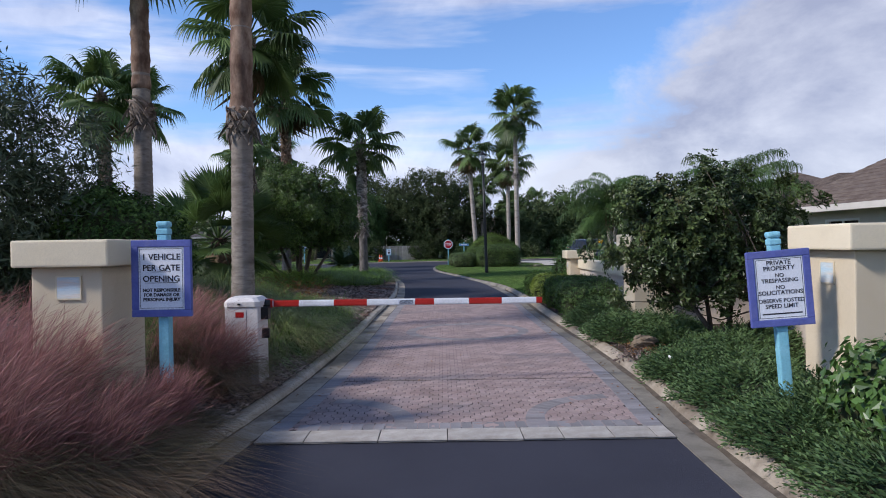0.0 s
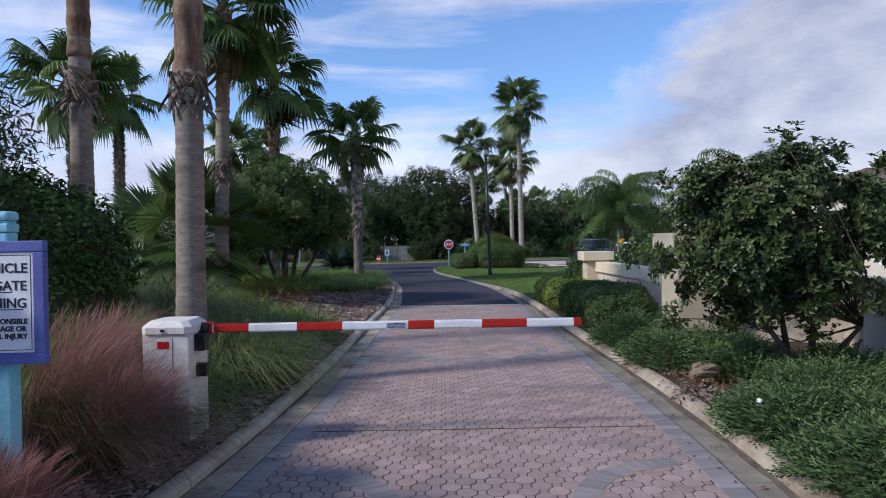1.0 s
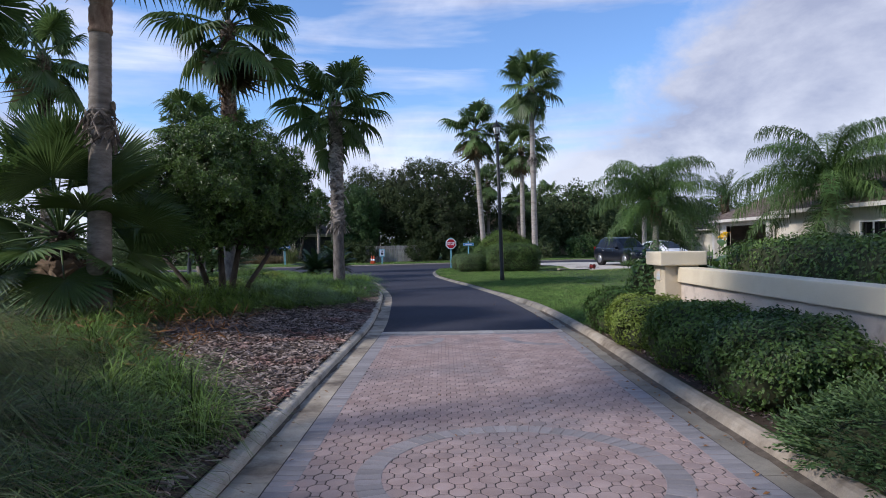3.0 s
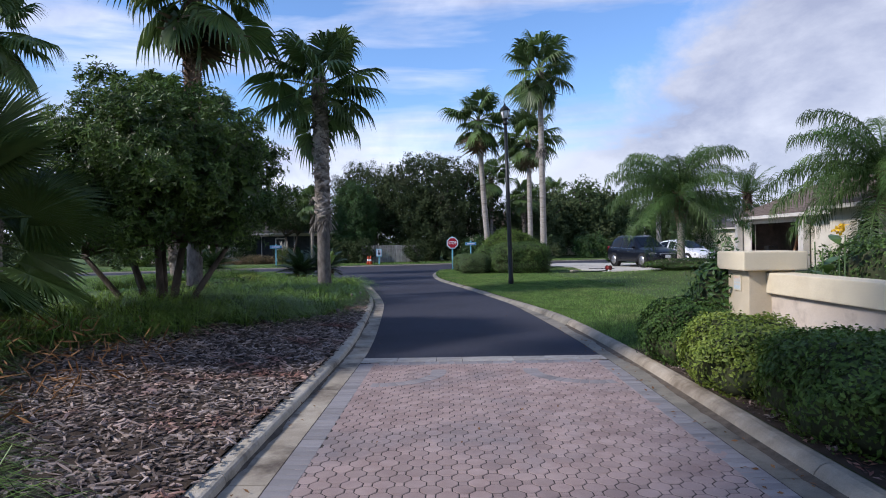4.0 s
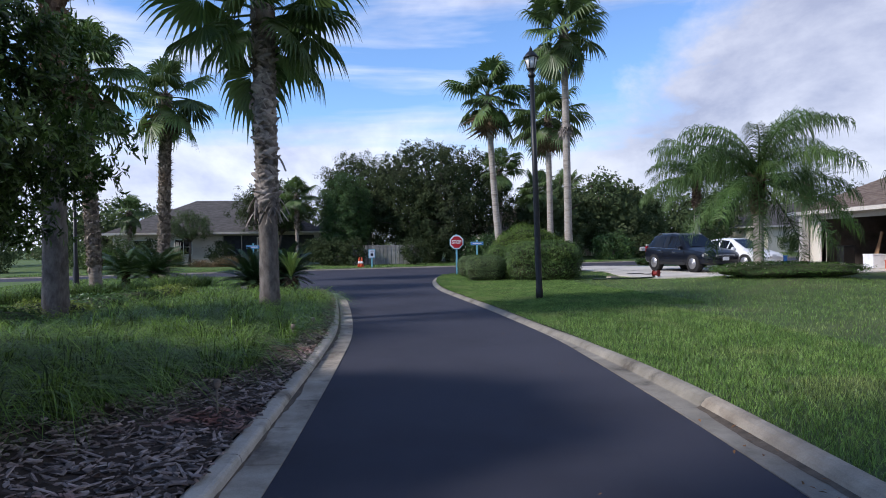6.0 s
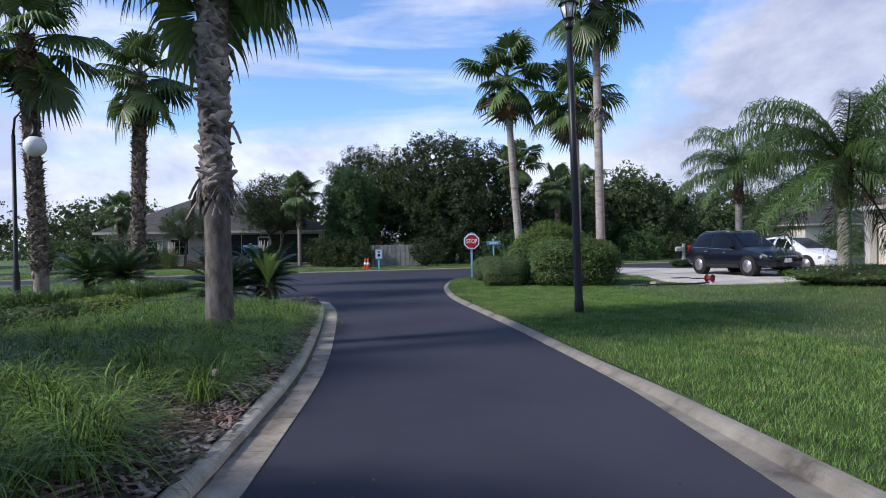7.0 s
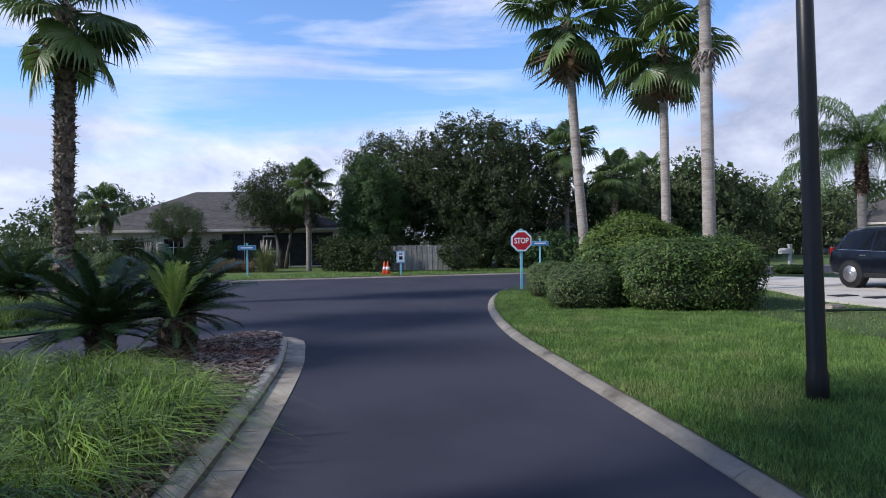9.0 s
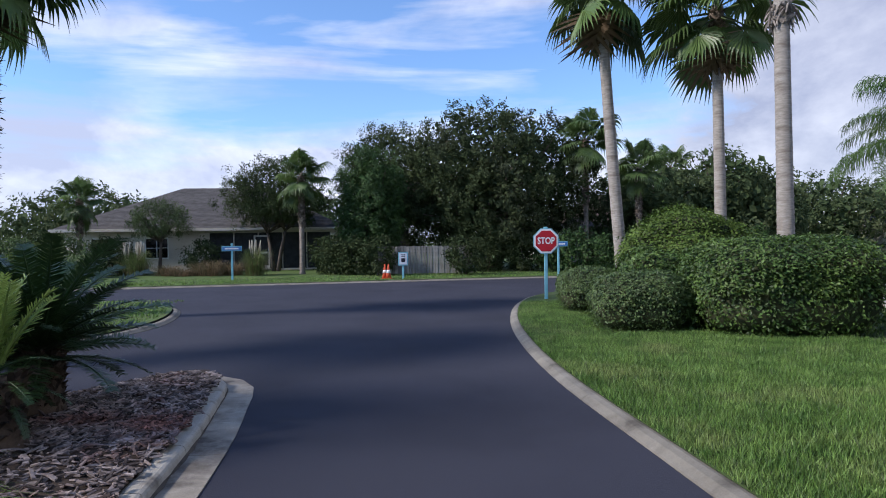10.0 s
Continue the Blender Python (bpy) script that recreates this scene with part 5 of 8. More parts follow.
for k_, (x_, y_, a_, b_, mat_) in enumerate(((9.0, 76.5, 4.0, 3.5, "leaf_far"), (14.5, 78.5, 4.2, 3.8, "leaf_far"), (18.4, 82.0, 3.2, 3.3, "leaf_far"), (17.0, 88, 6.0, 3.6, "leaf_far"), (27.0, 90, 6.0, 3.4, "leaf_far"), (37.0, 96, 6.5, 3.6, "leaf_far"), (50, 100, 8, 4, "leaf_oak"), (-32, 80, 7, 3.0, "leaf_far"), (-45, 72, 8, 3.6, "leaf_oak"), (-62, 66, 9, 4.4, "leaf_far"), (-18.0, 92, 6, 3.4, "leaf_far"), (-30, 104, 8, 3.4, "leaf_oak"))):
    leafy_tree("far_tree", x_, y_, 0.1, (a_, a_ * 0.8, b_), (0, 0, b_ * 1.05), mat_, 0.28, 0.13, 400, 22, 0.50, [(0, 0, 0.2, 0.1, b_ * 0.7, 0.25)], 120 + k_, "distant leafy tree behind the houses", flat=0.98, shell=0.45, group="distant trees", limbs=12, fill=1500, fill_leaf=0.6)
rng_ = np.random.default_rng(140)
far_p, far_o = [], []
for k_ in range(800):
    a_ = rng_.uniform(-75, 75)
    r_ = rng_.uniform(125, 165)
    h_ = rng_.uniform(2, 7.5) * (0.8 + 0.4 * math.sin(a_ * 0.35))
    q_ = rng_.normal(0, 1, (42, 3)) * np.array([[3.2, 3.2, h_ * 0.42]]) + np.array([[math.sin(radians(a_)) * r_, math.cos(radians(a_)) * r_, h_ * 0.55]])
    q_[:, 2] = np.minimum(np.abs(q_[:, 2]), h_ * rng_.uniform(0.75, 1.1, 42))
    far_p.append(q_)
far_p = np.concatenate(far_p)
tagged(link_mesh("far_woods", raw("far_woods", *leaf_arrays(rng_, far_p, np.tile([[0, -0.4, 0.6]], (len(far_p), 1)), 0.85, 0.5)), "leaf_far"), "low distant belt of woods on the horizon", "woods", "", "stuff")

# clipped shrubs round the three palms
clipped_shrub(3.78, 44.5, 0.1, (1.48, 1.5, 0.85), "leaf_box", 0.070, 0.038, 28000, 150, "large clipped drum of green hedge", power=3.6, lumps=0.02, rough=0.035)
clipped_shrub(1.52, 44.8, 0.1, (0.84, 0.9, 0.55), "leaf_mound", 0.050, 0.029, 16000, 151, "low clipped mound of green hedge", power=3.2, lumps=0.02, rough=0.035)
clipped_shrub(1.12, 48.1, 0.1, (0.70, 0.90, 0.53), "leaf_mound", 0.050, 0.029, 12000, 152, "low clipped mound of green hedge", power=3.2, lumps=0.02, rough=0.035)
clipped_shrub(3.75, 49.7, 0.12, (1.55, 1.5, 1.24), "leaf_dome", 0.080, 0.046, 20000, 153, "high clipped dome of green hedge", power=2.2, rough=0.05)
clipped_shrub(2.35, 46.9, 0.12, (0.90, 0.95, 0.72), "leaf_box", 0.076, 0.044, 11000, 154, "clipped mound of green hedge behind the low ones", power=2.6)
# understory across the street
for k_, x_ in enumerate((-34, -31, 3.6, 6.2, 9.5, 13.5, 17.0, 33, 40)):
    y_ = far_edge(x_) + (4.6 if x_ > -2 else 6.0) + 1.2 * math.sin(k_ * 2.3)
    leafy_tree("garden_shrub", x_, y_, 0.12, (2.1 + 0.4 * math.sin(k_), 1.3, 1.15 + 0.25 * math.sin(k_ * 1.7)), (0, 0, 1.0), ("leaf_oak", "leaf_far", "leaf_pine")[k_ % 3], 0.20, 0.095, 130, 28, 0.4, [(0, 0, 0.2, 0, 0.7, 0.05)], 170 + k_, "dense dark garden shrub across the street", "shrub", 0.98, group="garden shrubs", limbs=6)
# shrubs along the east wall
clipped_shrub(3.04, 20.0, 0.09, (0.56, 0.62, 0.42), "leaf_dark", 0.05, 0.028, 9000, 160, "rounded dark green shrub at the wall end")
clipped_shrub(3.06, 18.4, 0.09, (0.58, 0.75, 0.42), "leaf_lime", 0.05, 0.026, 9000, 161, "rounded shrub with yellow-green new leaves")
# the lighter leaf colour on this shrub stands for light from the left
clipped_shrub(3.22, 16.6, 0.09, (0.64, 0.95, 0.45), "leaf_dome", 0.05, 0.028, 13000, 162, "rounded green shrub along the kerb")
clipped_shrub(3.28, 14.7, 0.09, (0.66, 1.0, 0.47), "leaf_box", 0.05, 0.028, 14000, 163, "rounded green shrub along the kerb")
clipped_shrub(4.0, 21.0, 0.1, (0.42, 0.42, 0.75), "leaf_shine", 0.11, 0.055, 1500, 164, "loose shrub of glossy leaves at the end pillar", power=2.0, rough=0.14)
clipped_shrub(5.3, 16.6, 0.12, (0.45, 3.9, 0.86), "leaf_box", 0.066, 0.034, 24000, 165, "clipped dark hedge behind the garden wall", lumps=0.02, power=5.0)
clipped_shrub(10.7, 39.1, 0.40, (2.2, 1.6, 0.26), "leaf_dark", 0.06, 0.03, 9000, 166, "low dark groundcover bed under the queen palm", group="")

for k_, y_ in enumerate((27.5, 28.9, 30.3, 31.7, 33.1, 34.5)):
    clipped_shrub(float(island_west(y_)) + 0.75, y_, 0.12, (0.7, 0.8, 0.30), ("leaf_shine", "leaf_dark", "leaf_lime")[k_ % 3], 0.07, 0.035, 3500, 190 + k_, "low loose shrub along the exit lane", power=2.2, rough=0.12, group="exit lane shrubs")
for k_, (x_, y_) in enumerate(((-9.6, 67.4), (-1.4, 69.0), (-8.4, 66.8), (-17.9, 69.4), (0.4, 69.2), (2.0, 69.2), (-10.6, 69.6), (-2.5, 66.0), (-7.0, 65.9))):
    leafy_tree("garden_shrub", x_, y_, 0.12, (1.0, 0.8, 1.0), (0, 0, 1.0), "leaf_oak", 0.17, 0.08, 80, 30, 0.35, [(0, 0, 0.2, 0, 0.7, 0.05)], 196 + k_, "dark garden shrub near the street", "shrub", 0.98, group="garden shrubs", limbs=6)

for k_, (x_, y_, a_, h_, mat_) in enumerate(((-28.6, 66.4, 1.7, 1.25, "leaf_far"), (-26.3, 65.8, 1.6, 1.15, "leaf_mound"), (-24.4, 67.2, 1.5, 1.3, "leaf_far"), (-22.7, 68.4, 1.3, 1.2, "leaf_oak"), (-24.9, 64.6, 1.1, 0.8, "leaf_dome"), (-22.6, 65.6, 1.0, 0.75, "leaf_mound"))):
    leafy_tree("garden_shrub", x_, y_, 0.12, (a_, 1.1, h_), (0, 0, h_ * 0.9), mat_, 0.14, 0.058, 150, 26, 0.30, [(0, 0, 0.2, 0, 0.7, 0.05)], 230 + k_, "loose mixed garden shrub in front of the house", "shrub", 0.98, group="garden shrubs", limbs=8, fill=260, fill_leaf=0.25)

# ---- beds, grasses, mulch ----
ys = np.arange(-14, 21.1, 0.5)
grid_sheet("planting_bed", [[(right_edge(y) + 0.44 + (3.0 - 1.2 * max(0, (y - 12) / 10)) * u, y, right_height(right_edge(y) + 0.44 + 3.0 * u, y) + 0.014) for u in np.linspace(0, 1, 8)] for y in ys], "soil", "dark soil bed between the kerb and the wall", "ground")


def clump_blades(rng, spots, per, spread, height, width, lean, bend, zfun, tilt=(0, 0)):
    """Blades in tufts round each spot."""
    spots = np.asarray(spots)
    b = np.repeat(spots, per, 0) + rng.normal(0, spread, (len(spots) * per, 2))
    off = b - np.repeat(spots, per, 0)
    az = np.arctan2(off[:, 1], off[:, 0]) + rng.normal(0, 0.6, len(b))
    if tilt[1]:
        az = np.arctan2((1 - tilt[1]) * np.sin(az) + tilt[1] * math.sin(tilt[0]), (1 - tilt[1]) * np.cos(az) + tilt[1] * math.cos(tilt[0]))
    base = np.concatenate([b, zfun(b[:, 0], b[:, 1])[:, None] - 0.01], 1)
    k = np.repeat(rng.uniform(0.75, 1.2, len(spots)), per)
    return blade_arrays(rng, base, height * k, width, lean * k, bend * k, az)


def jittered(rng, x0, x1, y0, y1, gap, keep):
    gx, gy = np.meshgrid(np.arange(x0, x1, gap), np.arange(y0, y1, gap))
    p = np.stack([gx.ravel(), gy.ravel()], 1) + rng.normal(0, gap * 0.28, (gx.size, 2))
    return p[keep(p[:, 0], p[:, 1])]


def mulch_edge(y):
    """How far the bare mulch reaches in from the road's edge."""
    return np.interp(y, [3, 12.5, 13.5, 14.5, 15.5, 17, 18.6, 19.5, 21, 22.5, 24, 26, 28, 31, 35.2, 36.2, 37.1, 42], [0.8, 0.5, 0.55, 1.1, 2.0, 3.1, 3.7, 3.4, 2.6, 2.0, 1.5, 1.05, 0.9, 0.8, 0.7, 1.0, 9, 9])


rng = np.random.default_rng(200)
on_island = lambda x, y: (x < left_edge(y) - 0.50) & (x > island_west(y) + 0.4) & (y < 40.6)
spots = jittered(rng, -8.6, -1.5, 19.5, 38.6, 0.42, lambda x, y: on_island(x, y) & (x < left_edge(y) - mulch_edge(y) + 0.08) & ((x + 3.92) ** 2 + (y - 32.15) ** 2 > 0.12))
spots = spots[rng.random(len(spots)) < np.interp(spots[:, 1], [25, 27, 30.5, 32], [0.95, 0.72, 0.72, 1.0])]
tagged(link_mesh("liriope_carpet", raw("liriope", *clump_blades(rng, spots, 118, 0.062, 0.56, 0.0088, 0.12, 0.78, island_height, (radians(-20), 0.25))), "liriope"), "thick carpet of arching liriope grass on the island", "groundcover", "", "stuff")
spots = jittered(rng, -8.2, -1.6, 7.6, 19.5, 0.36, lambda x, y: on_island(x, y) & (x < left_edge(y) - mulch_edge(y) - 0.05) & (x > np.interp(y, [7.5, 9, 13, 15], [-2.6, -3.1, -3.6, -9])) & ((x + 5.75) ** 2 + (y - 18.9) ** 2 > 0.1) & ((x + 3.22) ** 2 + (y - 10.2) ** 2 > 0.08))
tagged(link_mesh("liriope_bank", raw("liriope", *clump_blades(rng, spots, 84, 0.07, 0.62, 0.0098, 0.14, 0.62, island_height, (radians(-10), 0.2))), "bank_grass"), "bank of dark green arching grass beside the mulch", "groundcover", "", "stuff")
row_front = lambda y: np.interp(y, [36, 39.6, 41, 43.4, 45.2], [-12.8, -11.1, -10.0, -9.7, -9.4])
spots = jittered(rng, -13.9, -9.2, 36.5, 45.0, 0.34, lambda x, y: (x < row_front(y) - 0.1) & (x > row_front(y) - 1.0))
tagged(link_mesh("liriope_row", raw("liriope", *clump_blades(rng, spots, 90, 0.08, 0.60, 0.011, 0.10, 0.50, lambda x, y: x * 0 + 0.1)), "bank_grass"), "low row of liriope along the far kerb", "groundcover", "", "stuff")


def grass_clump(x, y, h, spread, count, mat, label, seed, width=0.006, lean=0.25, bend=0.45, tilt=(0, 0), name="grass_clump", plume=0, plume_h=0.0):
    rng = np.random.default_rng(seed)
    z0 = float(island_height(np.array(x), np.array(y))) if x < 0 and y < 40 else 0.12
    top = empty(name, pose(x, y, z0), label, "ornamental grass", "ornamental grasses")
    flat = lambda a, b: a * 0
    link_mesh("tuft", raw("tuft", *clump_blades(rng, [(0, 0)], count, spread, h, width, lean, bend, flat, tilt)), mat, top)
    if mat == "cordgrass":
        link_mesh("straw_tuft", raw("straw_tuft", *clump_blades(rng, [(0, 0)], count // 7, spread * 1.1, h * 0.72, width, lean * 1.6, bend * 1.25, flat, tilt)), "frond_dry", top, "dry straw-coloured old blades")
    if plume:
        b = rng.normal(0, spread * 0.8, (plume, 2))
        az = rng.uniform(0, 2 * np.pi, plume)
        az = np.arctan2((1 - tilt[1]) * np.sin(az) + tilt[1] * math.sin(tilt[0]), (1 - tilt[1]) * np.cos(az) + tilt[1] * math.cos(tilt[0]))
        hh = plume_h * rng.uniform(0.6, 1.1, plume)
        reach = rng.uniform(0.15, 0.85, plume) * plume_h * 0.75
        d = np.stack([np.cos(az), np.sin(az)], 1)
        def stalk(u):
            return np.concatenate([b + d * (reach * u ** 1.8)[:, None], (hh * (u - 0.28 * u ** 3 * reach / np.maximum(hh, 0.1)))[:, None]], 1)

        bits = []
        for u in np.linspace(0.46, 1.0, 10):
            c, ax = stalk(u) + rng.normal(0, 0.018, (plume, 3)), unit(unit(stalk(u + 0.02) - stalk(u - 0.02)) + rng.normal(0, 0.13, (plume, 3)))
            sd = unit(np.cross(ax, rng.normal(0, 1, (plume, 3)))) * 0.0019
            ln = rng.uniform(0.07, 0.14, (plume, 1))
            v = np.stack([c - ax * ln, c + sd, c + ax * ln, c - sd], 1).reshape(-1, 3)
            k = np.arange(plume)[:, None] * 4
            bits.append((v, np.concatenate([k + np.array([[0, 1, 2]]), k + np.array([[0, 2, 3]])], 1).reshape(-1, 3)))
        v, t = merge(bits)
        link_mesh("plumes", raw("plumes", v, t), "muhly", top, "hazy pink flower plumes")
    return top


WIND = (radians(12), 0.55)
for k_, (x_, y_, h_) in enumerate(((-2.95, 3.9, 0.85), (-3.5, 4.1, 1.0), (-3.25, 4.8, 0.95), (-3.85, 4.9, 1.05), (-4.2, 4.2, 1.0), (-4.4, 5.5, 1.05), (-3.3, 5.6, 0.85), (-2.72, 4.5, 0.6), (-2.62, 7.2, 0.7), (-3.2, 7.4, 0.95), (-4.9, 4.9, 1.0), (-3.3, 8.2, 0.9), (-4.4, 6.8, 1.0), (-3.75, 6.5, 1.0), (-2.75, 3.9, 0.62), (-2.55, 4.9, 0.55), (-2.95, 3.2, 0.75), (-2.5, 5.6, 0.5), (-2.45, 4.3, 0.5))):
    grass_clump(x_, y_, h_ * 1.0, 0.13, 760, "muhly_blade", "clump of pink muhly grass with hazy plumes", 300 + k_, 0.0042, 0.35, 0.80, WIND, "muhly_grass", 340, h_ * 1.2)
for k_, (x_, y_, h_) in enumerate(((-3.75, 8.9, 1.0), (-3.9, 9.7, 1.1), (-4.6, 9.4, 1.1), (-4.0, 10.9, 1.05), (-4.8, 10.6, 1.1), (-4.1, 12.0, 1.1), (-4.95, 11.8, 1.1), (-5.5, 10.6, 1.1), (-4.4, 13.3, 1.1), (-5.2, 13.2, 1.1), (-6.2, 14.3, 1.1), (-6.7, 12.9, 1.1), (-5.0, 14.6, 1.0), (-3.05, 11.3, 0.95), (-3.35, 12.5, 1.0), (-2.75, 10.2, 0.8))):
    grass_clump(x_, y_, h_ * 1.15, 0.13, 1050, "cordgrass", "tall arching clump of cordgrass", 330 + k_, 0.0066, 0.22, 1.25, (radians(-15), 0.22))
for k_, (x_, y_) in enumerate(((-10.2, 21.5), (-8.7, 19.6), (-13.8, 66.9), (-20.7, 67.6), (-21.6, 68.0))):
    top_ = grass_clump(x_, y_, 1.5, 0.2, 700, "cordgrass", "pampas grass with pale upright plumes", 350 + k_, 0.012, 0.3, 0.6, name="pampas_grass")
    rng_ = random.Random(k_)
    for i_ in range(7):
        a_, r_ = rng_.uniform(0, 6.28), rng_.uniform(0.05, 0.35)
        part("plume", tube(bmesh.new(), [(r_ * 0.5 * math.cos(a_), r_ * 0.5 * math.sin(a_), 0.9), (r_ * math.cos(a_), r_ * math.sin(a_), 1.5), (r_ * 1.2 * math.cos(a_), r_ * 1.2 * math.sin(a_), 1.95)], [0.015, 0.065, 0.012], 6), "plume", top_, "feathery cream plume")

for k_, (x_, y_, h_) in enumerate(((-18.8, 67.3, 0.8), (-17.0, 67.4, 1.0), (-16.2, 66.9, 0.9), (-15.3, 67.4, 0.8), (-17.7, 66.8, 0.7))):
    grass_clump(x_, y_, h_, 0.28, 500, "muhly_blade", "rusty ornamental grass in the garden bed", 370 + k_, 0.014, 0.35, 0.5)

# bark mulch
rng = np.random.default_rng(210)
spots = np.concatenate([rng.uniform((-5.5, 13), (-1.5, 38.4), (37000, 2)), rng.uniform((-2.9, 3.0), (-1.9, 13), (9000, 2)), rng.uniform((-6.2, 37.6), (-3.2, 40.9), (9000, 2))])
sx, sy = spots[:, 0], spots[:, 1]
spots = spots[(sx < left_edge(sy) - 0.385 - 0.03 * np.sin(sy * 9.1) * np.sin(sy * 3.7)) & (sx > island_west(sy) + 0.36) & (sy < 40.55) & (sx > left_edge(sy) - mulch_edge(sy) - 0.25 - np.interp(sy, [25, 26.5, 32, 33.5], [0, 2.0, 2.0, 0]))]
n_ = len(spots)
L_, W_, T_ = rng.uniform(0.022, 0.075, n_) * np.where(rng.random(n_) < 0.08, 1.7, 1.0), rng.uniform(0.012, 0.030, n_), rng.uniform(0.002, 0.006, n_)
az_, pi_, ro_ = rng.uniform(0, 6.28, n_), rng.normal(0, 0.22, n_), rng.normal(0, 0.3, n_)
ax_ = np.stack([np.cos(az_) * np.cos(pi_), np.sin(az_) * np.cos(pi_), np.sin(pi_)], 1)
sd_ = unit(np.cross(np.array([[0, 0, 1.0]]), ax_)) * np.cos(ro_)[:, None] + np.array([[0, 0, 1.0]]) * np.sin(ro_)[:, None]
up_ = np.cross(ax_, sd_)
ct_ = np.concatenate([spots, (island_height(spots[:, 0], spots[:, 1]) + rng.uniform(0.0, 0.028, n_) + 0.012 * (spots[:, 0] > left_edge(spots[:, 1]) - 0.44))[:, None]], 1)
cut_ = rng.uniform(0.35, 1.15, (2, 4, n_))
v_ = np.stack([ct_ + ax_ * (L_ * a * cut_[0, k])[:, None] + sd_ * (W_ * b * cut_[1, k])[:, None] + up_ * (T_ * c)[:, None] for k, a, b, c in ((0, -1, -0.8, -1), (1, 1, -0.7, -1), (2, 1, 0.7, -1), (3, -1, 0.8, -1), (0, -0.95, -0.7, 1), (1, 0.9, -0.6, 1), (2, 0.95, 0.6, 1), (3, -0.9, 0.7, 1))], 1).reshape(-1, 3)
q_ = (np.arange(n_)[:, None, None] * 8 + np.array([[[4, 5, 6, 7], [0, 1, 5, 4], [1, 2, 6, 5], [2, 3, 7, 6], [3, 0, 4, 7]]])).reshape(-1, 4)
tagged(link_mesh("bark_mulch", raw("bark_mulch", v_, q_), "chip"), "loose brown and grey bark mulch chips", "mulch", "", "stuff")

# lawn blades
rng = np.random.default_rng(220)
near = np.stack([rng.uniform(0.16, 3.8, 190000), rng.uniform(20.8, 50.5, 190000)], 1)
close = np.stack([rng.uniform(0.16, 5.0, 170000), rng.uniform(33.5, 44.0, 170000)], 1)
wide = np.stack([rng.uniform(3.4, 13.0, 90000), rng.uniform(21.3, 54.0, 90000)], 1)
p_ = np.concatenate([near, close, wide])
p_[:, 0] += right_edge(p_[:, 1])
p_ = p_[~((p_[:, 0] > 3.6) & (p_[:, 1] < 21.4)) & (p_[:, 0] > right_edge(p_[:, 1]) + lawn_start(p_[:, 1]) + 0.012)]
def inside(p, ring):
    """Which places lie within a closed outline."""
    hit, ring = np.zeros(len(p), bool), np.array(ring)
    for (xa, ya), (xb, yb) in zip(ring, np.roll(ring, -1, 0)):
        cross = (ya > p[:, 1]) != (yb > p[:, 1])
        hit ^= cross & (p[:, 0] < xa + (xb - xa) * (p[:, 1] - ya) / (yb - ya if yb != ya else 1e-9))
    return hit


p_ = p_[~inside(p_, DRIVE) & (np.hypot(p_[:, 0] - 3.7, p_[:, 1] - 44.5) > 1.3)]
base_ = np.concatenate([p_, (right_height(p_[:, 0], p_[:, 1]) - 0.004)[:, None]], 1)


def turf(rng, base, h, w):
    n = len(base)
    az, ln = rng.uniform(0, 6.28, n), rng.uniform(0.1, 0.9, n)
    hh = h * rng.uniform(0.5, 1.2, n)
    d = np.stack([np.cos(az) * ln, np.sin(az) * ln, np.ones(n)], 1) * hh[:, None]
    a2 = rng.uniform(0, 6.28, n)
    s = np.stack([np.cos(a2), np.sin(a2), np.zeros(n)], 1) * w
    v = np.stack([base - s, base + s, base + d], 1).reshape(-1, 3)
    return v, np.arange(n * 3).reshape(-1, 3)


tagged(link_mesh("lawn_turf", raw("turf", *turf(rng, base_, 0.072, 0.0046)), "blade"), "short mown green turf", "grass", "", "stuff")
q_ = np.stack([rng.uniform(-26, 12, 26000), rng.uniform(0.3, 5.5, 26000)], 1)
q_[:, 1] += far_edge(q_[:, 0])
tagged(link_mesh("verge_turf", raw("turf", *turf(rng, np.concatenate([q_, np.full((len(q_), 1), 0.1)], 1), 0.085, 0.014)), "blade"), "short grass on the verge across the street", "grass", "", "stuff")
q_ = rng.uniform((-19, 36), (-8.2, 51.5), (34000, 2))
q_ = q_[q_[:, 0] < np.interp(q_[:, 1], WE[:nearest(WE, -10.1, 50.4), 1], WE[:nearest(WE, -10.1, 50.4), 0]) - 0.35]
tagged(link_mesh("west_turf", raw("turf", *turf(rng, np.concatenate([q_, np.full((len(q_), 1), 0.1)], 1), 0.075, 0.009)), "blade"), "short green turf on the far lawn", "grass", "", "stuff")


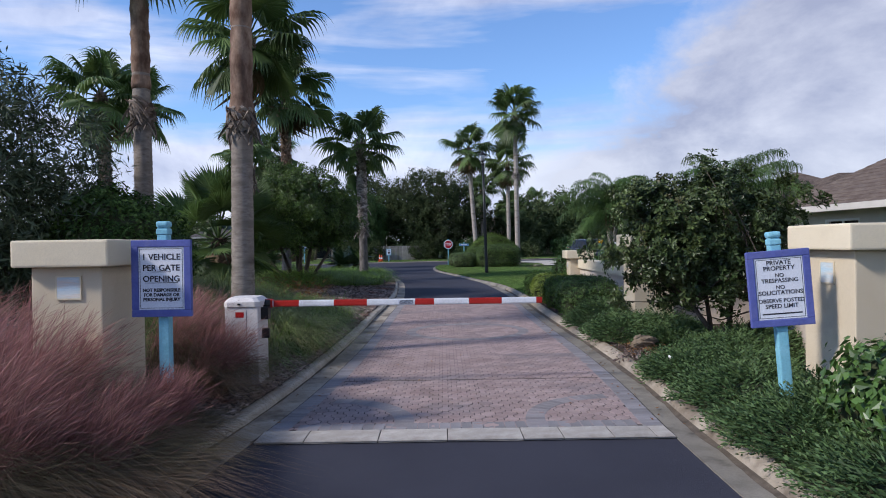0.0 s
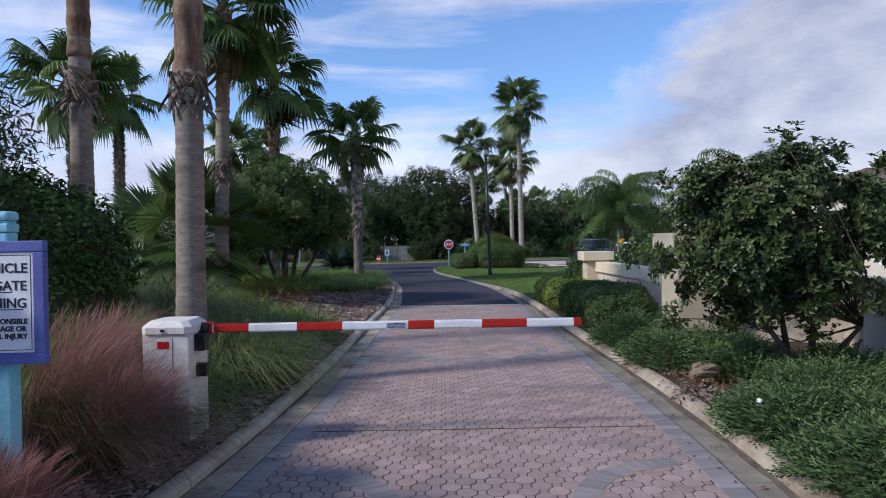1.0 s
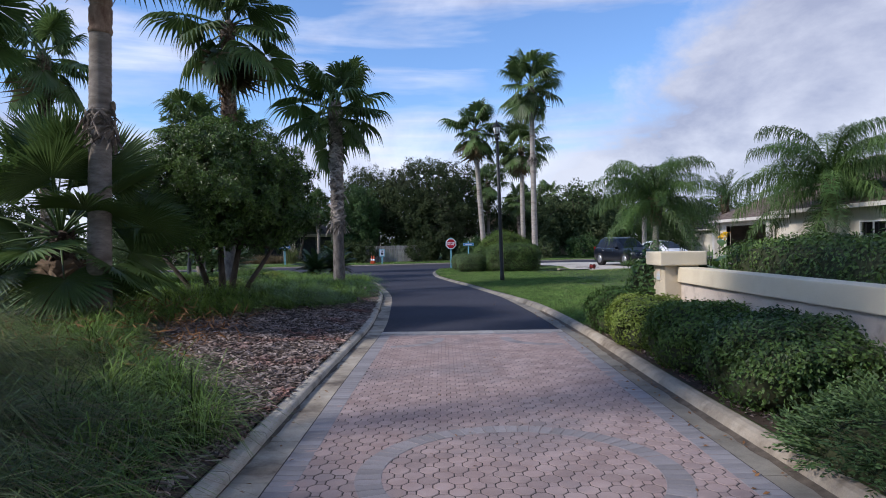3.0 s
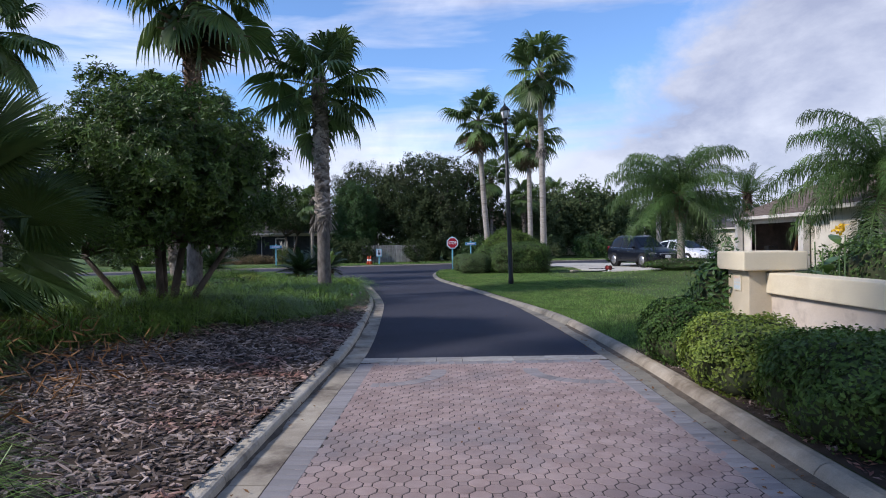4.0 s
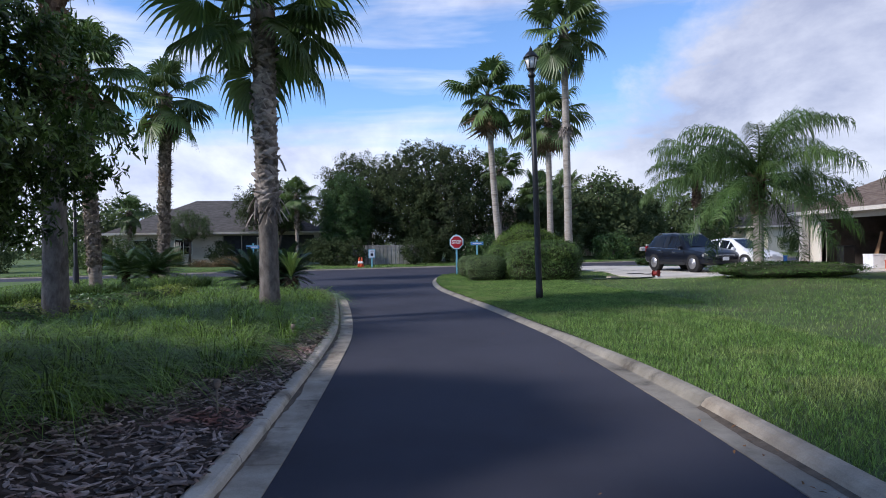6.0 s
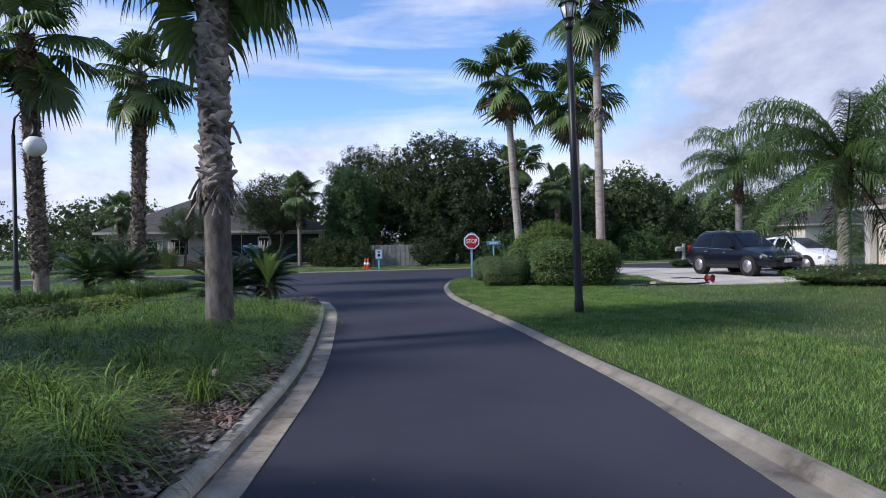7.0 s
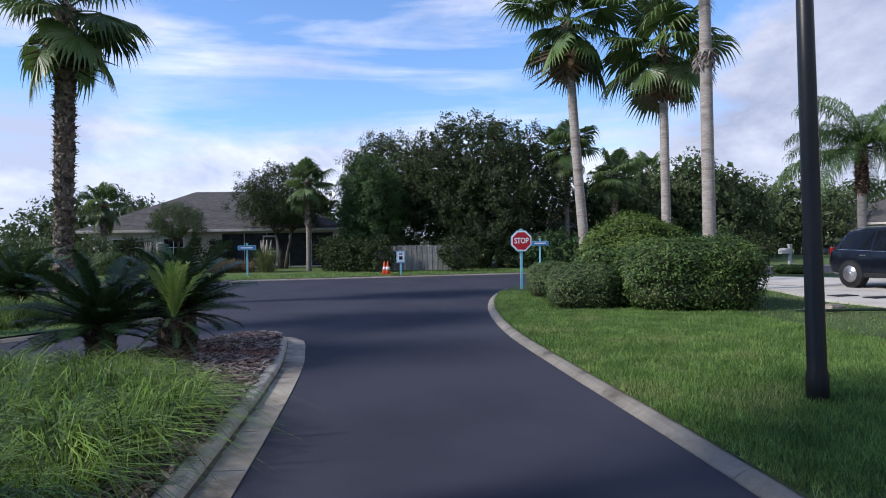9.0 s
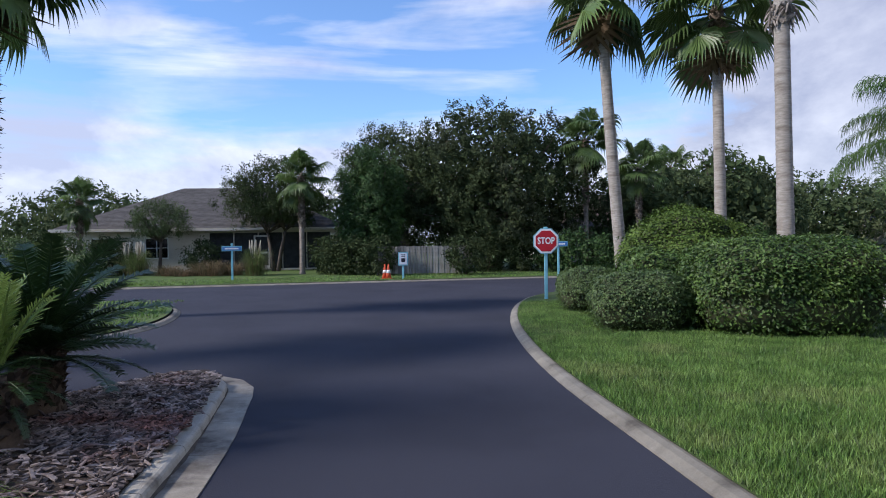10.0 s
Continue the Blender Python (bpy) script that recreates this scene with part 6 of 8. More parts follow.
def juniper(x, y, rx, ry, h, count, seed):
    """A spreading juniper: feathery sprays over a low mound."""
    rng = np.random.default_rng(seed)
    z0 = float(right_height(np.array(x), np.array(y)))
    top = empty("juniper", pose(x, y, z0), "low spreading juniper with feathery blue-green sprays", "shrub", "junipers")
    a, r = rng.uniform(0, 6.28, count), rng.random(count) ** 0.5
    px, py = np.cos(a) * r * rx, np.sin(a) * r * ry
    pz = h * (1 - r ** 2.5) * (0.7 + 0.3 * np.sin(px * 9 + seed) * np.cos(py * 8)) + rng.uniform(0, 0.05, count)
    d = unit(np.stack([np.cos(a) * (0.5 + r), np.sin(a) * (0.5 + r), rng.uniform(0.05, 0.6, count)], 1) + rng.normal(0, 0.35, (count, 3)))
    parts = []
    c0 = np.stack([px, py, pz], 1)
    for k in range(10):
        u = k / 9
        sgn = 1 if k % 2 else -1
        sd = unit(np.cross(d, np.array([[0, 0, 1.0]]))) * sgn
        ax = unit(d + sd * 0.75)
        ln = (0.095 * (1 - 0.5 * u)) * rng.uniform(0.7, 1.2, (count, 1))
        b = c0 + d * 0.24 * u
        w = np.cross(ax, rng.normal(0, 1, (count, 3)))
        w = unit(w) * 0.0085
        v = np.stack([b, b + ax * ln * 0.5 + w, b + ax * ln, b + ax * ln * 0.5 - w], 1).reshape(-1, 3)
        i = np.arange(count)[:, None] * 4
        parts.append((v, np.concatenate([i + np.array([[0, 1, 2]]), i + np.array([[0, 2, 3]])], 1).reshape(-1, 3)))
    link_mesh("sprays", raw("sprays", *merge(parts)), "juniper", top)
    # solid mound under the sprays, its dark colour standing for inner shade
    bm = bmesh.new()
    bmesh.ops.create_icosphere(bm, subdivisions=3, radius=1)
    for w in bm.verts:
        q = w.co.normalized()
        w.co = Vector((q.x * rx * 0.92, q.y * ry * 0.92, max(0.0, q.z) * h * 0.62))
    part("twig_mass", bm, "core", top, "solid inner form coloured dark for the shade among twigs", smooth=True)


for k_, (x_, y_, a_, b_, h_) in enumerate(((3.2, 12.9, 0.55, 0.8, 0.62), (3.15, 11.3, 0.5, 0.8, 0.42), (3.75, 10.4, 0.5, 0.75, 0.34), (3.05, 7.95, 0.42, 0.6, 0.34), (3.55, 7.6, 0.5, 0.8, 0.42), (3.2, 6.6, 0.6, 0.8, 0.42), (3.0, 5.3, 0.5, 0.8, 0.36), (3.5, 5.6, 0.5, 0.8, 0.45), (3.1, 4.1, 0.6, 0.8, 0.36), (4.0, 9.0, 0.5, 0.7, 0.36), (3.9, 11.6, 0.6, 0.7, 0.45), (4.6, 9.6, 0.6, 0.8, 0.4), (3.2, 2.6, 0.6, 0.9, 0.4))):
    juniper(x_ - 0.02, y_, a_ * 1.1, b_ * 1.08, h_ * 0.74, 950, 400 + k_)
# reddish chips spilt round the old log
rng_ = np.random.default_rng(415)
bits_ = []
for k_ in range(260):
    c_ = np.array([[2.86 + rng_.normal(0, 0.20), 9.25 + rng_.normal(0, 0.26), 0.0]])
    c_[0, 2] = right_height(c_[0, 0], c_[0, 1]) + rng_.uniform(0.02, 0.06)
    bits_.append(leaf_arrays(rng_, c_, np.array([[0.0, 0.0, 1.0]]), rng_.uniform(0.05, 0.12), 0.03, 0.9, 0.05))
tagged(link_mesh("bark_mulch", raw("bark_mulch", *merge(bits_)), "chip"), "reddish bark chips spilt round the log", "mulch", "", "stuff")
clipped_shrub(3.45, 4.75, 0.1, (0.5, 0.6, 0.5), "leaf_shine", 0.10, 0.058, 2400, 420, "loose shrub of broad glossy green leaves", name="viburnum", group="", power=2.0, rough=0.12)
clipped_shrub(3.82, 21.75, 0.1, (0.62, 0.72, 0.36), "leaf_dark", 0.05, 0.028, 7000, 421, "low dark shrub at the end of the bed")


# ---- signs and gate ----
def words(text, size, at, parent, mat="ink", name="lettering", bold=0.0, rot=(90, 0, 0), scale=(1, 1)):
    """Raised flat lettering, centred on its place."""
    cu = bpy.data.curves.new(name, "FONT")
    cu.body, cu.size, cu.align_x, cu.align_y, cu.extrude, cu.offset = text, size, "CENTER", "CENTER", 0.0012, bold
    cu.resolution_u = 3
    ob = bpy.data.objects.new(name, cu)
    me = bpy.data.meshes.new_from_object(ob)
    bpy.data.objects.remove(ob)
    bpy.data.curves.remove(cu)
    m = pose(*at, *rot) @ Matrix.Diagonal((scale[0], scale[1], 1, 1))
    bm = bmesh.new()
    bm.from_mesh(me)
    bpy.data.meshes.remove(me)
    seen = set()
    for v in bm.verts:
        if v in seen:
            continue
        group, todo = set(), [v]
        while todo:
            w = todo.pop()
            if w not in group:
                group.add(w)
                todo += [e.other_vert(w) for e in w.link_edges]
        seen |= group
        index = {w: i for i, w in enumerate(group)}
        piece = bpy.data.meshes.new("letter")
        piece.from_pydata([tuple(w.co) for w in index], [], [[index[w] for w in f.verts] for f in bm.faces if f.verts[0] in group])
        link_mesh("letter", piece, mat, parent, m=m)
    bm.free()


def frame_parts(parent, w, h, z, t, d, mat, y=0.0):
    for a, b, c in (((w, d, t), 0, z), ((w, d, t), 0, z + h - t), ((t, d * 0.98, h - 2 * t), -(w - t) / 2, z + t), ((t, d * 0.98, h - 2 * t), (w - t) / 2, z + t)):
        part("frame_rail", one_box(a, (b, y, c), None, 0.006), mat, parent)


def notice(x, y, z0, yaw, lean, w, h, bottom, lines, label):
    top = empty("notice_sign", pose(x, y, z0, 0, lean, yaw), label, "sign", "notice signs")
    ph = bottom + h + 0.30
    post = part("post", one_box((0.095, 0.095, ph), (0, 0.06, -0.25), None, 0.012), "teal", top)
    fin = bmesh.new()
    box(fin, (0.105, 0.105, 0.05), (0, 0.06, ph - 0.25), None, 0.008)
    box(fin, (0.085, 0.085, 0.014), (0, 0.06, ph - 0.20), None, 0.003)
    box(fin, (0.11, 0.11, 0.055), (0, 0.06, ph - 0.186), None, 0.02)
    part("finial", fin, "teal", top)
    part("backing", one_box((w - 0.02, 0.02, h - 0.02), (0, 0.002, bottom + 0.01)), "blue_frame", top)
    frame_parts(top, w, h, bottom, 0.062, 0.045, "blue_frame")
    sheet = part("sign_panel", one_box((w - 0.13, 0.006, h - 0.13), (0, -0.012, bottom + 0.065)), "sign_white", top, "white sign sheet with black lettering")
    bw, bh, bz = w - 0.155, h - 0.155, bottom + 0.0775
    for a, b, c in (((bw, 0.001, 0.004), 0, bz), ((bw, 0.001, 0.004), 0, bz + bh - 0.004), ((0.004, 0.001, bh), -bw / 2, bz), ((0.004, 0.001, bh), bw / 2, bz)):
        part("border_line", one_box(a, (b, -0.0158, c)), "ink", sheet)
    for text, size, u, bold in lines:
        z = bottom + 0.065 + (h - 0.13) * (1 - u)
        if text == "-":
            part("fine_print", one_box((bw * 0.88, 0.001, size), (0, -0.0160, z)), "ink", sheet)
        elif text == "_":
            part("underline", one_box((size, 0.001, 0.005), (0, -0.0160, z)), "ink", sheet)
        else:
            words(text, size, (0, -0.0162, z), sheet, "ink", "lettering", bold)
    return top


notice(-2.53, 5.85, 0.1, 0, 0.0, 0.535, 0.69, 1.08, [("1 VEHICLE", 0.076, 0.16, 0.0012), ("PER GATE", 0.076, 0.335, 0.0012), ("OPENING", 0.076, 0.51, 0.0012), ("_", 0.172, 0.40, 0), ("_", 0.292, 0.575, 0), ("NOT RESPONSIBLE", 0.040, 0.69, 0.0016), ("FOR DAMAGE OR", 0.040, 0.765, 0.0016), ("PERSONAL INJURY", 0.040, 0.84, 0.0016)], "blue-framed white gate notice on an aqua post")
notice(3.12, 5.85, 0.1, -6, -4.2, 0.545, 0.685, 0.91, [("PRIVATE", 0.057, 0.085, 0.0006), ("PROPERTY", 0.057, 0.175, 0.0006), ("NO", 0.050, 0.29, 0.0006), ("TRESPASSING", 0.053, 0.375, 0.0006), ("NO", 0.050, 0.485, 0.0006), ("SOLICITATIONS", 0.053, 0.57, 0.0006), ("OBSERVE POSTED", 0.050, 0.70, 0.0006), ("SPEED LIMIT", 0.053, 0.79, 0.0006), ("-", 0.012, 0.92, 0)], "leaning blue-framed white notice on an aqua post")


def barrier_gate():
    top = empty("barrier_gate", pose(-2.42, 7.98, 0.08), "white barrier gate with its red-striped arm down", "barrier gate")
    cab = part("cabinet", one_box((0.40, 0.44, 1.0), (0, 0, 0), None, 0.012), "white_metal", top, "weathered white metal cabinet")
    bm = bmesh.new()
    ring = []
    for w, d, z in ((0.43, 0.47, 1.0), (0.43, 0.47, 1.055), (0.33, 0.37, 1.105)):
        c = 0.05
        ring.append([bm.verts.new((sx * (w / 2 - (c if k else 0)), sy * (d / 2 - (0 if k else c)), z)) for sx, sy, k in ((1, -1, 0), (1, 1, 0), (1, 1, 1), (-1, 1, 1), (-1, 1, 0), (-1, -1, 0), (-1, -1, 1), (1, -1, 1))])
    for a, b in zip(ring, ring[1:]):
        for i in range(8):
            bm.faces.new((a[i], a[(i + 1) % 8], b[(i + 1) % 8], b[i]))
    bm.faces.new(ring[0][::-1])
    bm.faces.new(ring[-1])
    bmesh.ops.recalc_face_normals(bm, faces=bm.faces)
    lid = part("lid", bm, "white_metal", top, "chamfered white lid")
    part("lock", one_box((0.035, 0.012, 0.02), (-0.02, -0.24, 1.02), None, 0.004), "black", lid)
    part("door_seam", one_box((0.004, 0.004, 0.92), (0.06, -0.2205, 0.04)), "black", cab)
    part("sticker", one_box((0.10, 0.003, 0.065), (-0.02, -0.2215, 0.87)), "tail", cab, "faded red maker's sticker")
    for z in (0.83, 0.60):
        part("receiver", one_box((0.09, 0.13 if z > 0.7 else 0.07, 0.15 if z > 0.7 else 0.12), (0.245, -0.04, z), None, 0.01), "black", cab, "black sensor housing")
    hub = part("arm_hub", tube(bmesh.new(), [(0.19, 0.07, 1.0), (0.28, 0.07, 1.0)], [0.065, 0.065], 14), "black", top)
    part("clamp", one_box((0.12, 0.10, 0.10), (0.24, 0.09, 0.96), None, 0.008), "red", hub)
    arm = empty("arm", pose(0.22, 0.085, 1.005, 0, 0.4, 3.6))
    arm.parent = top
    edges = (0.0, 0.09, 0.40, 0.83, 1.24, 1.62, 1.84, 2.08, 2.52, 2.94, 3.38, 3.455)
    cols = ("white", "red", "white", "red", "white", "white", "red", "white", "red", "white", "red")
    for a, b, c in zip(edges, edges[1:], cols):
        bm = bmesh.new()
        w, h = 0.045, 0.078
        box(bm, (b - a, w, h), ((a + b) / 2, 0, -h / 2))
        bmesh.ops.bevel(bm, geom=[e for e in bm.edges if abs(e.verts[0].co.x - e.verts[1].co.x) > 0.01], offset=0.012, segments=2, affect="EDGES")
        part("stripe", bm, c, arm, "red reflective band" if c == "red" else "white band")
    lab = part("label", one_box((0.21, 0.002, 0.058), (1.73, -0.0235, -0.029)), "sign_white", arm, "small white label")
    words("AUTOMOTIVE", 0.026, (1.73, -0.0258, 0.011), lab, "ink", "lettering", 0.0006)
    words("TRAFFIC ONLY", 0.026, (1.73, -0.0258, -0.014), lab, "ink", "lettering", 0.0006)


barrier_gate()


def octagon(r, d):
    bm = bmesh.new()
    v = [bm.verts.new((r * math.cos(radians(22.5 + 45 * k)), 0, r * math.sin(radians(22.5 + 45 * k)))) for k in range(8)]
    f = bm.faces.new(v)
    e = bmesh.ops.extrude_face_region(bm, geom=[f])["geom"]
    bmesh.ops.translate(bm, vec=(0, d, 0), verts=[w for w in e if isinstance(w, bmesh.types.BMVert)])
    bmesh.ops.recalc_face_normals(bm, faces=bm.faces)
    return bm


stop = empty("stop_sign", pose(0.42, 51.4, 0.09, 0, 0, 5), "red octagonal stop sign on an aqua wooden post", "stop sign")
part("post", one_box((0.085, 0.085, 2.2), (0, 0.06, -0.25), None, 0.01), "teal", stop)
part("finial", one_box((0.11, 0.11, 0.07), (0, 0.06, 1.95), None, 0.02), "teal", stop)
part("backing", octagon(0.385, 0.02), "teal", stop, "aqua octagonal backing", pose(0, -0.005, 1.62))
part("white_border", octagon(0.362, 0.004), "white", stop, m=pose(0, -0.010, 1.62))
face = part("sign_face", octagon(0.315, 0.004), "stop_red", stop, "red sign face with white letters", pose(0, -0.015, 1.62))
words("STOP", 0.24, (0, -0.003, 0.0), face, "white", "lettering", 0.006, scale=(0.84, 1.1))


def street_sign(x, y, yaw, label):
    top = empty("street_sign", pose(x, y, 0.1, 0, 0, yaw), label, "street sign", "street signs")
    part("post", one_box((0.09, 0.09, 1.95), (0, 0.03, -0.25), None, 0.01), "teal", top)
    part("finial", one_box((0.12, 0.12, 0.07), (0, 0.03, 1.70), None, 0.02), "teal", top)
    part("backing", one_box((0.92, 0.03, 0.24), (0, -0.025, 1.40), None, 0.006), "teal", top)
    blade = part("name_blade", one_box((0.86, 0.006, 0.18), (0, -0.044, 1.43)), "street_blue", top, "blue name blade")
    part("name_bar", one_box((0.62, 0.002, 0.07), (0, -0.0485, 1.485)), "white", blade)


street_sign(2.1, 64.95, 6, "blue street name sign on an aqua post")
street_sign(-13.4, 62.9, 14, "blue street name sign on an aqua post")
spd = empty("speed_sign", pose(-5.25, 63.0, 0.1, 0, 0, 10), "small pale notice on an aqua post by the street", "sign")
part("post", one_box((0.09, 0.09, 1.35), (0, 0.03, -0.2), None, 0.01), "teal", spd)
part("backing", one_box((0.46, 0.03, 0.62), (0, -0.02, 0.62), None, 0.006), "teal", spd)
pan_ = part("sign_panel", one_box((0.36, 0.006, 0.52), (0, -0.040, 0.67)), "sign_white", spd)
for z_, w_, h_ in ((1.10, 0.2, 0.035), (1.03, 0.16, 0.035), (0.78, 0.18, 0.18)):
    part("print_bar", one_box((w_, 0.002, h_), (0, -0.045, z_)), "ink", pan_)
for x_, y_ in ((-6.15, 63.2), (-5.95, 63.05)):
    c_ = empty("traffic_cone", pose(x_, y_, 0.1), "orange traffic cone on the verge", "traffic cone", "traffic cones")
    part("base", one_box((0.34, 0.34, 0.035), (0, 0, 0), None, 0.01), "cone", c_)
    part("cone_body", lathe(bmesh.new(), [(0.14, 0.03), (0.10, 0.25), (0.075, 0.40), (0.03, 0.70)], 14), "cone", c_)
    part("reflective_collar", lathe(bmesh.new(), [(0.104, 0.27), (0.078, 0.42)], 14), "white", c_, "white reflective collar")


# ---- lamps ----
lamp = empty("street_lamp", pose(2.38, 35.7, 0.10, 0, -1.2, 0), "black street lamp with a lantern head, leaning slightly", "street lamp")
part("pole", lathe(bmesh.new(), [(0.10, -0.3), (0.10, 0.25), (0.086, 0.3), (0.078, 3.0), (0.062, 6.0)], 16), "black", lamp, smooth=True)
part("collar", lathe(bmesh.new(), [(0.065, 5.95), (0.10, 6.0), (0.10, 6.05), (0.05, 6.1), (0.12, 6.18), (0.13, 6.2)], 14), "black", lamp)
lan = part("lantern_glass", lathe(bmesh.new(), [(0.10, 6.2), (0.17, 6.5)], 6), "lamp_glass", lamp, "tapered pale lantern glass")
for k_ in range(6):
    a_ = radians(60 * k_)
    part("lantern_bar", tube(bmesh.new(), [(0.105 * math.cos(a_), 0.105 * math.sin(a_), 6.2), (0.176 * math.cos(a_), 0.176 * math.sin(a_), 6.5)], [0.012, 0.012], 5), "black", lan)
part("lantern_roof", lathe(bmesh.new(), [(0.21, 6.49), (0.20, 6.52), (0.12, 6.62), (0.05, 6.68), (0.035, 6.74), (0.012, 6.8)], 12), "black", lamp)
glo = empty("globe_lamp", pose(-12.3, 39.5, 0.1), "dark gooseneck lamp post with a white globe", "street lamp")
part("pole", lathe(bmesh.new(), [(0.16, 0), (0.15, 0.2), (0.10, 0.3), (0.09, 0.9), (0.06, 1.0), (0.05, 4.7)], 12), "black", glo)
part("gooseneck", tube(bmesh.new(), [(0, 0, 4.7), (0.05, 0, 5.15), (0.25, 0, 5.38), (0.5, 0, 5.25), (0.6, 0, 4.95)], [0.04, 0.03, 0.03, 0.03, 0.03], 8), "black", glo)
part("fitter", lathe(bmesh.new(), [(0.05, 4.95), (0.09, 4.75), (0.16, 4.6)], 12), "black", glo)
bm = bmesh.new()
bmesh.ops.create_uvsphere(bm, u_segments=20, v_segments=14, radius=0.29, matrix=Matrix.Translation((0.6, 0, 4.38)))
part("globe", bm, "lamp_glass", glo, "white milk-glass globe", smooth=True)
for o_ in glo.children:
    if o_.name.startswith("fitter"):
        o_.location = (0.6, 0, 0)


# ---- houses ----
def hip_roof(sx, sy, rise, over, z, along_x, courses=34):
    """A hipped roof whose courses step down like shingles."""
    bm = bmesh.new()
    hx, hy = sx / 2 + over, sy / 2 + over
    run = min(hx, hy)
    for k in range(courses):
        u0, u1 = k / courses, (k + 1) / courses
        z0, z1 = z + rise * u0 + 0.014, z + rise * u1
        a = [(-hx + run * u0, -hy + run * u0), (hx - run * u0, -hy + run * u0), (hx - run * u0, hy - run * u0), (-hx + run * u0, hy - run * u0)]
        b = [(-hx + run * u1, -hy + run * u1), (hx - run * u1, -hy + run * u1), (hx - run * u1, hy - run * u1), (-hx + run * u1, hy - run * u1)]
        for i in range(4):
            j = (i + 1) % 4
            lo = [bm.verts.new((*a[i], z0)), bm.verts.new((*a[j], z0))]
            hi = [bm.verts.new((*b[j], z1)), bm.verts.new((*b[i], z1))]
            foot = [bm.verts.new((*a[i], z0 - 0.014)), bm.verts.new((*a[j], z0 - 0.014))]
            bm.faces.new(lo + hi)
            bm.faces.new((foot[0], foot[1], lo[1], lo[0]))
    bm.faces.new([bm.verts.new((x, y, z)) for x, y in ((-hx, -hy), (-hx, hy), (hx, hy), (hx, -hy))])
    bmesh.ops.remove_doubles(bm, verts=bm.verts, dist=0.002)
    return bm


def wall_with_holes(ln, h, t, holes):
    """A wall along x, base at z 0, cut by holes (x0, x1, z0, z1)."""
    bm = bmesh.new()
    cuts = sorted({0.0, ln, *[v for hole in holes for v in hole[:2]]})
    for a, b in zip(cuts, cuts[1:]):
        inside = [hole for hole in holes if hole[0] <= a + 1e-6 and hole[1] >= b - 1e-6]
        spans = [(0.0, h)]
        for _, _, z0, z1 in inside:
            spans = [s for p0, p1 in spans for s in ((p0, min(p1, z0)), (max(p0, z1), p1)) if s[1] - s[0] > 1e-3]
        for z0, z1 in spans:
            box(bm, (b - a, t, z1 - z0), ((a + b) / 2, 0, z0))
    bmesh.ops.remove_doubles(bm, verts=bm.verts, dist=0.001)
    return bm


def window_in(wall, x, z, w, h, y=-0.06):
    win = part("window", one_box((w, 0.01, h), (x, y + 0.10, z)), "tint", wall, "dark window pane")
    for a, b, c in (((w + 0.1, 0.08, 0.06), x, z - 0.06), ((w + 0.1, 0.08, 0.06), x, z + h), ((0.05, 0.08, h), x - w / 2 - 0.025, z), ((0.05, 0.08, h), x + w / 2 + 0.025, z), ((0.03, 0.05, h), x, z), ((w, 0.045, 0.03), x, z + h / 2)):
        part("window_frame", one_box(a, (b, y, c)), "trim", win)


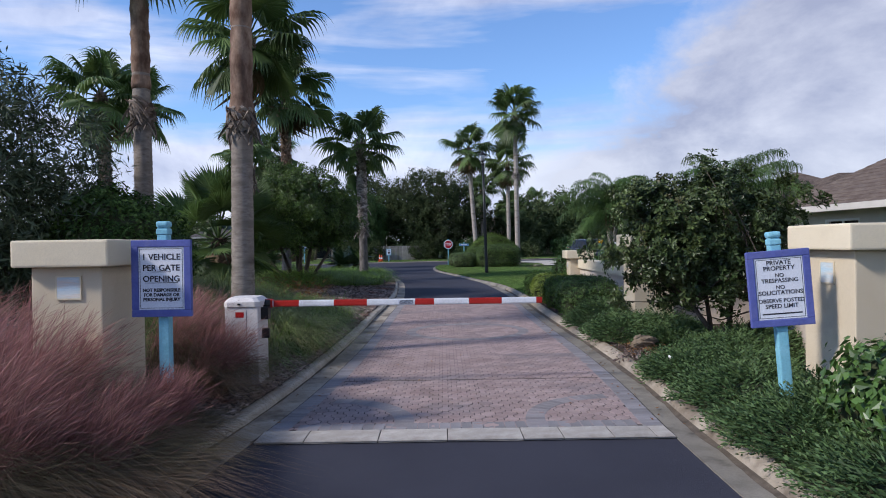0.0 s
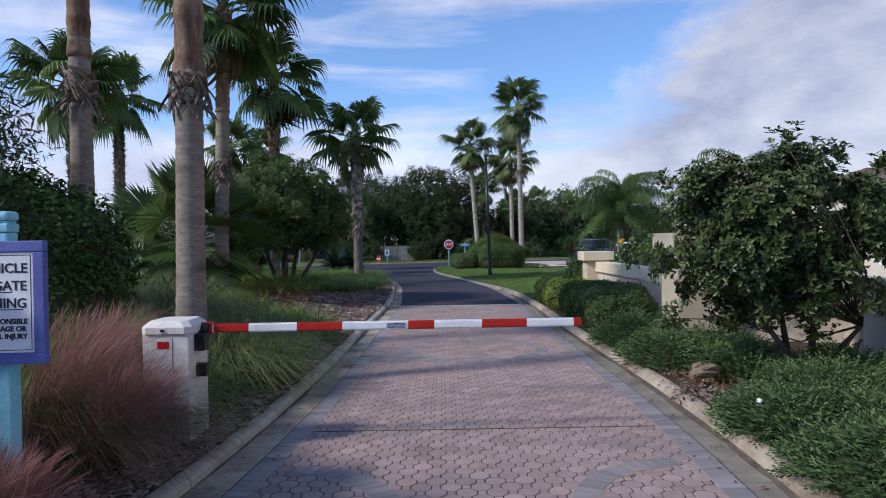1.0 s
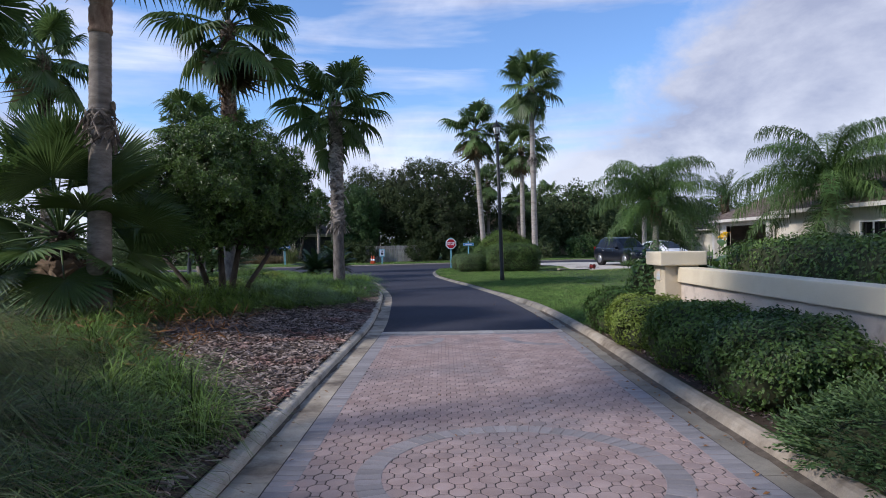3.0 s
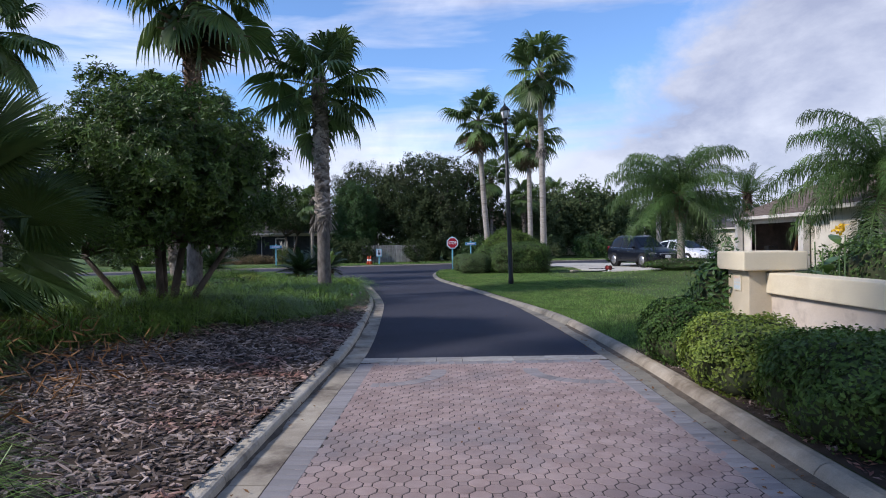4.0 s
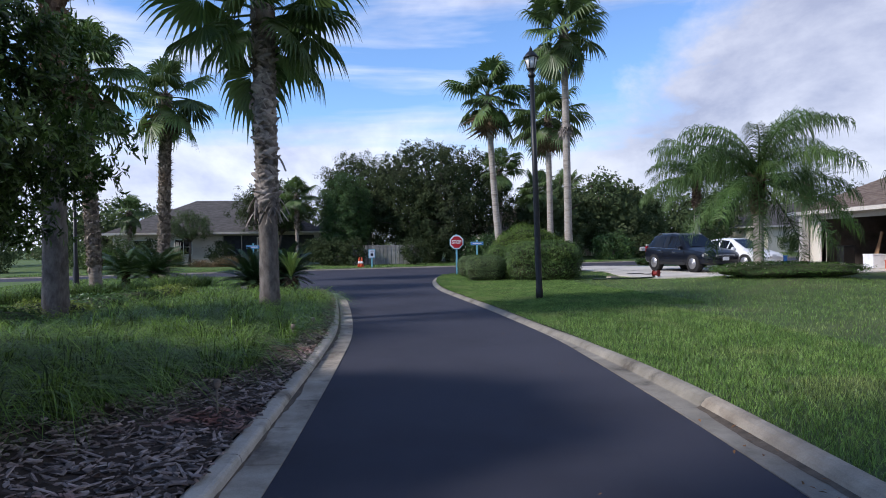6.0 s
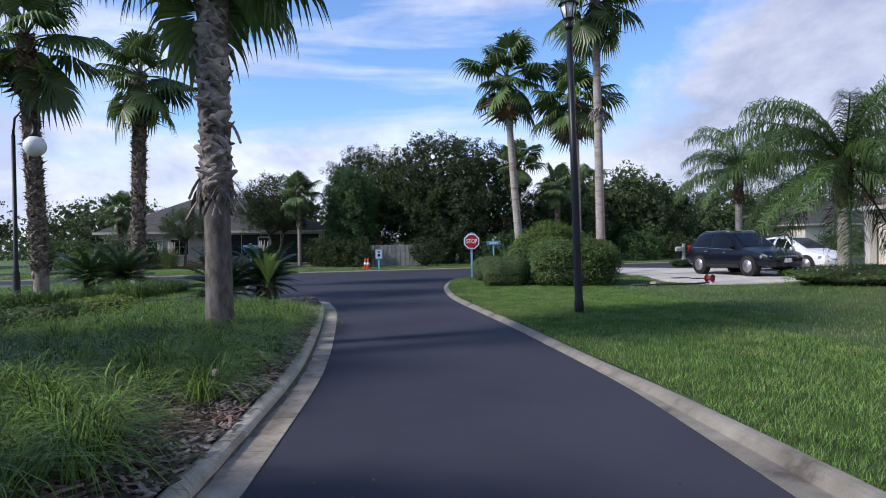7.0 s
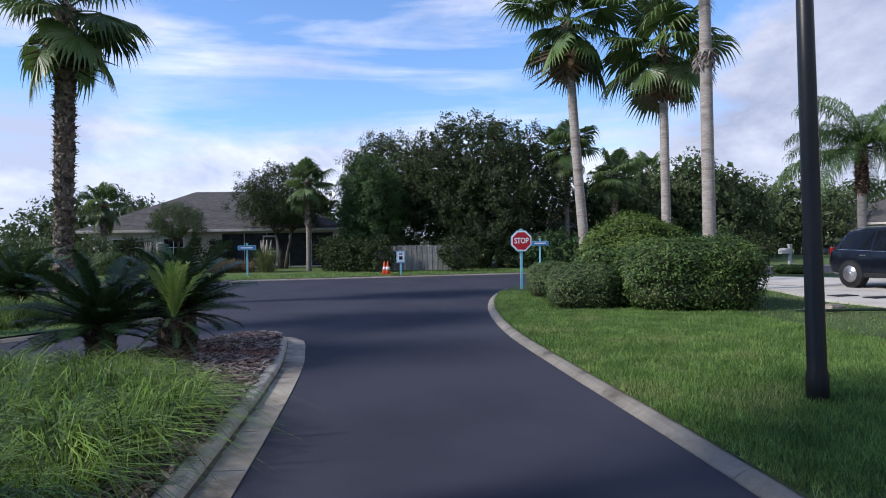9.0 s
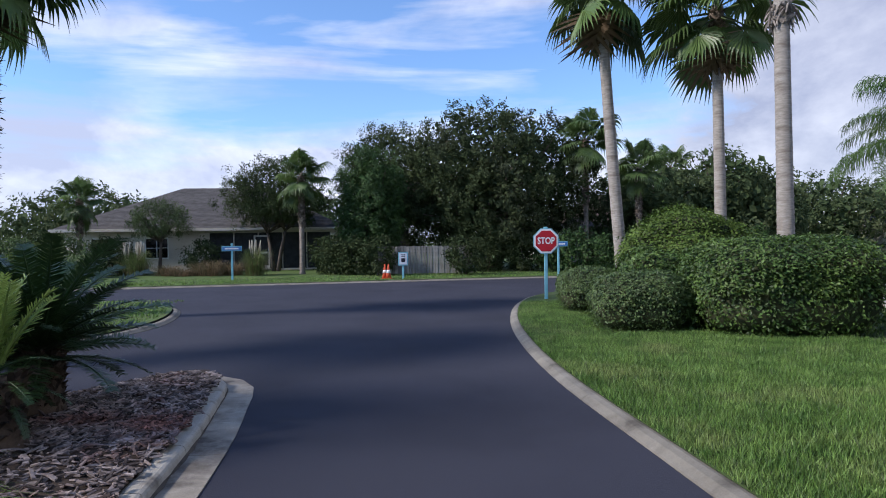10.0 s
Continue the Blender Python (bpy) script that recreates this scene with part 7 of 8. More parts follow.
def house(x, y, z0, yaw, sx, sy, eave, rise, roof, holes_by_side, label, over=0.5, fascia=True):
    """A one-storey house: four walls with openings, hipped roof, fascia and gutter."""
    top = empty("house", pose(x, y, z0, 0, 0, yaw), label, "house", "houses")
    sides = {"south": ((-sx / 2, -sy / 2), 0, sx), "east": ((sx / 2, -sy / 2), 90, sy), "north": ((sx / 2, sy / 2), 180, sx), "west": ((-sx / 2, sy / 2), -90, sy)}
    for side, ((ox, oy), rz, ln) in sides.items():
        items = holes_by_side.get(side, [])
        holes = [(a, b, c, d) for kind, a, b, c, d in items]
        off = pose(0, 0, 0, 0, 0, rz) @ Vector((0, 0.1, 0))
        w = part("wall", wall_with_holes(ln - (0.0 if side in ("south", "north") else 0.404), eave, 0.2, holes), "wall_paint", top, m=pose(ox + off.x, oy + off.y, 0, 0, 0, rz) @ Matrix.Translation((0.0 if side in ("south", "north") else 0.202, 0, 0)))
        for kind, a, b, c, d in items:
            if kind == "window":
                window_in(w, (a + b) / 2, c + 0.06, b - a - 0.1, d - c - 0.12)
            elif kind == "garage":
                for s in (a - 0.07, b + 0.07):
                    part("door_trim", one_box((0.14, 0.26, d), (s, 0, 0)), "house_trim", w)
                part("door_trim", one_box((b - a + 0.28, 0.26, 0.14), ((a + b) / 2, 0, d)), "house_trim", w)
            elif kind == "door":
                g = part("garage_door", one_box((b - a - 0.02, 0.06, d - 0.02), ((a + b) / 2, 0.02, 0.0)), "house_trim", w, "white panelled garage door")
                for k in range(4):
                    for q in range(4):
                        part("door_panel", one_box(((b - a) / 4 - 0.18, 0.03, d / 4 - 0.14), (a + (b - a) * (q + 0.5) / 4, -0.02, d * k / 4 + 0.07), None, 0.01), "house_trim", g)
            elif kind == "screen":
                s = part("porch_screen", one_box((b - a, 0.01, d - c), ((a + b) / 2, 0.05, c)), "screen", w, "dark insect screen of a porch")
                for k in range(int((b - a) / 1.3) + 1):
                    part("screen_post", one_box((0.05, 0.06, d - c), (a + 0.025 + (b - a - 0.05) * k / max(1, int((b - a) / 1.3)), 0.0, c)), "house_trim", s)
    part("roof", hip_roof(sx, sy, rise, over, eave + 0.02, sx > sy), roof, top, "shingled hip roof")
    part("ceiling_slab", one_box((sx - 0.5, sy - 0.5, 0.08), (0, 0, eave - 0.1)), "dark_room", top)
    part("floor_slab", one_box((sx - 0.45, sy - 0.45, 0.06), (0, 0, -0.02)), "drive", top)
    if fascia:
        for a, b in (((sx + 2 * over + 0.06, 0.05, 0.17), (0, -sy / 2 - over - 0.028, eave - 0.13)), ((sx + 2 * over + 0.06, 0.05, 0.17), (0, sy / 2 + over + 0.028, eave - 0.13)), ((0.05, sy + 2 * over, 0.17), (-sx / 2 - over - 0.028, 0, eave - 0.13)), ((0.05, sy + 2 * over, 0.17), (sx / 2 + over + 0.028, 0, eave - 0.13))):
            part("gutter", one_box(a, b, None, 0.01), "house_trim", top, "white eaves gutter")
    return top


garage_house = house(23.8, 44.2, 0.26, 0, 12.0, 13.0, 2.62, 3.3, "roof", {"west": [("garage", 1.2, 6.2, 0.0, 2.25), ("window", 9.5, 11.0, 0.9, 2.1)]}, "brown-roofed pale house with an open garage", 0.55)
part("garage_wall", one_box((0.1, 6.4, 2.5), (0.2, 2.4, 0.05)), "dark_room", garage_house)
for y_ in (-0.75, 5.75):
    part("garage_wall", one_box((5.8, 0.1, 2.5), (-2.8, y_, 0.05)), "dark_room", garage_house)
part("porch_column", one_box((0.32, 0.32, 2.5), (-6.25, 6.2, -0.1), None, 0.02), "house_trim", garage_house)
part("porch_column", one_box((0.32, 0.32, 2.5), (-6.25, -0.9, -0.1), None, 0.02), "house_trim", garage_house)
part("downspout", tube(bmesh.new(), [(-6.5, 6.9, 2.55), (-6.1, 6.6, 2.2), (-6.1, 6.6, 0.0)], [0.045, 0.045, 0.045], 6), "house_trim", garage_house)
house(21.5, 34.4, 0.26, 0, 10.4, 9.4, 2.72, 2.2, "roof", {"west": [("window", 1.6, 3.2, 0.8, 2.1), ("window", 5.0, 6.6, 0.8, 2.1)], "north": []}, "front wing of the brown-roofed house", 0.55)
house(16.6, 12.6, 0.2, 3, 11.0, 14.5, 2.42, 3.8, "roof", {"west": [("window", 1.0, 2.4, 0.9, 2.1), ("window", 4.5, 5.9, 0.9, 2.1)]}, "brown-roofed pale house behind the garden wall", 0.6)
house(-19.9, 77.4, 0.25, 10, 16.4, 11.0, 2.6, 3.0, "roof_grey", {"south": [("window", 1.5, 3.0, 0.8, 2.1), ("window", 4.7, 6.1, 0.8, 2.1), ("screen", 8.5, 16.0, 0.1, 2.35)]}, "pale house with a grey hip roof and screened porch", 0.6)
door_ = empty("screen_door", pose(-15.4, 72.42, 0.33, 0, 0, 10), "white-framed screen door in the porch", "door")
for x_ in (-0.44, 0.44):
    part("stile", one_box((0.10, 0.05, 2.1), (x_, 0, 0), None, 0.006), "house_trim", door_)
for z_, h_ in ((0.0, 0.22), (0.95, 0.12), (2.0, 0.10)):
    part("rail", one_box((0.78, 0.045, h_), (0, 0, z_), None, 0.006), "house_trim", door_)
part("mesh_panel", one_box((0.80, 0.006, 2.0), (0, 0.014, 0.05)), "screen", door_)
cage = empty("pool_cage", pose(-9.9, 78.2, 0.25, 0, 0, 10), "dark screened pool enclosure with pale posts", "screen enclosure")
part("screen_body", one_box((5.6, 7.0, 2.5), (0, 0, 0)), "screen", cage)
bm = bmesh.new()
q_ = [bm.verts.new(p) for p in ((-2.8, -3.5, 2.5), (2.8, -3.5, 2.5), (2.8, 3.5, 2.5), (-2.8, 3.5, 2.5), (-1.3, -2, 3.7), (1.3, -2, 3.7), (1.3, 2, 3.7), (-1.3, 2, 3.7))]
for f_ in ((0, 1, 5, 4), (1, 2, 6, 5), (2, 3, 7, 6), (3, 0, 4, 7), (4, 5, 6, 7)):
    bm.faces.new([q_[i] for i in f_])
part("screen_roof", bm, "screen", cage)
for k_ in range(6):
    part("frame_post", one_box((0.07, 0.07, 2.5), (-2.8 + 1.12 * k_, -3.53, 0)), "trim", cage)
for a_, b_ in (((-2.8, -3.53, 2.5), (-1.3, -2.03, 3.72)), ((2.8, -3.53, 2.5), (1.3, -2.03, 3.72)), ((-1.3, -2.03, 3.72), (1.3, -2.03, 3.72)), ((-2.8, -3.53, 2.5), (2.8, -3.53, 2.5))):
    part("frame_beam", tube(bmesh.new(), [a_, b_], [0.04, 0.04], 5), "trim", cage)
house(10.5, 86.0, 0.2, 16, 16.0, 10.0, 2.6, 2.6, "roof", {"south": [("window", 3, 4.5, 0.9, 2.1), ("window", 10, 11.5, 0.9, 2.1)]}, "brown-roofed house across the street")
house(40.0, 92.0, 0.2, 14, 18.0, 11.0, 2.7, 2.6, "roof_grey", {"south": [("door", 2, 7, 0.0, 2.2), ("window", 11, 12.5, 0.9, 2.1)]}, "pale house with a grey roof down the street")

fence = empty("board_fence", pose(-4.6, 66.6, 0.15, 0, 0, 4), "white-washed board fence under the oak", "fence")
for k_ in range(33):
    part("board", one_box((0.135, 0.022, 1.42 + 0.015 * math.sin(k_ * 1.7)), (-2.4 + 0.15 * k_, 0.02 * (k_ % 2), 0.04)), "fence", fence)
for z_ in (0.4, 1.15):
    part("rail", one_box((5.0, 0.05, 0.09), (0, 0.06, z_)), "fence", fence)


# ---- cars ----
def wheel(parent, x, y, z, r, side):
    m = pose(x, y, z, 90 * side, 0, 0)
    prof = [(r * 0.62, -0.10), (r * 0.93, -0.11), (r, -0.06), (r, 0.06), (r * 0.93, 0.11), (r * 0.66, 0.105), (r * 0.64, 0.06)]
    w = part("wheel", tube(bmesh.new(), [(0, 0, b) for a, b in prof], [a for a, b in prof], 28), "rubber", parent, "black tyre", m, True)
    part("rim", lathe(bmesh.new(), [(r * 0.67, 0.088), (r * 0.655, 0.112), (r * 0.60, 0.110), (r * 0.57, 0.085)], 24), "alloy", w)
    part("brake_disc", lathe(bmesh.new(), [(r * 0.57, 0.062), (0.02, 0.066)], 20), "dark_room", w)
    for k in range(7):
        bm = bmesh.new()
        for a0, a1, wd in ((0.16, 0.62, 0.045),):
            q = [bm.verts.new((r * u, sg * (wd + 0.012 * (u > 0.4)), zz)) for u in (a0, a1) for sg in (-1, 1) for zz in (0.078, 0.104)]
            for f in ((0, 1, 3, 2), (4, 6, 7, 5), (0, 4, 5, 1), (2, 3, 7, 6), (1, 5, 7, 3), (0, 2, 6, 4)):
                bm.faces.new([q[i] for i in f])
        part("spoke", bm, "alloy", w, m=pose(0, 0, 0, 0, 0, 360 * k / 7))
    part("hub_cap", lathe(bmesh.new(), [(r * 0.20, 0.095), (r * 0.17, 0.118), (0.01, 0.120)], 14), "alloy", w)


def panel(points, thick):
    """A thin plate over a flat outline."""
    bm = bmesh.new()
    f = bm.faces.new([bm.verts.new(p) for p in points])
    bm.normal_update()
    e = bmesh.ops.extrude_face_region(bm, geom=[f])["geom"]
    bmesh.ops.translate(bm, vec=f.normal * thick, verts=[v for v in e if isinstance(v, bmesh.types.BMVert)])
    bmesh.ops.recalc_face_normals(bm, faces=bm.faces)
    return bm


def car_section(w, b, s, t, rw):
    """Half outline of a car body: sill, flank, waist, roof."""
    waist, roof = Vector((0.955 * w, s)), Vector((rw, t - 0.05))
    mid = waist.lerp(roof, 0.5) + Vector((0.012, 0.0))
    return [(0, b), (0.80 * w, b), (0.955 * w, b + 0.07), (0.99 * w, b + 0.20), (w, 0.45 * b + 0.55 * s), (0.985 * w, s - 0.07), tuple(waist), tuple(mid), tuple(roof), (rw * 0.86, t - 0.012), (rw * 0.5, t), (0, t + 0.004)]


def car(x, y, z, yaw, paint, label, stations, rear, front, wheels, r, suv):
    """stations: (x, half width, sill, waist, top, half width of the top) from tail to nose; rear and front: where the two sloping panes begin."""
    top = empty("car", pose(x, y, z, 0, 0, yaw), label, "car", "parked cars")
    xs = np.array([q[0] for q in stations])

    def at(px):
        return [float(np.interp(px, xs, [q[k] for q in stations])) for k in range(1, 6)]

    fine = sorted({*xs, *np.linspace(xs[0], xs[-1], 34)})
    bm, rings = bmesh.new(), []
    for px in fine:
        half = car_section(*at(px))
        rings.append([bm.verts.new((px, py, pz)) for py, pz in half + [(-py, pz) for py, pz in reversed(half) if py > 1e-4]])
    for p0, p1 in zip(rings, rings[1:]):
        for i in range(len(p0)):
            j = (i + 1) % len(p0)
            bm.faces.new((p0[i], p0[j], p1[j], p1[i]))
    bm.faces.new(rings[0])
    bm.faces.new(rings[-1][::-1])
    bmesh.ops.recalc_face_normals(bm, faces=bm.faces)
    body = part("body", bm, paint, top, "glossy car body", smooth=True)
    body.data.set_sharp_from_angle(angle=radians(38))
    width = 2 * max(q[1] for q in stations)
    r1, f0, f1 = stations[rear + 1][0], stations[front][0], stations[front + 1][0]
    pillar = (r1 + f0) / 2 + 0.08

    def flank(px, u, sd):
        half = car_section(*at(px))
        p = Vector(half[6]).lerp(Vector(half[8]), u)
        return (px, sd * (p.x + 0.016), p.y)

    for sd in (1, -1):
        for a, b in ((r1 - 0.02, pillar - 0.05), (pillar + 0.05, f0 - 0.02)):
            low = [flank(px, 0.06, sd) for px in np.linspace(a, b, 4)]
            high = [flank(px, 0.90, sd) for px in np.linspace(b, a, 4)]
            bm = bmesh.new()
            lv, hv = [bm.verts.new(p) for p in low], [bm.verts.new(p) for p in high[::-1]]
            for i in range(3):
                bm.faces.new((lv[i], lv[i + 1], hv[i + 1], hv[i]))
            part("side_window", bm, "tint", top, "dark tinted glass")
        part("quarter_window", panel([flank(f0 + 0.03, 0.06, sd), flank(f0 + 0.62 * (f1 - f0), 0.10, sd), flank(f0 + 0.03, 0.84, sd)], 0.003), "tint", top, "dark tinted glass")
        part("rear_quarter_window", panel([flank(r1 - 0.07, 0.06, sd), flank(r1 - 0.07, 0.84, sd), flank(r1 - 0.30, 0.30, sd)], 0.003), "tint", top, "dark tinted glass")
        low_trim = bmesh.new()
        tube(low_trim, [flank(px, 0.01, sd) for px in np.linspace(r1 - 0.28, f0 + 0.55 * (f1 - f0), 10)], [0.012] * 10, 5)
        part("window_trim", low_trim, "chrome", top)
    for i0, nm in ((front, "windscreen"), (rear, "rear_window")):
        (xa, *qa), (xb, *qb) = stations[i0], stations[i0 + 1]
        pts = []
        for u, k in ((0.06, 1), (0.06, -1), (0.94, -1), (0.94, 1)):
            px = xa + (xb - xa) * u
            w_, b_, s_, t_, rw_ = at(px)
            pts.append((px + (0.010 if nm == "windscreen" else -0.010), k * rw_ * 0.84, t_ + 0.006))
        part(nm, panel(pts, 0.004), "tint", top, "dark glass")
    xf, xr = xs[-1], xs[0]
    for sd in (1, -1):
        for wx in wheels:
            w_ = at(wx)[0]
            part("wheel_arch", tube(bmesh.new(), [(wx, sd * (w_ - 0.25), r), (wx, sd * (w_ + 0.012), r)], [r * 1.12, r * 1.10], 28), "rubber", top, "dark wheel arch")
            wheel(top, wx, sd * (w_ - 0.085), r, r, -sd)
        nose = at(xf - 0.22)
        part("headlight", one_box((0.40, 0.20, 0.13), (xf - 0.27, sd * (nose[0] - 0.12), nose[2] - 0.15), pose(0, 0, 0, 0, 4, sd * -36), 0.045), "headlamp", top, "clear headlight")
        part("fog_lamp", one_box((0.06, 0.15, 0.09), (xf - 0.10, sd * 0.60, 0.40), pose(0, 0, 0, 0, 0, sd * -25), 0.025), "headlamp", top)
        part("tail_light", one_box((0.12, 0.16, 0.30 if suv else 0.17), (xr + 0.14, sd * (at(xr + 0.14)[0] - 0.10), 0.82), None, 0.03), "tail", top, "red tail light")
        q = flank(f0 + 0.50 * (f1 - f0), 0.10, sd)
        part("mirror", one_box((0.11, 0.19, 0.14), (q[0], q[1] + sd * 0.08, q[2] - 0.02), None, 0.035), paint, top)
        for px in (pillar, r1 + 0.02, f0 + 0.72 * (f1 - f0)):
            w_, b_, s_, t_, rw_ = at(px)
            part("door_seam", one_box((0.008, 0.012, s_ - b_ - 0.16), (px, sd * (w_ * 0.992), b_ + 0.10)), "rubber", top)
        for px in (pillar - 0.22, pillar + 0.85):
            w_, b_, s_, t_, rw_ = at(px)
            part("door_handle", one_box((0.20, 0.035, 0.032), (px, sd * (w_ + 0.004), s_ - 0.14), None, 0.01), "chrome" if suv else paint, top)
        if suv:
            part("roof_rail", tube(bmesh.new(), [(px, sd * at(px)[4] * 0.93, at(px)[3] + dz) for px, dz in ((r1 + 0.15, -0.01), (r1 + 0.35, 0.035), (f0 - 0.3, 0.035), (f0 - 0.08, -0.01))], [0.018] * 4, 6), "alloy", top)
            part("sill_cladding", one_box((wheels[1] - wheels[0] - 2.5 * r, 0.05, 0.13), ((wheels[0] + wheels[1]) / 2, sd * (at(0)[0] * 0.985), at(0)[1] + 0.01), None, 0.015), "rubber", top, "black sill cladding")
    g = at(xf - 0.08)
    part("grille", one_box((0.10, 0.94 if suv else 0.60, 0.15 if suv else 0.08), (xf - 0.055, 0, g[2] - 0.12), None, 0.02), "alloy" if suv else "rubber", top, "bright mesh grille" if suv else "dark front grille")
    part("bumper_intake", one_box((0.10, 1.15, 0.13), (xf - 0.06, 0, 0.42), None, 0.03), "rubber", top)
    part("number_plate", one_box((0.02, 0.31, 0.15), (xf + 0.005, 0, 0.50)), "white", top)
    return top


car(10.95, 47.75, 0.25, -73, "navy", "dark navy sport utility car parked on the driveway", [(-2.28, 0.70, 0.45, 0.85, 0.95, 0.55), (-2.20, 0.86, 0.36, 0.98, 1.05, 0.72), (-2.10, 0.90, 0.32, 1.02, 1.14, 0.76), (-1.74, 0.93, 0.30, 1.05, 1.60, 0.63), (-1.2, 0.94, 0.28, 1.03, 1.67, 0.66), (-0.4, 0.94, 0.27, 1.00, 1.69, 0.66), (0.12, 0.94, 0.27, 0.98, 1.63, 0.64), (1.00, 0.94, 0.27, 0.97, 1.06, 0.80), (1.5, 0.93, 0.28, 0.92, 1.00, 0.77), (1.95, 0.89, 0.30, 0.84, 0.93, 0.71), (2.18, 0.80, 0.33, 0.74, 0.83, 0.60), (2.30, 0.62, 0.38, 0.66, 0.70, 0.45)], 2, 6, (-1.38, 1.36), 0.36, True)
car(13.75, 49.6, 0.27, -66, "car_white", "white sedan parked beside the dark car", [(-2.25, 0.60, 0.42, 0.78, 0.92, 0.50), (-2.10, 0.82, 0.30, 0.90, 0.99, 0.70), (-1.55, 0.88, 0.22, 0.93, 1.06, 0.72), (-0.85, 0.89, 0.20, 0.92, 1.36, 0.55), (-0.2, 0.89, 0.19, 0.90, 1.43, 0.58), (0.35, 0.89, 0.19, 0.88, 1.38, 0.56), (1.25, 0.88, 0.20, 0.82, 0.90, 0.72), (1.75, 0.84, 0.22, 0.74, 0.80, 0.66), (2.10, 0.75, 0.25, 0.64, 0.70, 0.55), (2.25, 0.55, 0.32, 0.55, 0.58, 0.40)], 2, 5, (-1.32, 1.38), 0.32, False)

# ---- odds and ends on the lawn, in the bed and in the garage ----
reel = empty("hose_reel", pose(7.85, 42.95, 0.235, 0, 0, 38), "red hose reel lying on the driveway edge", "hose reel")
reel.scale = (0.74, 0.74, 0.74)
for s_ in (-0.14, 0.14):
    part("reel_disc", tube(bmesh.new(), [(0, s_ - 0.012, 0.2), (0, s_ + 0.012, 0.2)], [0.17, 0.17], 20), "reel_red", reel)
part("drum", tube(bmesh.new(), [(0, -0.13, 0.2), (0, 0.13, 0.2)], [0.11, 0.11], 14), "reel_red", reel)
part("reel_foot", one_box((0.36, 0.30, 0.04), (0, 0, 0), None, 0.01), "white", reel)
part("crank", tube(bmesh.new(), [(0, -0.16, 0.2), (0.09, -0.20, 0.26), (0.09, -0.28, 0.26)], [0.012] * 3, 6), "black", reel)
pts_ = smooth_line([(7.75, 42.75), (7.3, 42.5), (6.8, 42.55), (6.3, 42.62), (5.8, 42.6), (5.4, 42.8)], 0.1)
hose = part("garden_hose", tube(bmesh.new(), [(x, y, float(right_height(x, y)) + 0.06) for x, y in pts_], [0.03] * len(pts_), 6), "hose")
tagged(hose, "dark green hose trailing over the lawn", "hose")
mail = empty("mailbox", pose(12.4, 58.7, 0.2, 0, 0, 15), "white post mailbox beside the street", "mailbox")
part("post", one_box((0.12, 0.12, 1.25), (0, 0, -0.1), None, 0.01), "house_trim", mail)
bm = bmesh.new()
box(bm, (0.46, 0.2, 0.14), (-0.26, 0, 0.80))
tube(bm, [(-0.49, 0, 0.94), (-0.03, 0, 0.94)], [0.1, 0.1], 14)
part("mailbox_body", bm, "house_trim", mail)
part("post_cap", one_box((0.16, 0.16, 0.06), (0, 0, 1.15), None, 0.02), "house_trim", mail)
clipped_shrub(12.4, 58.5, 0.12, (0.8, 0.6, 0.22), "leaf_dark", 0.07, 0.035, 2500, 500, "low dark planting round the mailbox foot", name="groundcover", group="")

# pale flowers in the low plantings
rng = np.random.default_rng(540)
for x_, y_, rx_, ry_, z_, n_ in ((10.7, 39.1, 2.0, 1.4, 0.86, 60), (12.4, 58.5, 0.7, 0.5, 0.55, 26)):
    a_, r_ = rng.uniform(0, 6.28, n_), rng.random(n_) ** 0.5
    c_ = np.stack([x_ + np.cos(a_) * r_ * rx_, y_ + np.sin(a_) * r_ * ry_, z_ + rng.uniform(-0.06, 0.03, n_) - 0.10 * r_ ** 4], 1)
    c_ = np.repeat(c_, 4, 0) + rng.normal(0, 0.022, (n_ * 4, 3))
    tagged(link_mesh("small_flowers", raw("small_flowers", *leaf_arrays(rng, c_, np.tile([[0, -0.4, 0.8]], (len(c_), 1)), 0.045, 0.034)), "plume"), "scattered pale flowers in the low planting", "flowers", "", "stuff")
valve = empty("valve_box", pose(6.19, 42.94, 0.19, 0, 0, 15), "grey concrete valve box set in the lawn", "valve box")
part("box_rim", one_box((0.34, 0.34, 0.16), (0, 0, -0.06), None, 0.015), "gutter", valve)
part("box_lid", one_box((0.24, 0.24, 0.02), (0, 0, 0.10), None, 0.006), "ribbon", valve)
for x_, y_ in ((7.88, 45.80), (8.35, 45.15)):
    mat_ = tagged(part("floor_mat", one_box((0.62, 0.34, 0.02), (0, 0, 0), None, 0.008), "rubber", m=pose(x_, y_, float(right_height(x_, y_)) + 0.046, 0, 0, 20)), "black rubber mat lying on the driveway", "mat")
stump = empty("driftwood", pose(3.0, 9.75, 0.2, 0, 0, 25), "weathered split piece of wood in the bed", "log")
bm = bmesh.new()
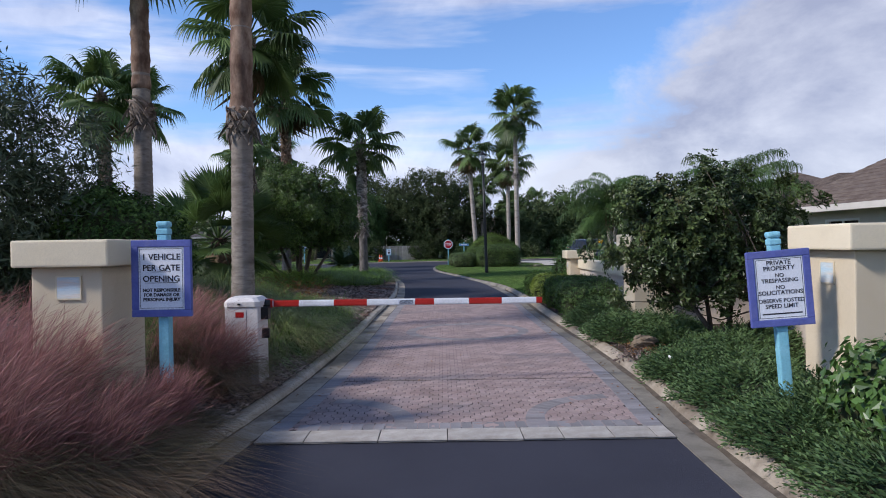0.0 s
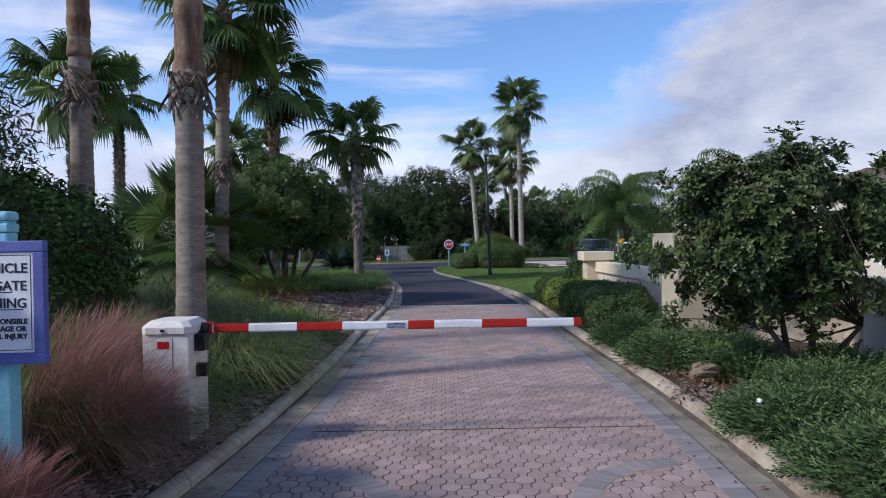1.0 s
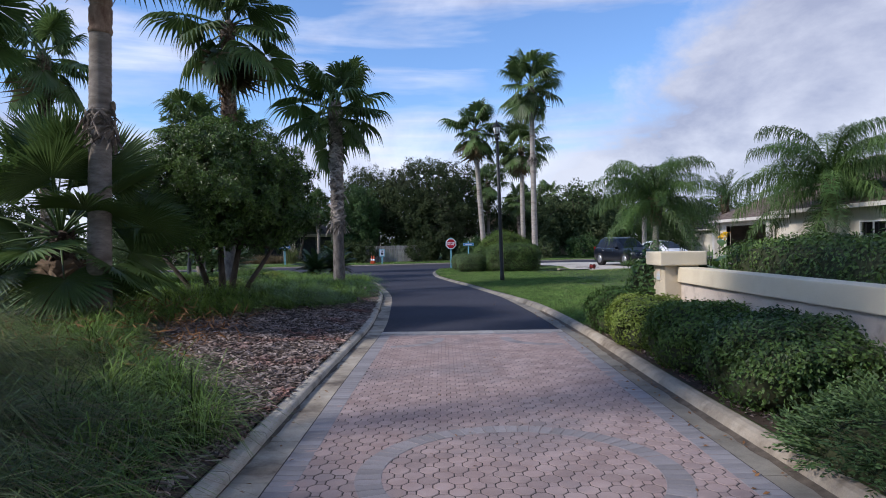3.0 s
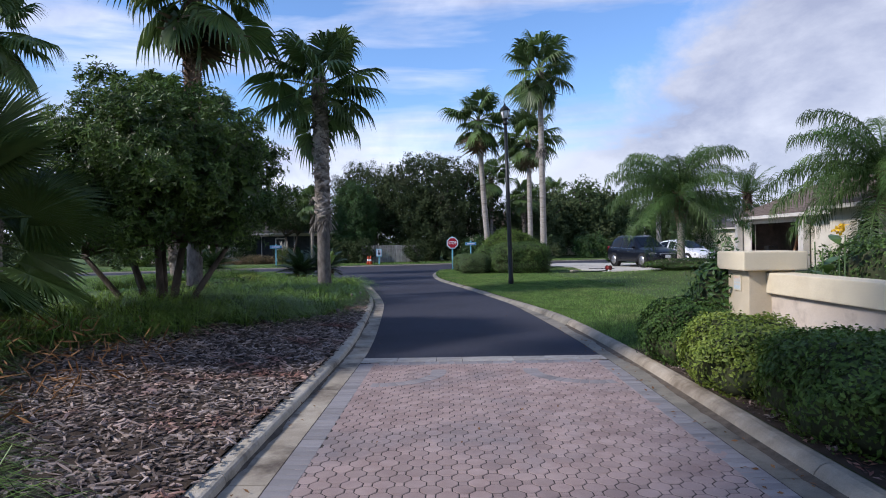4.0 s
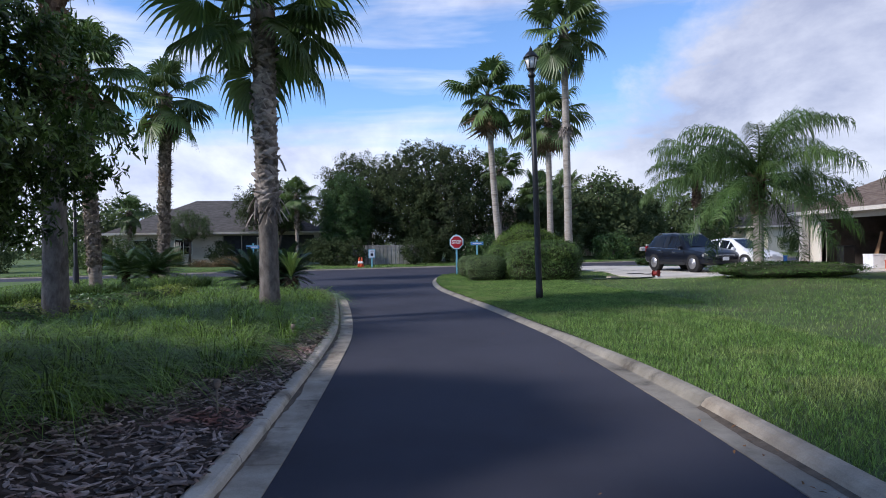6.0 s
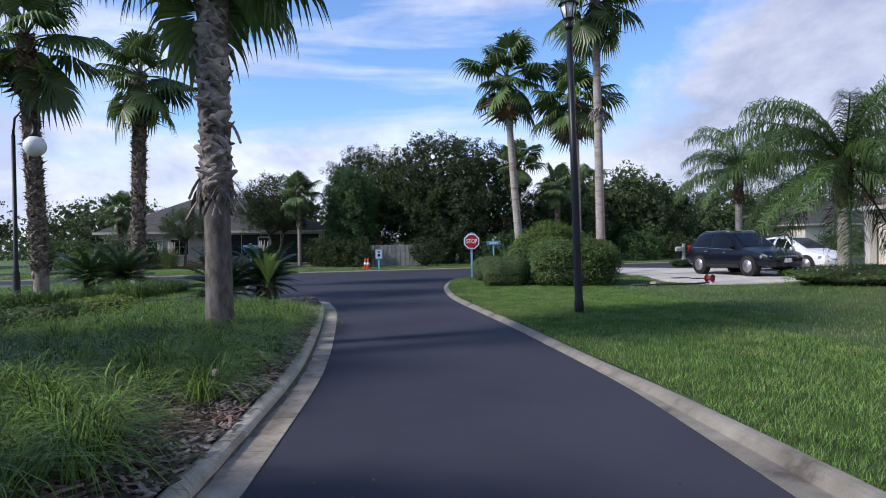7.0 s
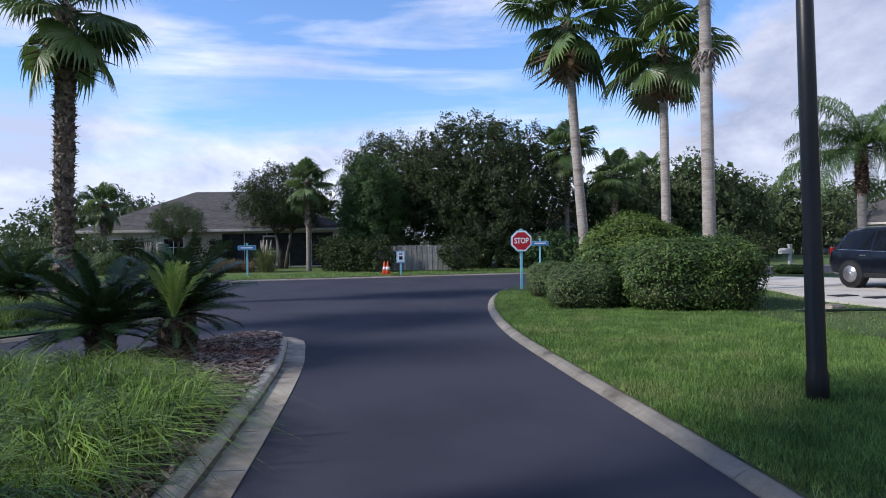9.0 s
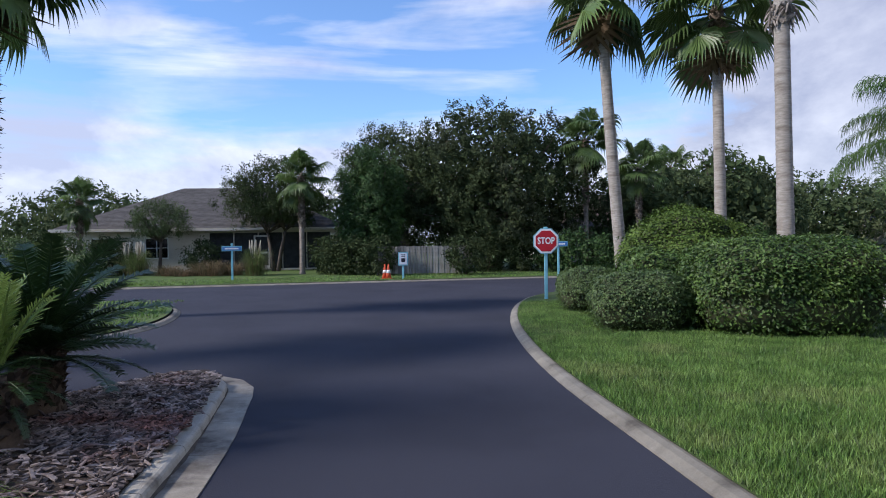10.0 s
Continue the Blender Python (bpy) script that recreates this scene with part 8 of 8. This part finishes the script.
for k_, (at_, size_, turn_) in enumerate((((0, 0, 0.04), (0.46, 0.16, 0.11), (8, -6, 0)), ((0.03, 0.07, 0.10), (0.36, 0.12, 0.07), (-14, 5, 9)), ((-0.06, -0.07, 0.05), (0.30, 0.09, 0.06), (22, 4, -12)))):
    bit_ = one_box(size_, (0, 0, 0))
    bmesh.ops.subdivide_edges(bit_, edges=bit_.edges[:], cuts=3, use_grid_fill=True)
    for v_ in bit_.verts:
        taper_ = 1 - 0.55 * (abs(v_.co.x) / (size_[0] * 0.5)) ** 3
        v_.co = Vector((v_.co.x, v_.co.y * taper_, v_.co.z * taper_)) + Vector([random.uniform(-0.012, 0.012) for _ in range(3)])
    bit_.transform(pose(*at_, *turn_))
    me_ = bpy.data.meshes.new("bit")
    bit_.to_mesh(me_)
    bm.from_mesh(me_)
    bpy.data.meshes.remove(me_)
    bit_.free()
part("wood_block", bm, "log", stump)
rng = np.random.default_rng(510)
q_ = rng.normal(0, 1, (420, 2)) * np.array([[0.22, 0.28]]) + np.array([[2.98, 9.6]])
tagged(link_mesh("dry_needle_litter", raw("litter", *leaf_arrays(rng, np.concatenate([q_, 0.13 + rng.uniform(0, 0.12, (420, 1))], 1), np.tile([[0, 0, 1.0]], (420, 1)), 0.06, 0.010)), "dry_leaf"), "rusty dry needles round the wood", "litter", "", "stuff")
q_ = np.stack([rng.uniform(-7, -3.2, 900), rng.uniform(15.2, 19.5, 900)], 1)
tagged(link_mesh("dry_frond_litter", raw("litter", *leaf_arrays(rng, np.concatenate([q_, island_height(q_[:, 0], q_[:, 1])[:, None] + rng.uniform(0.1, 0.5, (900, 1))], 1), np.tile([[0, 0, 1.0]], (900, 1)), 0.25, 0.02)), "dry_leaf"), "rusty dry fronds under the young palm", "litter", "", "stuff")
for x_, y_ in ((2.80, 8.05),):
    pipe = tagged(part("pipe_stub", lathe(bmesh.new(), [(0.022, -0.05), (0.022, 0.20), (0.028, 0.205), (0.028, 0.235), (0.01, 0.24)], 10), "shell", m=pose(x_, y_, 0.13)), "white plastic irrigation pipe stub in the junipers", "pipe")
for x_, y_, h_ in ((-2.16, 23.9, 0.30), (-2.5, 28.2, 0.26), (-2.45, 29.5, 0.22)):
    st_ = empty("path_light", pose(x_, y_, 0.12), "small dark stake light in the mulch", "path light", "stake lights")
    part("stake", lathe(bmesh.new(), [(0.012, -0.1), (0.012, h_)], 8), "boot", st_)
    part("light_head", lathe(bmesh.new(), [(0.02, h_ - 0.02), (0.035, h_), (0.035, h_ + 0.05), (0.01, h_ + 0.06)], 10), "boot", st_)
canna = empty("canna", pose(4.62, 19.4, 0.12), "canna with broad leaves and a yellow flower", "plant")
rng = np.random.default_rng(520)
for k_ in range(6):
    bm = tube(bmesh.new(), [(0.08 * math.cos(k_), 0.25 * math.sin(k_ * 2.1), 0), (0.10 * math.cos(k_), 0.27 * math.sin(k_ * 2.1), 1.2 + 0.08 * k_)], [0.014, 0.008], 6)
    part("stem", bm, "leaf_shine", canna)
for k_ in range(12):
    a_, z_ = k_ * 2.4, 0.5 + 0.09 * k_
    bm = bmesh.new()
    d_ = Vector((math.cos(a_), math.sin(a_), 0.7)).normalized()
    s_ = Vector((-math.sin(a_), math.cos(a_), 0))
    rows_ = [[bm.verts.new(Vector((0, 0.15 * math.sin(k_), z_)) + d_ * 0.42 * u + Vector((0, 0, -0.12 * u * u)) + s_ * (0.075 * math.sin(math.pi * min(0.98, u + 0.06)) * w)) for w in (-1, 0, 1)] for u in (0, 0.3, 0.6, 1.0)]
    for r0, r1 in zip(rows_, rows_[1:]):
        for i_ in range(2):
            bm.faces.new((r0[i_], r0[i_ + 1], r1[i_ + 1], r1[i_]))
    part("leaf", bm, "leaf_shine", canna)
v_, t_ = leaf_arrays(rng, rng.normal(0, 0.035, (40, 3)) + np.array([[0.05, -0.1, 1.68]]), rng.normal(0, 1, (40, 3)), 0.07, 0.035)
part_ = link_mesh("flower", raw("flower", v_, t_), "yellow", canna, "yellow flower head")

# inside the open garage
def crate(x, y, w, d, h, mat, label, name="storage_box", category="box"):
    top = empty(name, pose(x, y, 0.30, 0, 0, random.uniform(-12, 12)), label, category)
    part("box_body", one_box((w, d, h), (0, 0, 0), None, 0.02), mat, top)
    part("box_lid", one_box((w + 0.03, d + 0.03, 0.05), (0, 0, h), None, 0.012), mat, top)


crate(18.7, 48.9, 0.55, 0.5, 0.9, "black", "black wheeled rubbish bin inside the garage", "rubbish_bin", "bin")
crate(18.3, 46.2, 0.6, 0.8, 0.55, "white", "white cooler box in the garage")
crate(18.5, 45.2, 0.5, 0.6, 0.3, "cone", "orange storage box in the garage")
crate(18.3, 44.9, 0.4, 0.4, 0.24, "cone", "orange storage box in the garage")
crate(20.5, 47.5, 0.7, 1.4, 1.1, "stop_red", "red tool chest in the garage")
crate(21.0, 45.5, 0.7, 1.2, 0.8, "wood", "brown carton stack in the garage")
crate(17.3, 52.0, 0.35, 0.35, 0.4, "street_blue", "blue bin beside the garage", "recycling_bin", "bin")
planks = empty("lumber", pose(19.2, 48.0, 0.30), "wooden boards leaning in the garage", "lumber")
for k_ in range(5):
    part("lumber_board", one_box((0.03, 0.16, 1.6), (0.1 * k_, 0.22 * k_ - 0.4, 0), pose(0, 0, 0, 0, 12 + 2 * k_, 0)), "wood", planks)

# leaf litter under the bed's shrubs
rng = np.random.default_rng(550)
q_ = np.stack([rng.uniform(0.46, 1.4, 5200), rng.uniform(4.0, 21.0, 5200)], 1)
q_[:, 0] += right_edge(q_[:, 1])
tagged(link_mesh("bed_litter", raw("bed_litter", *leaf_arrays(rng, np.concatenate([q_, (right_height(q_[:, 0], q_[:, 1]) + 0.02 + rng.uniform(0, 0.012, len(q_)))[:, None]], 1), np.tile([[0, 0, 1.0]], (len(q_), 1)), 0.06, 0.026, 0.3)), "chip"), "brown leaf litter on the planting bed", "leaf litter", "", "stuff")

# a few fallen leaves on the pavement and road
rng = np.random.default_rng(530)
fall_ = np.concatenate([rng.uniform((-1.4, 7), (2.1, 20), (46, 2)), rng.uniform((-1.2, 22), (1.5, 33), (16, 2)), np.stack([rng.uniform(2.0, 2.4, 150), rng.uniform(6, 24, 150)], 1), np.stack([rng.uniform(-1.75, -1.45, 60), rng.uniform(6, 20, 60)], 1)])
tagged(link_mesh("fallen_leaves", raw("fallen_leaves", *leaf_arrays(rng, np.concatenate([fall_, np.full((len(fall_), 1), 0.034)], 1), np.tile([[0, 0, 1.0]], (len(fall_), 1)), 0.05, 0.022, 0.25)), "dry_leaf"), "scattered dry leaves on the paving and gutters", "leaf litter", "", "stuff")

# ---- paving ----
Y0, Y1 = 5.86, 20.98
P = 0.222
FLAT = P / 2 ** 0.5
ys = np.arange(Y0, Y1 + 0.01, 0.4)
paving = grid_sheet("paving", [[(left_edge(y) + 0.022, y, 0.0215), (right_edge(y) - 0.022, y, 0.0215)] for y in ys], "joint", "pink and grey interlocking pavers across the lane", "pavement")


def stone_mesh(name, outline, mat, z=0.010, h=0.015, gap=0.0052, chamfer=0.0032):
    """A paver over a convex outline round the origin: shrunk by the joint, with a chamfered rim."""
    o = np.array(outline, float)
    r = np.linalg.norm(o, axis=1, keepdims=True)
    low, top = o * (1 - gap / r), o * (1 - (gap + chamfer) / r)
    n = len(o)
    v = np.concatenate([np.c_[low, np.full(n, z)], np.c_[low, np.full(n, z + h - chamfer)], np.c_[top, np.full(n, z + h)]])
    f = [tuple(range(2 * n, 3 * n))]
    for a in (0, n):
        f += [(a + i, a + (i + 1) % n, a + n + (i + 1) % n, a + n + i) for i in range(n)]
    me = bpy.data.meshes.new(name)
    me.from_pydata([tuple(p) for p in v], [], f)
    me.materials.append(M[mat])
    return me


R8 = FLAT / 2 / math.cos(radians(22.5))
OCT = [(R8 * math.cos(radians(22.5 + 45 * k)), R8 * math.sin(radians(22.5 + 45 * k))) for k in range(8)]
SQ = P - FLAT
SQUARE = [(SQ / 2, -SQ / 2), (SQ / 2, SQ / 2), (-SQ / 2, SQ / 2), (-SQ / 2, -SQ / 2)]
oct_me, sq_me = stone_mesh("paver", OCT, "paver"), stone_mesh("small_paver", SQUARE, "paver")
rng = np.random.default_rng(600)
bulk = []
tris = {}
for me in (oct_me, sq_me):
    v = np.array([p.co for p in me.vertices])
    f = []
    for p in me.polygons:
        idx = list(p.vertices)
        f += [(idx[0], idx[k], idx[k + 1]) for k in range(1, len(idx) - 1)]
    tris[me.name] = (v, np.array(f))
for j in range(int((Y1 - Y0) / (P / 2)) + 1):
    y = Y0 + 0.44 + j * P / 2
    if y > Y1 - 0.44:
        break
    for i in range(-14, 28):
        for me, x in ((oct_me, (i + 0.5 * (j % 2)) * P), (sq_me, (i + 0.5 + 0.5 * (j % 2)) * P)):
            if x < left_edge(y) + 0.17 or x > right_edge(y) - 0.17:
                continue
            dz, tx, ty = rng.normal(0, 0.0007), rng.normal(0, 0.25), rng.normal(0, 0.25)
            if 10.3 < y < 12.0:
                link_mesh(me.name.split(".")[0], me, None, paving, m=pose(x, y, dz, tx, ty, 0))
            else:
                v, f = tris[me.name]
                w = v + np.array([[x, y, dz]])
                w[:, 2] += v[:, 0] * radians(-ty) + v[:, 1] * radians(tx)
                bulk.append((w, f))
rest = link_mesh("paver_field", raw("paver_field", *merge(bulk)), "paver", paving)
tagged(rest, kind="stuff")


def brick_mesh(name, ln, wd, mat, wide=1.0, h=0.0168):
    return stone_mesh(name, [(ln / 2, -wd / 2 * wide), (ln / 2, wd / 2 * wide), (-ln / 2, wd / 2), (-ln / 2, -wd / 2)], mat, 0.010, h)


edge_brick = brick_mesh("border_brick", 0.205, 0.104, "paver_grey")
y = Y0 + 0.41
while y < Y1 - 0.40:
    for x, k in ((left_edge(y) + 0.132, 1), (right_edge(y) - 0.132, 1)):
        link_mesh("border_brick", edge_brick, None, paving, m=pose(float(x), y, rng.normal(0, 0.001), 0, 0, rng.normal(0, 0.8)))
    y += 0.106
part("cut_joint", one_box((float(right_edge(8.44) - left_edge(8.44)) - 0.5, 0.016, 0.003), (float(right_edge(8.44) + left_edge(8.44)) / 2, 8.44, 0.0245)), "joint", paving, "straight dark joint across the lane")
ring_brick = brick_mesh("ring_brick", 0.205, 0.094, "paver_ring", 1.18, 0.0178)


def ring_of(cx, cy, r, a0, a1):
    n = max(3, int(round(abs(radians(a1 - a0)) * r / 0.104)))
    for k in range(n):
        a = radians(a0 + (a1 - a0) * (k + 0.5) / n)
        x, y = cx + r * math.cos(a), cy + r * math.sin(a)
        if left_edge(y) + 0.36 < x < right_edge(y) - 0.36 and Y0 + 0.36 < y < Y1 - 0.36:
            link_mesh("ring_brick", ring_brick, None, paving, m=pose(x, y, rng.normal(0, 0.0008), 0, 0, math.degrees(a)))


ring_of(0.46, 13.1, 1.13, 0, 360)
ring_of(-1.36, 6.45, 0.95, -10, 190)
ring_of(1.88, 6.45, 0.98, -10, 190)
ring_of(-0.95, 19.9, 0.75, 170, 370)
ring_of(1.75, 19.9, 0.75, 170, 370)
for y in (Y0 + 0.465, Y1 - 0.465):
    x = float(left_edge(y)) + 0.35
    while x < float(right_edge(y)) - 0.33:
        link_mesh("border_brick", edge_brick, None, paving, m=pose(x, y, rng.normal(0, 0.001), 0, 0, 90 + rng.normal(0, 0.8)))
        x += 0.106
for y, w in ((Y0 + 0.18, 0.355), (Y1 - 0.18, 0.355)):
    x, end = float(left_edge(y)) + 0.03, float(right_edge(y)) - 0.03
    while x < end - 0.05:
        ln = min(rng.uniform(0.36, 0.74), end - x)
        link_mesh("band_block", stone_mesh("band_block", [(ln / 2, -w / 2), (ln / 2, w / 2), (-ln / 2, w / 2), (-ln / 2, -w / 2)], "band", 0.008, 0.018), None, paving, m=pose(x + ln / 2, y, rng.normal(0, 0.001), 0, 0, rng.normal(0, 0.4)))
        x += ln
